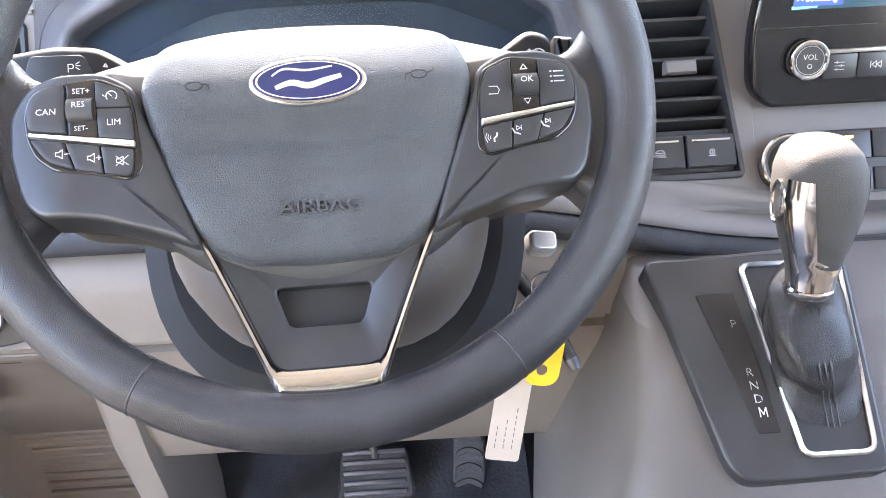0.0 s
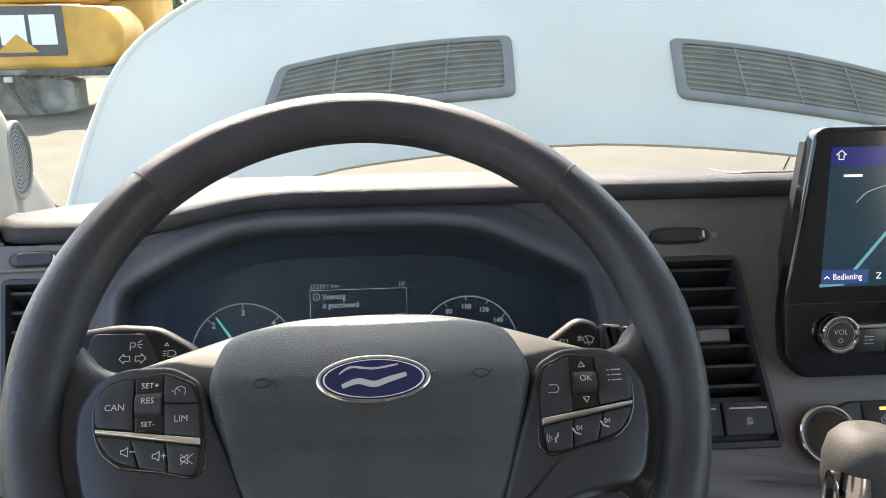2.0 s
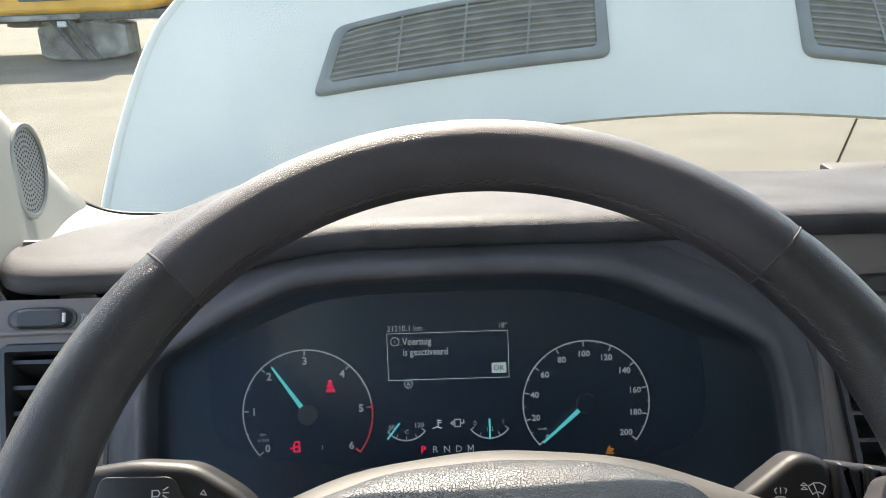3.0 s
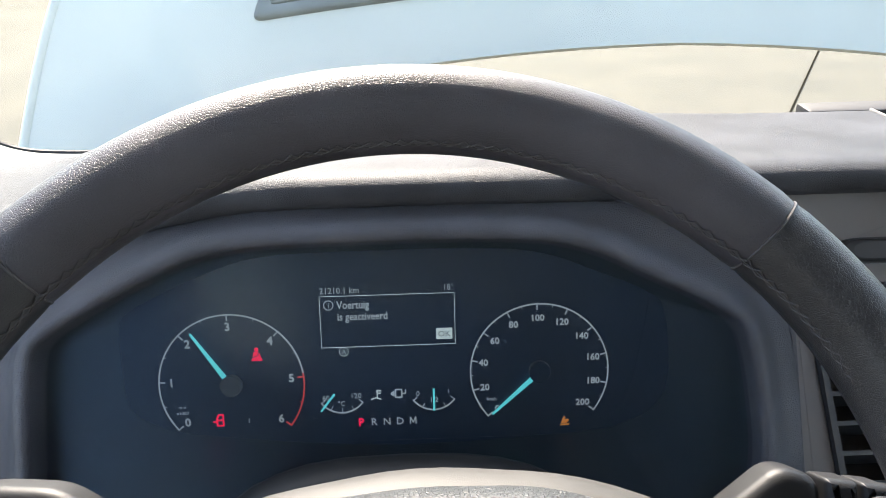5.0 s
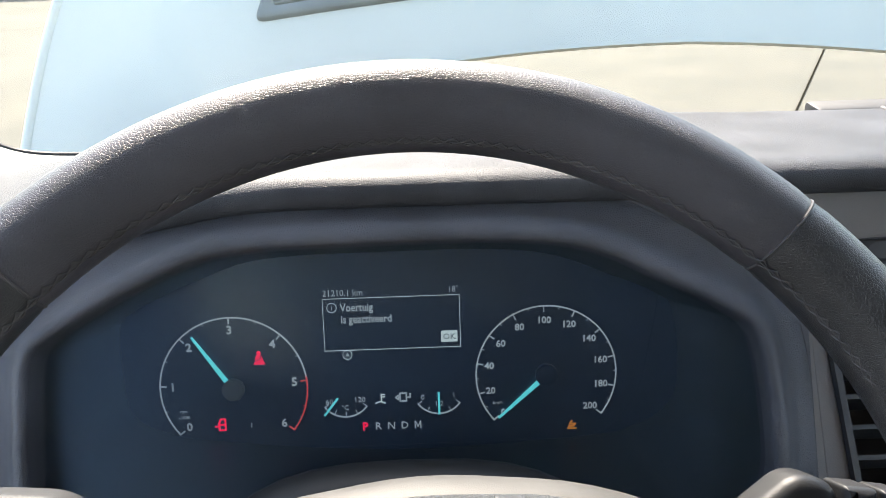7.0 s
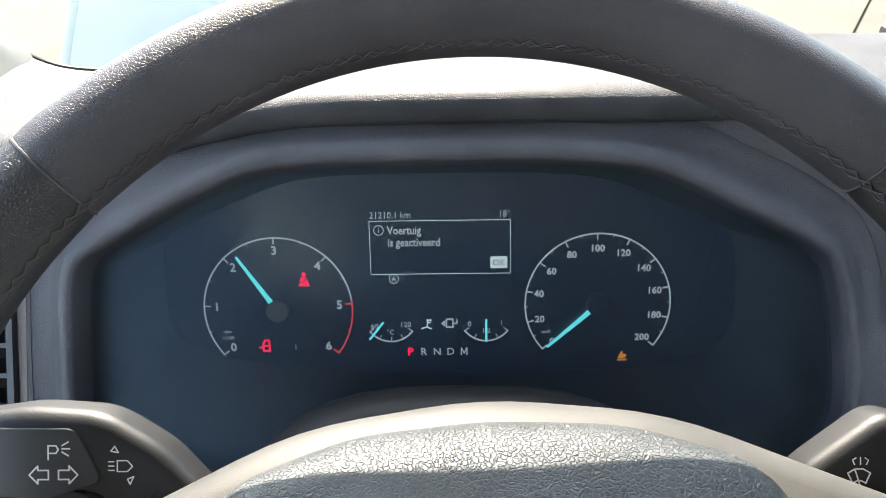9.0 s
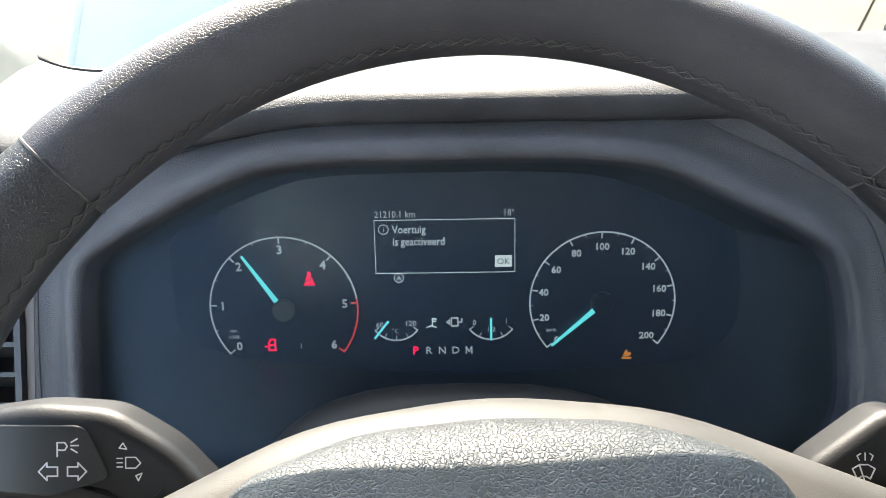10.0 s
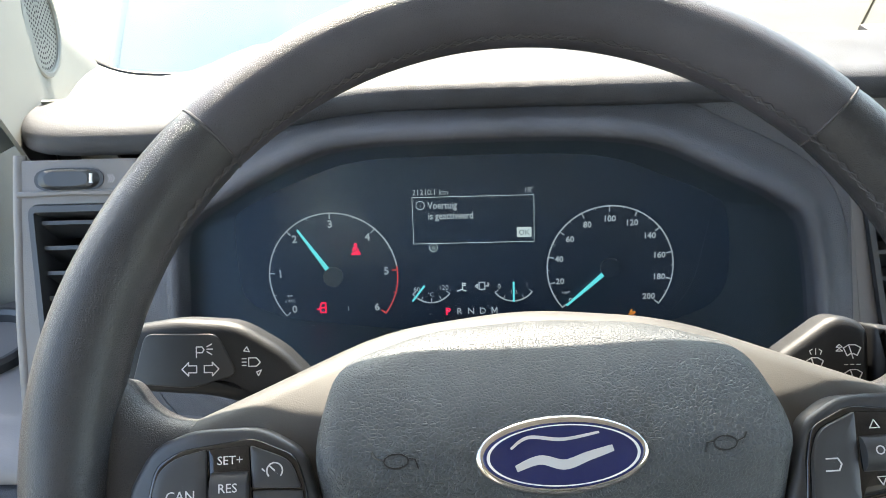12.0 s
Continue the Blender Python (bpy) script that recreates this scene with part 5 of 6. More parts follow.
rings(bm, [[on_f(x, z, -0.004) for x, z in ((0.232, 1.252), (0.322, 1.252), (0.3195, 1.283), (0.2305, 1.283))]], cap0=True)
part("switch_panel", bm, M_DARK, dashboard)
# shutter sliders above the vents
for x0, x1, z in ((0.234, 0.281, 1.4025), (-0.302, -0.262, 1.3985)):
    sl = thing("vent_shutter", None, "black sliding vent shutter with a white mark", "vent control", "vent shutters")
    bm = bmesh.new()
    n = 24
    for_h = []
    for h, k in ((-0.002, 1.12), (0.001, 1.12), (0.001, 1.0), (0.0045, 0.92), (0.0055, 0.7)):
        for_h.append([on_f((x0 + x1) / 2 + (x1 - x0) / 2 * k * math.copysign(abs(math.cos(a)) ** 0.5, math.cos(a)), z + 0.0058 * k * math.copysign(abs(math.sin(a)) ** 0.8, math.sin(a)), h) for a in [i / n * math.tau for i in range(n)]])
    rings(bm, for_h, cap1=True)
    part("slider", bm, M_SATIN, sl, angle=50)
    bm = bmesh.new()
    rings(bm, [[on_f(x1 - 0.0045 + dx, z + dz, h) for dx, dz in ((0, -0.0026), (0.0016, -0.0026), (0.0016, 0.0026), (0, 0.0026))] for h in (0.004, 0.0062)], cap0=True, cap1=True)
    part("white_mark", bm, M_WHITE, sl)
    F0 = basis(on_f(x1 + 0.006, z, 0.0004), (1, 0, 0), (0, 0.495, 0.869), FN)
    part("shutter_print", strokes([[(-0.001 + 0.0015 * k, -0.0025), (0.0005 + 0.0015 * k, 0), (-0.001 + 0.0015 * k, 0.0025)] for k in range(3)], 0.0004, 0, 0.0002), M_GREYPRINT, sl, smooth=False).matrix_basis = F0

# ---- centre screen ----
SC = basis((0.3685, 0.195, 1.336), (1, 0, 0), (0, 0.1386, 0.9903), (0, -0.9903, 0.1386))
screen = thing("touch_screen", SC, "glossy black touch screen showing a dark navigation map", "touch screen")
o = fillet([(-0.0410, -0.022), (-0.0280, -0.038), (0.165, -0.038), (0.172, 0.165), (-0.0215, 0.165), (-0.0440, 0.020)], [0.014, 0.014, 0.014, 0.012, 0.012, 0.02], 8)
part("housing", slab(o, -0.015, 0.0, 0.004, 4), M_GLOSS, screen, "gloss black housing", angle=40)
o2 = [(p[0], p[1]) for p in inset([Vector(p) for p in o], 0.012)]
part("housing_shell", slab(o2, -0.050, -0.0135, 0.003, 3), M_DARK, screen, "matt black shell")
part("map_display", slab(fillet([(-0.014, 0.0375), (0.150, 0.0375), (0.150, 0.134), (-0.010, 0.134)], 0.001), 0.0001, 0.0004, 0.0001, 1), M_SCREEN, screen, "dark map on the display", smooth=False)
part("header_bar", slab([(-0.010, 0.134), (0.150, 0.134), (0.150, 0.149), (-0.0095, 0.149)], 0.0001, 0.0006, 0.0001, 1), M_SCREENTOP, screen, "deep blue status bar", smooth=False)
part("screen_button", slab(fillet([(-0.0135, 0.0400), (0.0250, 0.0400), (0.0250, 0.0515), (-0.0135, 0.0515)], 0.001), 0.0004, 0.0007, 0.0001, 1), M_SCREENBTN, screen, "blue on-screen button", smooth=False)
W = words("Bediening", 0.0050, None, -0.0045, 0.0435, 0.00075, sx=0.86)
words("Z", 0.0050, W, 0.0310, 0.0435, 0.00075)
strokes([[(-0.0110, 0.0445), (-0.0090, 0.0465), (-0.0070, 0.0445)]], 0.0007, 0.0007, 0.0009, W)
strokes([[(-0.0035, 0.1395), (-0.0035, 0.1430), (-0.0055, 0.1430), (-0.0015, 0.1465), (0.0025, 0.1430), (0.0005, 0.1430), (0.0005, 0.1395), (-0.0035, 0.1395)]], 0.0006, 0.0007, 0.0009, W)
bars(1, 0.0215, 0.0020, 0.003, 0.001, 0.1275, 0.0007, W)
prints("screen_word", W, mat("screen_white", (0.5, 0.5, 0.5), 0.3, glow=(0.8, 0.85, 0.9), power=0.2), screen)
part("map_road", strokes([[(-0.0140, 0.0390), (0.004, 0.0400), (0.040, 0.083), (0.11, 0.120)]], 0.0026, 0.0004, 0.0006), M_ROAD, screen, "teal road line", smooth=False)
part("map_lane", strokes([[(0.012, 0.1050), (0.020, 0.1130), (0.028, 0.1160), (0.06, 0.125)]], 0.0005, 0.0004, 0.0006), M_LITDIM, screen, smooth=False)
part("seam_line", box(-0.040, 0.17, 0.0242, 0.0248, 0.0, 0.0006), M_DARK, screen)
kn = part("volume_knob", disc(0.0150, 0.0, 0.0090, 48, 0.0015), M_SATIN, screen, "volume knob with a bright ring")
part("knob_ring", hoop(0.0120, 0.0155, 0.0045, 0.0100, 64, edge=0.0010), M_CHROME, kn, "chrome ring", angle=30)
W = words("VOL", 0.0042, None, 0, 0.0005, 0.0091, "CENTER")
hoop(0.0014, 0.0019, 0.0090, 0.0092, 20, cy=-0.0045, bm=W)
hoop(0.0108, 0.0111, 0.0090, 0.0092, 48, bm=W)
part("knob_print", W, M_GREYPRINT, kn, smooth=False)
part("key_strip", box(0.014, 0.150, 0.0035, 0.0068, 0.0, 0.0035, 0.0006), M_ALU, screen, "bright strip")
for k in range(4):
    x = 0.0145 + 0.027 * k
    part("media_key", box(x, x + 0.0262, -0.016, 0.0030, 0.0, 0.003, 0.0008), M_BUTTON, screen)
W = bmesh.new()
for k in range(3):
    strokes([[(0.0225, -0.0035 - 0.0028 * k), (0.0305, -0.0035 - 0.0028 * k)], [(0.0245 + 0.0035 * (k % 2), -0.0024 - 0.0028 * k), (0.0245 + 0.0035 * (k % 2), -0.0046 - 0.0028 * k)]], 0.0005, 0.003, 0.0032, W)
strokes([[(0.0515, -0.0040), (0.0515, -0.0090)], [(0.0560, -0.0040), (0.0525, -0.0065), (0.0560, -0.0090), (0.0560, -0.0040)], [(0.0600, -0.0040), (0.0565, -0.0065), (0.0600, -0.0090), (0.0600, -0.0040)]], 0.0006, 0.003, 0.0032, W)
prints("key_symbol", W, M_GREYPRINT, screen)

# ---- climate panel ----
C0 = basis(on_f(0.3585, 1.2545, 0.0), (1, 0, 0), (0, 0.495, 0.869), FN)
climate = thing("climate_panel", C0, "black climate control panel with chrome ringed knob", "climate control")
part("panel_plate", slab(fillet([(-0.005, -0.028), (0.20, -0.028), (0.20, 0.026), (0.02, 0.026), (0.0, 0.010)], 0.008), -0.01, 0.003, 0.002), M_SATIN, climate)
knob = part("temperature_knob", disc(0.0230, -0.01, 0.0105, 56, 0.002), M_SATIN, climate, "round knob with a bright ring")
part("knob_ring", hoop(0.0205, 0.0240, 0.0050, 0.0118, 72, edge=0.0010), M_CHROME, knob, "chrome ring", angle=30)
part("knob_display", disc(0.0185, 0.0095, 0.0108, 48, 0.0003), M_GLOSS, knob)
for r in range(2):
    for c in range(4):
        x, y = 0.034 + 0.036 * c, 0.0015 - 0.026 * r
        part("climate_key", box(x, x + 0.0345, y, y + 0.0225 - 0.004 * r, 0.0, 0.0052, 0.001), M_BUTTON, climate)
W = bmesh.new()
hoop(0.0024, 0.0030, 0.0052, 0.0054, 24, cx=0.0505, cy=0.0100, a0=120, a1=420, bm=W)
strokes([[(0.0505, 0.0100), (0.0505, 0.0140)]], 0.0006, 0.0052, 0.0054, W)
strokes([[(0.0465, -0.0160), (0.0545, -0.0160)], [(0.0480, -0.0125), (0.0530, -0.0125)], [(0.083, 0.0085), (0.091, 0.0125)]], 0.0008, 0.0052, 0.0054, W)
prints("key_symbol", W, M_GREYPRINT, climate)
part("key_lamp", box(0.0475, 0.0540, 0.0180, 0.0202, 0.005, 0.0056), M_AMBER, climate, "amber key lamp")

# ---- gear selector ----
CN = Vector((0, -0.7, 1.0)).normalized()
CV = Vector((0, 1.0, 0.7)).normalized()
GC = basis((0.300, 0.035, 1.1715), (1, 0, 0), CV, CN)
stack = thing("centre_console", None, "taupe plastic centre console under the fascia", "console")
bm = bmesh.new()


def sec(x0, x1, yf, z, r=0.03):
    p = fillet([(x0, 0.20), (x0, yf), (x1, yf), (x1, 0.20)], [0.001, r, r, 0.001], 5)
    return [(q.x, q.y, z) for q in p]


rings(bm, [sec(0.232, 0.62, 0.150, 1.2030, 0.012), sec(0.222, 0.62, 0.110, 1.2005, 0.014), sec(0.214, 0.63, 0.060, 1.182, 0.02)], cap0=True)
part("console_cap", bm, M_CONSOLE, stack, "taupe cap of the console", angle=50)
bm = bmesh.new()
rings(bm, [sec(0.214, 0.63, 0.060, 1.182, 0.02), sec(0.200, 0.63, -0.020, 1.125, 0.03), sec(0.186, 0.63, -0.050, 1.09, 0.03), sec(0.160, 0.63, -0.052, 1.0, 0.03), sec(0.16, 0.63, -0.045, 0.70, 0.03)])
part("console_body", bm, M_CONSOLE, stack, angle=50)
shifter = thing("gear_selector", GC, "automatic gear selector with leather gaiter and chrome frame", "gear selector")
o = fillet([(-0.078, 0.078), (0.074, 0.078), (0.062, -0.086), (-0.034, -0.088), (-0.046, -0.076)][::-1], 0.010, 5)
part("selector_plate", slab(o, -0.02, 0.005, 0.003, 3), M_SATIN, shifter, "dark satin selector plate")
part("gate_strip", slab(fillet([(-0.044, 0.047), (-0.016, 0.047), (-0.0055, -0.056), (-0.0205, -0.056)][::-1], 0.0015), 0.004, 0.0060, 0.0005), M_GATE, shifter, "black gate strip")
W = bmesh.new()
for ch, x, y in (("P", -0.0215, 0.0200), ("R", -0.0180, -0.0160), ("N", -0.0170, -0.0255), ("D", -0.0160, -0.0350)):
    words(ch, 0.0062, W, x, y, 0.0059, "CENTER")
capital_m(-0.0150, -0.0445, 0.0062, 0.0009, 0.0059, 0.0061, W)
prints("gate_letter", W, M_WHITE, shifter, "white gear letters")
ro = [Vector(p) for p in fillet([(-0.0095, 0.070), (0.068, 0.070), (0.055, -0.074), (0.0035, -0.074)][::-1], 0.010, 6)]
bm = bmesh.new()
rings(bm, [[(p.x, p.y, 0.004) for p in ro], [(p.x, p.y, 0.0075) for p in ro], [(p.x, p.y, 0.0088) for p in inset(ro, 0.0012)], [(p.x, p.y, 0.0075) for p in inset(ro, 0.0035)], [(p.x, p.y, -0.004) for p in inset(ro, 0.0042)]])
part("chrome_frame", bm, M_ALU, shifter, "bright chrome frame", angle=35)
bm = bmesh.new()
rings(bm, [[(p.x, p.y, 0.0053) for p in inset(ro, 0.004)]], cap0=True)
part("gaiter_well", bm, M_DARK, shifter)
# gaiter: folds up to the lever, built upright in the world
up = GC.inverted().to_3x3() @ Vector((0.0, 0.08, 1.0)).normalized()
base_c = Vector((0.019, -0.004, 0.004))
bm = bmesh.new()
loops = []
for k in range(15):
    f = k / 14
    c = base_c + up * (0.0575 * f) + Vector((0.010 * (1 - f), 0, 0))
    swell = ease((0.92 - f) / 0.32)
    tuck = math.exp(-((f - 0.2) / 0.07) ** 2)
    w, h = 0.0140 + 0.0135 * swell - 0.0012 * tuck + 0.004 * (1 - f) ** 6, 0.0125 + 0.027 * swell ** 1.4 - 0.002 * tuck + 0.012 * (1 - f) ** 6
    loop = []
    for j in range(32):
        a = j / 32 * math.tau
        fold = 1 + 0.06 * math.sin(5 * a + 9 * f) * (1 - f) * f * 3 + 0.05 * math.sin(f * 19) * (1 - f)
        e = 0.75
        loop.append((c.x + w * fold * math.copysign(abs(math.cos(a)) ** e, math.cos(a)), c.y + h * fold * math.copysign(abs(math.sin(a)) ** e, math.sin(a)), c.z))
    loops.append(loop)
rings(bm, loops)
part("gaiter", bm, M_GAITER, shifter, "folded black leather gaiter", angle=80)
bm = bmesh.new()
for dx in (-0.004, 0.0, 0.004):
    tube([(base_c + up * (0.0535 * f)) + Vector((dx + 0.012 * (1 - f), -(0.0125 + 0.027 * ease((0.92 - f) / 0.32) ** 1.4 - 0.002 * math.exp(-((f - 0.2) / 0.07) ** 2) + 0.012 * (1 - f) ** 6) * 1.03, 0.0)) for f in [k / 14 for k in range(15)]], 0.0007, 5, bm=bm)
part("gaiter_seam", bm, M_SATIN, shifter, "stitched gaiter seam")
# lever knob
top = base_c + up * 0.0525
kx, ky, kz = Vector((1, 0, 0)), (GC.inverted().to_3x3() @ Vector((0, 0.995, -0.1))).normalized(), up


def kpt(x, y, z):
    return top + kx * x + ky * y + kz * z


collar = bmesh.new()
rings(collar, [[kpt(r * math.cos(j / 28 * math.tau), r * math.sin(j / 28 * math.tau), z) for j in range(28)] for r, z in ((0.0135, -0.003), (0.0162, 0.0), (0.0165, 0.004), (0.0150, 0.006))], cap0=True, cap1=True)
part("lever_collar", collar, M_CHROME, shifter, "chrome collar")
prof = [(0.0, 0.0139, 0.015, 0.0), (0.013, 0.0152, 0.0165, 0.001), (0.0307, 0.0206, 0.0205, 0.002), (0.0496, 0.0257, 0.0245, 0.004), (0.0661, 0.0283, 0.027, 0.006), (0.0814, 0.0274, 0.0275, 0.008), (0.092, 0.0235, 0.0245, 0.01), (0.0991, 0.0168, 0.018, 0.011), (0.1017, 0.0077, 0.009, 0.012)]
bm = bmesh.new()
rings(bm, [[kpt(w * math.copysign(abs(math.cos(j / 36 * math.tau)) ** 0.8, math.cos(j / 36 * math.tau)), off + d * math.copysign(abs(math.sin(j / 36 * math.tau)) ** 0.8, math.sin(j / 36 * math.tau)), 0.004 + z) for j in range(36)] for z, w, d, off in prof], cap1=True)
knob_ob = part("lever_knob", bm, M_KNOB, shifter, "grained black lever knob", angle=70)


def knob_skin(j0, j1, z0, z1, grow):
    """A skin over part of the knob, in steps of its profile."""
    rows = []
    for k in range(17):
        z = z0 + (z1 - z0) * k / 16
        for (za, wa, da, oa), (zb, wb, db, ob_) in zip(prof, prof[1:]):
            if za <= z <= zb:
                f = (z - za) / (zb - za)
                w, d, off = wa + (wb - wa) * f + grow, da + (db - da) * f + grow, oa + (ob_ - oa) * f
        ee = 0.8
        rows.append([kpt(w * math.copysign(abs(math.cos(a)) ** ee, math.cos(a)), off + d * math.copysign(abs(math.sin(a)) ** ee, math.sin(a)), 0.004 + z) for a in [radians(j0(k / 16) + (j1(k / 16) - j0(k / 16)) * i / 12) for i in range(13)]])
    return sheet(None, rows)


part("knob_chrome", knob_skin(lambda f: 192 + 12 * f, lambda f: 262 - 18 * f + 82 * ease((0.28 - f) / 0.1), 0.002, 0.080, 0.0010), M_CHROME, knob_ob, "chrome lever front", angle=60)
part("knob_edge", knob_skin(lambda f: 338, lambda f: 346 - 3 * f, 0.004, 0.082, 0.0009), M_CHROME, knob_ob, "chrome edge", angle=60)
bt = bmesh.new()
rings(bt, [[kpt(-0.0268 - h, 0.002 - 0.0085 * r * math.cos(j / 28 * math.tau), 0.066 + 0.0150 * r * math.sin(j / 28 * math.tau)) for j in range(28)] for r, h in ((1.0, 0.0), (1.0, 0.0022), (0.86, 0.003), (0.8, 0.0018))], cap0=True, cap1=True)
part("shift_button", bt, M_CHROME, knob_ob, "oval chrome thumb button")


# ---- pillar, footwell and the driver's side ----
def pil(y, z, h=0.0):
    return (-0.369 - 0.29 * (y - 0.43) + h, y + 0.29 * h, z)


bm = bmesh.new()
edge = round_outline([(0.10, 1.66), (0.25, 1.585), (0.40, 1.514), (0.52, 1.442), (0.59, 1.403), (0.68, 1.358), (0.80, 1.308)], 4, closed=False)
rows = []
for p in edge:
    rows.append([pil(p.x + 0.05, p.y - 0.012, -0.05), pil(p.x + 0.012, p.y - 0.002, -0.008), pil(p.x, p.y, 0.0), pil(p.x - 0.010, p.y - 0.012, 0.004)] + [pil(p.x * (1 - f) + 0.33 * f - 0.01, p.y - 0.02 - (p.y - 1.36) * 0.9 * f, 0.004) for f in (0.02, 0.1, 0.3, 0.5, 0.7, 0.85, 1.0)])
sheet(None, rows, bm=bm)
tagged(part("a_pillar_trim", thicken(bm, 0.003), M_PILLAR, angle=50), "pale grey plastic windscreen pillar trim", "pillar trim", kind="structure")
bm = bmesh.new()
la = round_outline([(-0.336, 0.26, 1.410), (-0.335, 0.31, 1.405), (-0.330, 0.36, 1.400), (-0.318, 0.41, 1.396), (-0.295, 0.45, 1.392), (-0.265, 0.48, 1.388), (-0.235, 0.495, 1.384), (-0.20, 0.50, 1.380)], 4, closed=False)
lb = round_outline([(-0.352, 0.36, 1.468), (-0.405, 0.50, 1.420), (-0.450, 0.62, 1.388), (-0.464, 0.672, 1.374), (-0.446, 0.692, 1.349), (-0.420, 0.705, 1.333), (-0.375, 0.710, 1.327), (-0.28, 0.715, 1.324)], 4, closed=False)
sheet(None, [[a.lerp(b, f) + Vector((0, 0, -0.012 * math.sin(f * math.pi))) for f in (0, 0.15, 0.35, 0.6, 0.8, 1)] for a, b in zip(la, lb)], bm=bm)
tagged(part("pillar_foot", bm, M_PILLAR), "pale grey trim at the foot of the pillar", "pillar trim", kind="structure")
tagged(part("windscreen_seal", tube(lb[12:], 0.0035, 8), M_DARK), "black rubber windscreen seal", "seal", kind="structure")
spk = thing("pillar_speaker", basis(pil(0.425, 1.455, 0.0060), (-0.139, 0.990, 0), (0, 0, 1), (0.990, 0.139, 0)), "round pale grey speaker grille on the pillar", "speaker")
part("speaker_rim", hoop(0.0345, 0.0395, -0.002, 0.003, 56, edge=0.0012), M_PILLAR, spk, angle=40)
part("speaker_plate", disc(0.035, -0.002, 0.0005, 48, 0.0004), M_PILLAR, spk, "grey perforated plate")
bm = bmesh.new()
for k in range(1, 9):
    for j in range(6 * k):
        a = (j + 0.35 * k) / (6 * k) * math.tau
        disc(0.00105, 0.0005, 0.0007, 8, 0.0001, 0.0040 * k * math.cos(a), 0.0040 * k * math.sin(a), bm=bm)
tagged(part("perforation", bm, M_DARK, spk, "rings of small dark holes", smooth=False), kind="stuff")

shell("wall_front", box(-0.52, 1.27, 0.62, 0.66, 0.66, 1.25), M_RUBBER, "black sound-proofed bulkhead behind the pedals", "wall")
bm = bmesh.new()
rows = []
for i in range(15):
    y = -0.06 + 0.72 * i / 14
    rows.append([(-0.46 + 0.02 * math.sin(3 * z + 2 * y), y, z) for z in (1.26 + 0.10 * ease((y - 0.3) / 0.12), 1.24, 1.15, 1.05, 0.95, 0.85, 0.75, 0.70)])
sheet(None, rows, bm=bm)
kick = tagged(part("kick_panel", thicken(bm, 0.004), M_PILLAR), "taupe plastic kick panel beside the footwell", "kick panel", kind="structure")
# slope of the footwell carpet
bm = bmesh.new()
rows = []
for i in range(19):
    x = -0.46 + 0.64 * i / 18
    rows.append([(x, y, z + 0.004 * math.sin(23 * x + 9 * y)) for y, z in ((-0.3, 0.702), (0.15, 0.704), (0.32, 0.715), (0.42, 0.76), (0.52, 0.86), (0.60, 1.0), (0.618, 1.12))])
sheet(None, rows, bm=bm)
tagged(part("footwell_mat", bm, M_RUBBER), "dark blue-black moulded footwell mat", "floor mat")

# dash end: ledge with cup holder, light switch, pocket
cup = thing("cup_holder", Matrix.Translation((-0.402, 0.288, 1.247)), "round black cup holder at the dash end", "cup holder")
part("cup_ring", hoop(0.036, 0.045, -0.01, 0.010, 48, edge=0.003), M_SATIN, cup, angle=40)
part("cup_well", rings(bmesh.new(), [[(r * math.cos(a / 36 * math.tau), r * math.sin(a / 36 * math.tau), z) for a in range(36)] for r, z in ((0.037, 0.006), (0.035, -0.05), (0.0, -0.05001))]), M_DARK, cup)
bm = bmesh.new()
rows = []
for i in range(9):
    x = -0.455 + 0.125 * i / 8
    rows.append([(x, 0.42, 1.246), (x, 0.20, 1.248), (x, 0.165, 1.244), (x, 0.150, 1.232), (x, 0.150, 1.215), (x, 0.140, 1.205), (x, 0.130, 1.17), (x, 0.135, 1.10), (x, 0.16, 1.06)])
sheet(None, rows, bm=bm)
part("end_ledge", thicken(bm, 0.004), M_FASCIA, dashboard, "grey ledge at the dash end", angle=60)
bm = bmesh.new()
sheet(None, [[(x, 0.378 + 0.030 * ease((1.30 - z) / 0.06) * -0.5 + 0.10 * ease((-0.40 - x) / 0.06) * -0.4, z) for z in (1.243, 1.25, 1.262, 1.28, 1.31, 1.35, 1.39, 1.412)] for x in [-0.475 + 0.0175 * k for k in range(11)]], bm=bm)
tagged(part("pillar_base", thicken(bm, 0.004), M_PILLAR, angle=60), "pale grey trim between pillar and ledge", "pillar trim", kind="structure")

LS = basis((-0.2865, 0.1185, 1.199), (1, 0, 0), (0, 0.06, 0.998), (0, -0.998, 0.06))
lsw = thing("light_switch", LS, "rotary headlamp switch in a bright ring with push keys", "light switch")
part("switch_bezel", slab(round_outline([(-0.062, -0.012), (-0.055, 0.028), (-0.02, 0.035), (0.03, 0.033), (0.052, 0.020), (0.050, -0.018), (0.02, -0.033), (-0.03, -0.032)], 6), -0.01, 0.003, 0.002), M_SATIN, lsw, "dark oval surround")
for sgn in (-1, 1):
    part("push_key", box(-0.056, -0.027, -0.0005 + sgn * 0.0125 - 0.011, -0.0005 + sgn * 0.0125 + 0.011, 0.002, 0.0045, 0.001), M_BUTTON, lsw)
dialk = part("switch_dial", disc(0.0235, 0.0, 0.0060, 56, 0.001), M_SATIN, lsw)
part("dial_ring", hoop(0.0225, 0.0258, 0.002, 0.0090, 64, edge=0.0012), M_CHROME, dialk, "bright metal ring", angle=30)
part("dial_knob", tube([(0, 0, 0.005), (0, 0, 0.017), (0, 0, 0.020)], [0.0085, 0.0075, 0.006], 24), M_BUTTON, dialk, "small black knob")
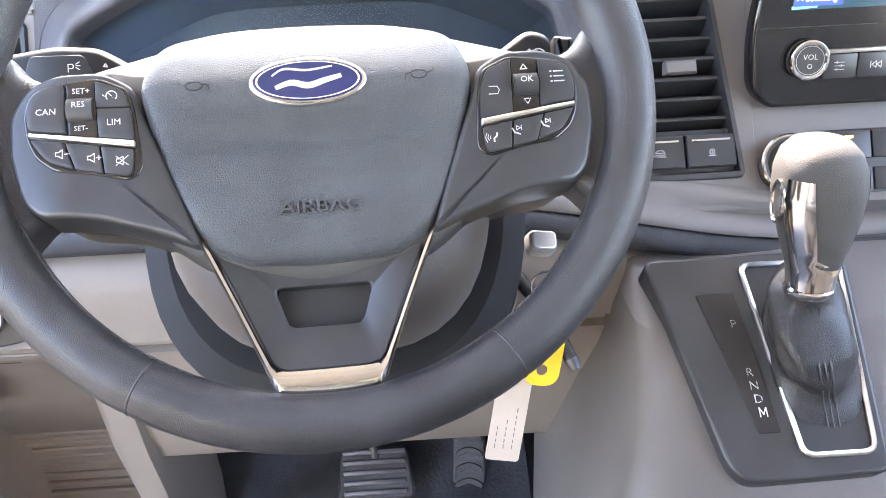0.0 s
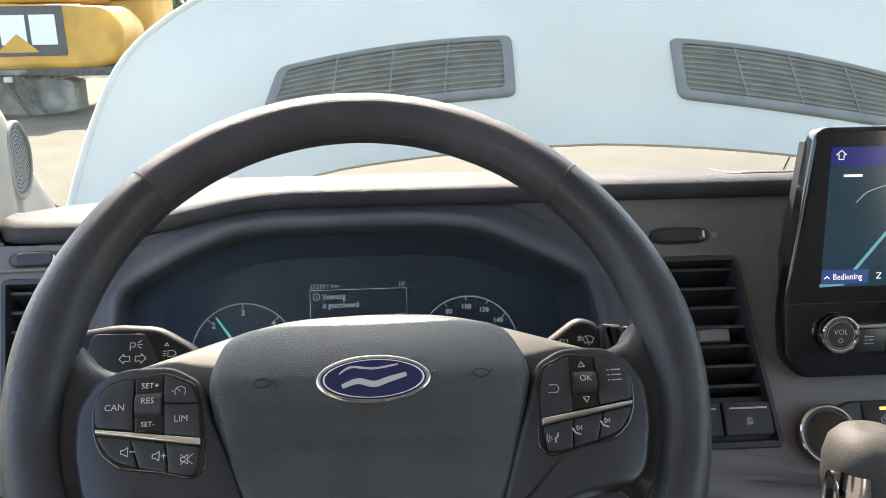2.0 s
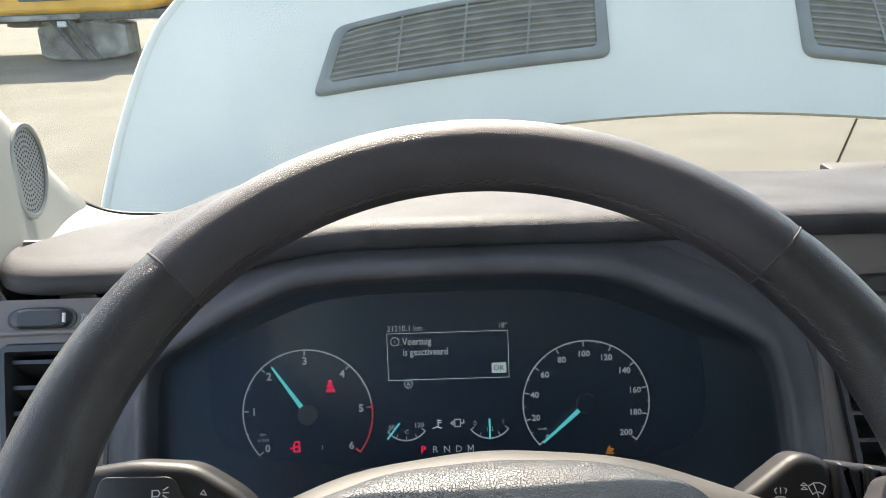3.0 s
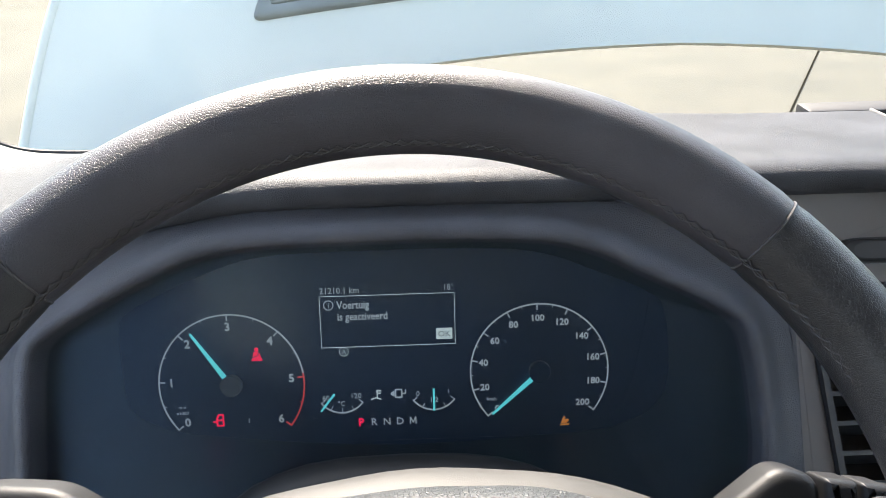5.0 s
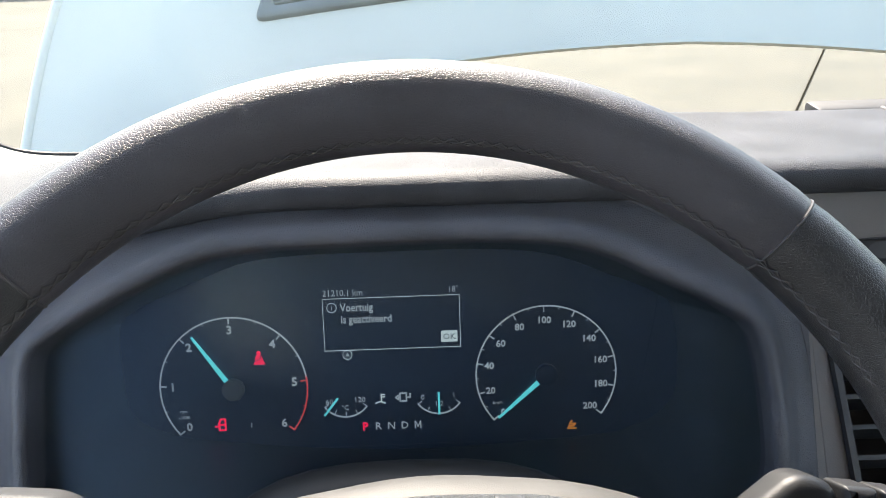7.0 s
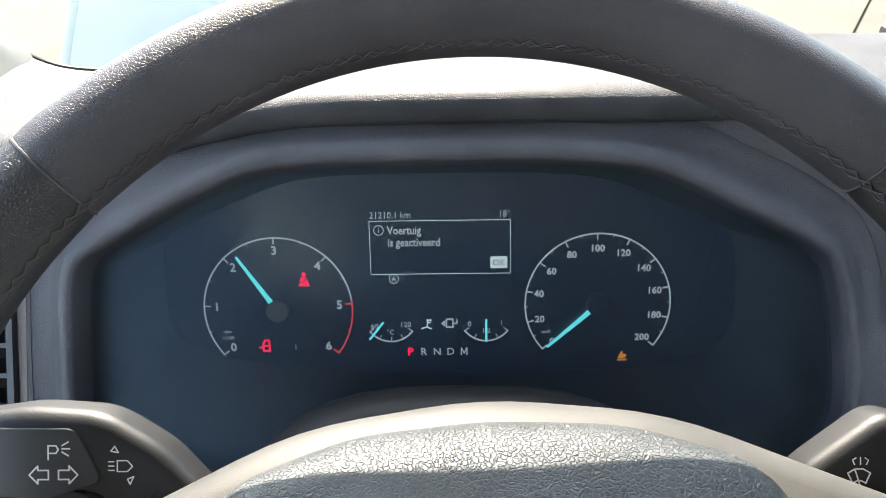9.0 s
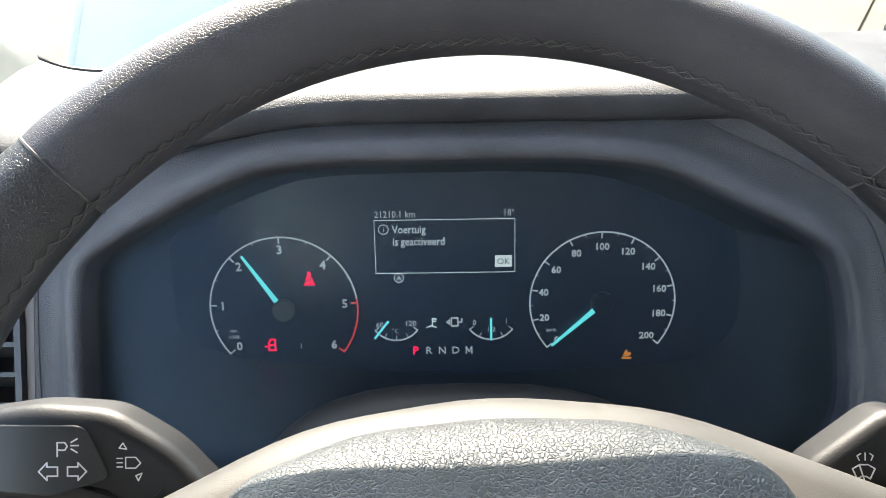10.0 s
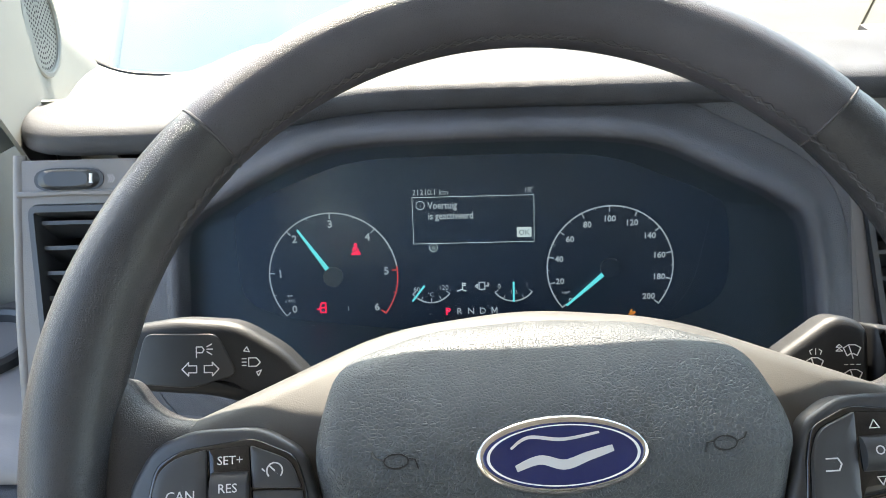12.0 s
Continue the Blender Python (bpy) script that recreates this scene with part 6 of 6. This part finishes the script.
part("dial_grip", box(-0.003, 0.003, -0.011, 0.004, 0.006, 0.018, 0.0015), M_BUTTON, dialk)
W = bmesh.new()
for k in range(9):
    a = radians(150 - 26 * k)
    x, y = 0.0165 * math.cos(a), 0.0165 * math.sin(a)
    if k < 4:
        hoop(0.0013, 0.0018, 0.006, 0.0062, 14, cx=x, cy=y, bm=W)
    else:
        strokes([[(x - 0.001, y), (x + 0.001, y)]], 0.0011, 0.006, 0.0062, W)
for sgn in (-1, 1):
    x, y = -0.0415, sgn * 0.0125
    strokes([[(x - 0.001, y - 0.0025), (x - 0.001, y + 0.0025)], [(x - 0.001, y + 0.0025), (x + 0.002, y + 0.0012), (x + 0.002, y - 0.0012), (x - 0.001, y - 0.0025)], [(x - 0.0045, y + 0.0015), (x - 0.0022, y + 0.0015)], [(x - 0.0045, y - 0.0015), (x - 0.0022, y - 0.0015)]], 0.0006, 0.0045, 0.0047, W)
prints("switch_symbol", W, M_WHITE, lsw)

# open pocket under the switch strip, running down into the footwell side
pocket = thing("dash_pocket", None, "taupe open storage pocket with a ribbed lower panel", "pocket")


def pocket_y(z):
    return 0.129 + 0.05 * ease((1.155 - z) / 0.06) + 0.16 * ease((1.12 - z) / 0.28)


bm = bmesh.new()
sheet(None, [[(x, pocket_y(z) + 0.03 * ease((abs(x + 0.33) - 0.09) / 0.05) * -1, z) for z in (1.155, 1.148, 1.14, 1.125, 1.11, 1.09, 1.06, 1.03, 1.0, 0.96, 0.92, 0.88, 0.82, 0.74, 0.70)] for x in [-0.465 + 0.025 * i for i in range(11)]], bm=bm)
part("pocket_back", thicken(bm, 0.004), M_LOWER, pocket, "taupe hollow back of the pocket", angle=60)
part("pocket_trim", tube(round_outline([(-0.45, 0.126, 1.02), (-0.438, 0.124, 1.10), (-0.405, 0.123, 1.146), (-0.33, 0.122, 1.152), (-0.235, 0.122, 1.152)], 6, closed=False), 0.0016, 6), M_FASCIA, pocket, "thin grey pocket edge")
bm = bmesh.new()
sheet(None, [[(x0, y, z), (x0 + w * 0.3, y - 0.012, z), (x0 + w * 0.75, y - 0.012, z), (x0 + w, y + 0.02, z), (x0 + w, y + 0.10, z)] for x0, w, y, z in ((-0.222, 0.03, 0.140, 1.156), (-0.224, 0.036, 0.142, 1.10), (-0.224, 0.038, 0.150, 1.03), (-0.220, 0.036, 0.165, 0.95), (-0.222, 0.034, 0.185, 0.86), (-0.235, 0.036, 0.20, 0.70))], bm=bm)
part("pocket_leg", thicken(bm, 0.004), M_LOWER, pocket, "moulded leg beside the pocket", angle=60)
part("pocket_notch", slab(fillet([(-0.017, -0.0055), (0.017, -0.0055), (0.015, 0.0055), (-0.015, 0.0055)], 0.002), 0.0, 0.003, 0.001), M_DASH, pocket).matrix_basis = basis((-0.292, 0.1375, 1.1385), (1, 0, 0), (0, -0.6, 0.8), (0, -0.8, -0.6))
for k in range(9):
    z = 0.80 + 0.015 * k
    part("rib", box(-0.41, -0.29, pocket_y(z) - 0.009, pocket_y(z) - 0.001, z, z + 0.006, 0.002), M_LOWER, pocket)

# ---- key with tags ----
keys = thing("ignition_key", Matrix.Translation((0.123, 0.034, 1.258)), "car key in the ignition with a yellow tag and card", "key")
part("key_fob", slab(fillet([(-0.009, -0.007), (0.010, -0.008), (0.012, 0.007), (-0.008, 0.008)], 0.005, 6), -0.004, 0.005, 0.003), M_FASCIA, keys, "dark key fob").matrix_basis = pose(0.012, -0.004, 0.018, 40, 10, 15)
part("fob_edge", slab(fillet([(-0.0075, -0.0055), (0.0085, -0.0065), (0.0103, 0.0055), (-0.0066, 0.0065)], 0.004, 6), 0.0045, 0.0062, 0.0008), M_ALU, keys, "bright fob face").matrix_basis = pose(0.012, -0.004, 0.018, 40, 10, 15)
part("key_ring", tube([(0.018 + 0.011 * math.cos(a / 28 * math.tau), -0.004, -0.014 + 0.011 * math.sin(a / 28 * math.tau)) for a in range(28)], 0.0009, 6, closed=True), M_CHROME, keys, "steel key ring")
part("cord", tube(round_outline([(0.018, -0.004, -0.025), (0.020, 0.004, -0.045), (0.017, 0.012, -0.075)], 6, closed=False), 0.0008, 6), M_SATIN, keys)
ty = [Vector(p) for p in fillet([(-0.013, -0.022), (0.013, -0.022), (0.014, 0.028), (-0.014, 0.028)], 0.011, 7)]
hole_o = [Vector((0.0042 * math.cos(a / len(ty) * math.tau - 2.6), -0.010 + 0.0042 * math.sin(a / len(ty) * math.tau - 2.6))) for a in range(len(ty))]
bm = bmesh.new()
rings(bm, [[(p.x, p.y, 0) for p in hole_o], [(p.x, p.y, 0) for p in ty], [(p.x, p.y, 0.0014) for p in ty], [(p.x, p.y, 0.0014) for p in hole_o], [(p.x, p.y, 0) for p in hole_o]])
TAG = basis((0.020, 0.017, -0.087), Vector((0.97, 0.1, -0.2)).normalized(), Vector((0.22, 0.25, 0.94)).normalized(), Vector((0.1, -0.97, 0.25)).normalized())
part("yellow_tag", bm, M_TAGY, keys, "yellow plastic tag with a hole", smooth=False).matrix_basis = TAG
card = part("paper_tag", slab(fillet([(-0.013, -0.046), (0.013, -0.046), (0.013, 0.030), (-0.013, 0.030)], 0.003), 0, 0.0006, 0.0002, 1), M_CARD, keys, "buff card tag with small print", smooth=False)
card.matrix_basis = basis((-0.004, 0.016, -0.128), Vector((0.97, 0.05, -0.2)).normalized(), Vector((0.24, 0.25, 0.94)).normalized(), Vector((0.05, -0.97, 0.25)).normalized())
bm = bmesh.new()
for k, rows_in in enumerate((4, 5, 7)):
    for j in range(rows_in):
        box(-0.0075 + 0.0065 * k, -0.0068 + 0.0065 * k, -0.036 + 0.005 * j, -0.0325 + 0.005 * j - 0.001 * (j % 2), 0.0006, 0.0008, bm=bm)
part("card_print", bm, M_FASCIA, card, smooth=False)
lever = thing("column_lever", Matrix.Translation((0.148, 0.085, 1.190)), "dark steel steering column adjusting lever", "lever")
part("lever_rod", tube([(-0.03, 0.03, 0.03), (0.0, 0.0, 0.0), (0.016, -0.030, -0.026)], 0.0055, 14), M_SATIN, lever)
part("lever_tip", tube([(0.016, -0.030, -0.026), (0.019, -0.036, -0.0315)], [0.0062, 0.004], 14), M_PEDAL, lever)

# ---- pedals ----
brake = thing("brake_pedal", Matrix.Translation((-0.018, 0.36, 0.775)), "ribbed rubber brake pedal on a steel arm", "pedal", "pedals")
pm = pose(0, 0, 0, 52, 0, 0)
part("pedal_pad", slab(fillet([(-0.050, -0.032), (0.050, -0.032), (0.042, 0.030), (-0.042, 0.030)], 0.010), -0.008, 0.004, 0.003), M_RUBBER, brake).matrix_basis = pm
for k in range(5):
    part("pedal_rib", box(-0.040, 0.040, -0.026 + 0.0125 * k, -0.020 + 0.0125 * k, 0.003, 0.0075, 0.0015), M_PEDAL, brake, "worn bright rib").matrix_basis = pm
part("pedal_arm", tube([(0, 0.01, 0.0), (0.0, 0.02, 0.03), (0.0, 0.06, 0.09), (0.0, 0.10, 0.22)], 0.009, 10), M_SATIN, brake)
for dx in (-0.012, 0.012):
    part("pedal_pin", disc(0.007, 0.0, 0.006, 20, 0.0015, cx=dx, cy=0.044), M_PEDAL, brake).matrix_basis = pm
acc = thing("accelerator_pedal", Matrix.Translation((0.105, 0.40, 0.775)), "ribbed black accelerator pedal", "pedal", "pedals")
part("pedal_pad", slab(fillet([(-0.022, -0.07), (0.022, -0.07), (0.020, 0.07), (-0.020, 0.07)], 0.010), -0.008, 0.004, 0.003), M_RUBBER, acc).matrix_basis = pose(0, 0, 0, 58, 0, -6)
for k in range(6):
    part("pedal_rib", slab(round_outline([(-0.016, -0.054 + 0.02 * k), (0.0, -0.048 + 0.02 * k), (0.016, -0.054 + 0.02 * k), (0.016, -0.047 + 0.02 * k), (0.0, -0.041 + 0.02 * k), (-0.016, -0.047 + 0.02 * k)], 3), 0.003, 0.0075, 0.001), M_RUBBER, acc).matrix_basis = pose(0, 0, 0, 58, 0, -6)
part("pedal_arm", tube([(0, 0.03, 0.06), (0.0, 0.07, 0.13), (0.0, 0.10, 0.24)], 0.009, 10), M_SATIN, acc)

# ---- seats behind the camera ----
for x, w in ((0.0, 0.26), (0.78, 0.44)):
    seat = thing("cab_seat", Matrix.Translation((x, -0.95, 0.70)), "dark cloth cab seat with head rest", "seat", "cab seats")
    part("seat_base", box(-w * 0.8, w * 0.8, -0.2, 0.2, 0.0, 0.28, 0.03), M_DARK, seat)
    part("seat_cushion", box(-w, w, -0.22, 0.26, 0.28, 0.43, 0.05, 3), M_SEAT, seat)
    part("backrest", box(-w, w, -0.30, -0.17, 0.40, 1.02, 0.05, 3), M_SEAT, seat)
    part("head_rest", box(-0.13, 0.13, -0.29, -0.19, 1.04, 1.22, 0.04, 3), M_SEAT, seat)

# ---- yard: excavator and trees ----
ex = thing("excavator", Matrix.Translation((-6.6, 14.0, 0)), "yellow tracked excavator with dark badge board", "excavator")
o = fillet([(-2.6, 0.78), (1.55, 0.78), (1.95, 0.95), (2.05, 1.45), (1.75, 1.78), (-2.6, 1.95)], [0.05, 0.35, 0.3, 0.3, 0.15, 0.05], 6)
bm = slab(o, -1.2, 0.0, 0.10, 4)
cw = part("counterweight", bm, M_YELLOW, ex, "yellow counterweight")
cw.matrix_basis = basis((0, 0, 0), (1, 0, 0), (0, 0, 1), (0, -1, 0))
bd = part("badge_board", slab(fillet([(-0.6, 1.0), (1.08, 1.0), (1.08, 1.80), (-0.6, 1.80)], 0.03), 0.0, 0.02, 0.005), mat("board_grey", (0.06, 0.06, 0.065), 0.6), ex, "dark grey badge board")
bd.matrix_basis = cw.matrix_basis
bm = bmesh.new()
for x0 in (-0.45, 0.04, 0.53):
    slab([(x0, 1.18), (x0 + 0.42, 1.18), (x0 + 0.42, 1.66), (x0, 1.66)], 0.02, 0.03, 0.002, 1, bm=bm)
mk = part("badge_mark", bm, M_WHITE, bd, "plain white blocks", smooth=False)
part("badge_triangle", slab([(-0.05, 1.06), (0.65, 1.06), (0.30, 1.36)], 0.03, 0.04, 0.002, 1), M_YELLOW, bd, "yellow triangle", smooth=False)
part("engine_cover", box(-2.6, 1.2, 0.2, 2.2, 1.85, 2.45, 0.1, 3), M_YELLOW, ex)
part("turntable", tube([(-0.6, 1.4, 0.55), (-0.6, 1.4, 0.85)], 0.9, 28), M_STEEL, ex)
part("boom", tube([(1.2, 2.2, 1.4), (2.3, 4.5, 4.2), (3.2, 8.0, 4.6)], [0.28, 0.33, 0.2], 4), M_YELLOW, ex, "yellow boom")
part("cab", box(0.5, 1.9, 2.3, 3.9, 0.95, 2.9, 0.12, 3), M_YELLOW, ex)
part("cab_window", box(0.7, 1.93, 2.27, 3.3, 1.9, 2.7, 0.03), M_GLOSS, ex)
for x0, x1, y0 in ((-0.45, 1.05, 0.15), (1.75, 4.2, 1.0)):
    bm = bmesh.new()
    n, mid, half = 40, (x0 + x1) / 2, (x1 - x0) / 2
    loop = []
    for k in range(n):
        a = k / n * math.tau
        loop.append((mid + half * math.copysign(min(1, abs(math.cos(a)) * 1.3), math.cos(a)), 0.32 + 0.32 * math.copysign(abs(math.sin(a)) ** 0.6, math.sin(a))))
    rings(bm, [[(p[0], y0 - 0.02, 0.32 + (p[1] - 0.32) * 0.9) for p in loop], [(p[0], y0, p[1]) for p in loop], [(p[0], y0 + 0.55, p[1]) for p in loop]], cap0=True, cap1=True)
    tr = part("track", bm, M_HAZED_STEEL, ex, "steel track in a pale tone that holds haze", smooth=False)
    for k in range(int((x1 - x0) / 0.22)):
        part("track_shoe", box(x0 + 0.10 + 0.22 * k, x0 + 0.26 + 0.22 * k, y0 - 0.04, y0 + 0.59, 0.61, 0.66, 0.01), M_HAZED_STEEL, tr)
part("belly_plate", box(-2.6, 2.0, 0.05, 2.2, 0.66, 0.80, 0.02), M_STEEL, ex, "dark underside")
for x0 in (-0.10, 0.16):
    part("strut", tube([(x0, -0.05, 0.74), (x0 + 0.24, -0.10, 0.40), (x0 + 0.50, -0.12, 0.03)], [0.055, 0.05, 0.03], 8), M_STEEL, ex, "black folded strut")
part("access_step", box(-2.1, 0.35, -0.18, 0.3, 0.70, 0.78, 0.02), M_HAZED_STEEL, ex, "dusty step with sunlight put in its pale tone")
part("step_light", box(0.02, 0.17, -0.14, -0.06, 0.58, 0.68, 0.02), M_GREYPRINT, ex, "small pale block")

for i, (tx, ty_, h) in enumerate(((-9.5, 34, 9.0), (-4.5, 37, 10.0), (2.0, 40, 9.0), (-16, 33, 8.0))):
    tree = thing("tree", Matrix.Translation((tx, ty_, 0)), "leafy green tree behind the yard", "tree", "yard trees")
    rnd = random.Random(i)
    part("trunk", tube([(0, 0, 0), (0.1, 0, h * 0.3), (0.0, 0.1, h * 0.6), (0.1, 0, h * 0.9)], [0.3, 0.24, 0.15, 0.05], 10), M_STEEL, tree)
    for k in range(6):
        a = k * 1.1 + i
        part("limb", tube([(0, 0, h * (0.25 + 0.09 * k)), (1.2 * math.cos(a), 1.2 * math.sin(a), h * (0.4 + 0.08 * k)), (2.2 * math.cos(a), 2.2 * math.sin(a), h * (0.48 + 0.08 * k))], [0.10, 0.06, 0.02], 6), M_STEEL, tree)
    vs, fs = [], []
    for k in range(2600):
        th, u = rnd.uniform(0, math.tau), rnd.uniform(-1, 1)
        lump = 0.75 + 0.25 * math.sin(3 * th + i) * math.cos(4 * u + i)
        r = lump * rnd.uniform(0.55, 1.0) * math.sqrt(1 - u * u * 0.8)
        c = Vector((3.3 * r * math.cos(th), 3.3 * r * math.sin(th), h * (0.60 + 0.40 * u)))
        s = rnd.uniform(0.10, 0.22)
        d1 = Vector((rnd.gauss(0, 1), rnd.gauss(0, 1), rnd.gauss(0, 1))).normalized()
        d2 = d1.orthogonal().normalized()
        b0 = len(vs)
        vs += [c - d1 * s, c + d2 * s * 0.5, c + d1 * s, c - d2 * s * 0.5]
        fs.append((b0, b0 + 1, b0 + 2, b0 + 3))
    me = bpy.data.meshes.new("crown")
    me.from_pydata(vs, [], fs)
    me.materials.append(M_LEAF)
    crown = new("crown", me)
    crown.parent = tree
    tagged(crown, "loose green leaves", kind="stuff")
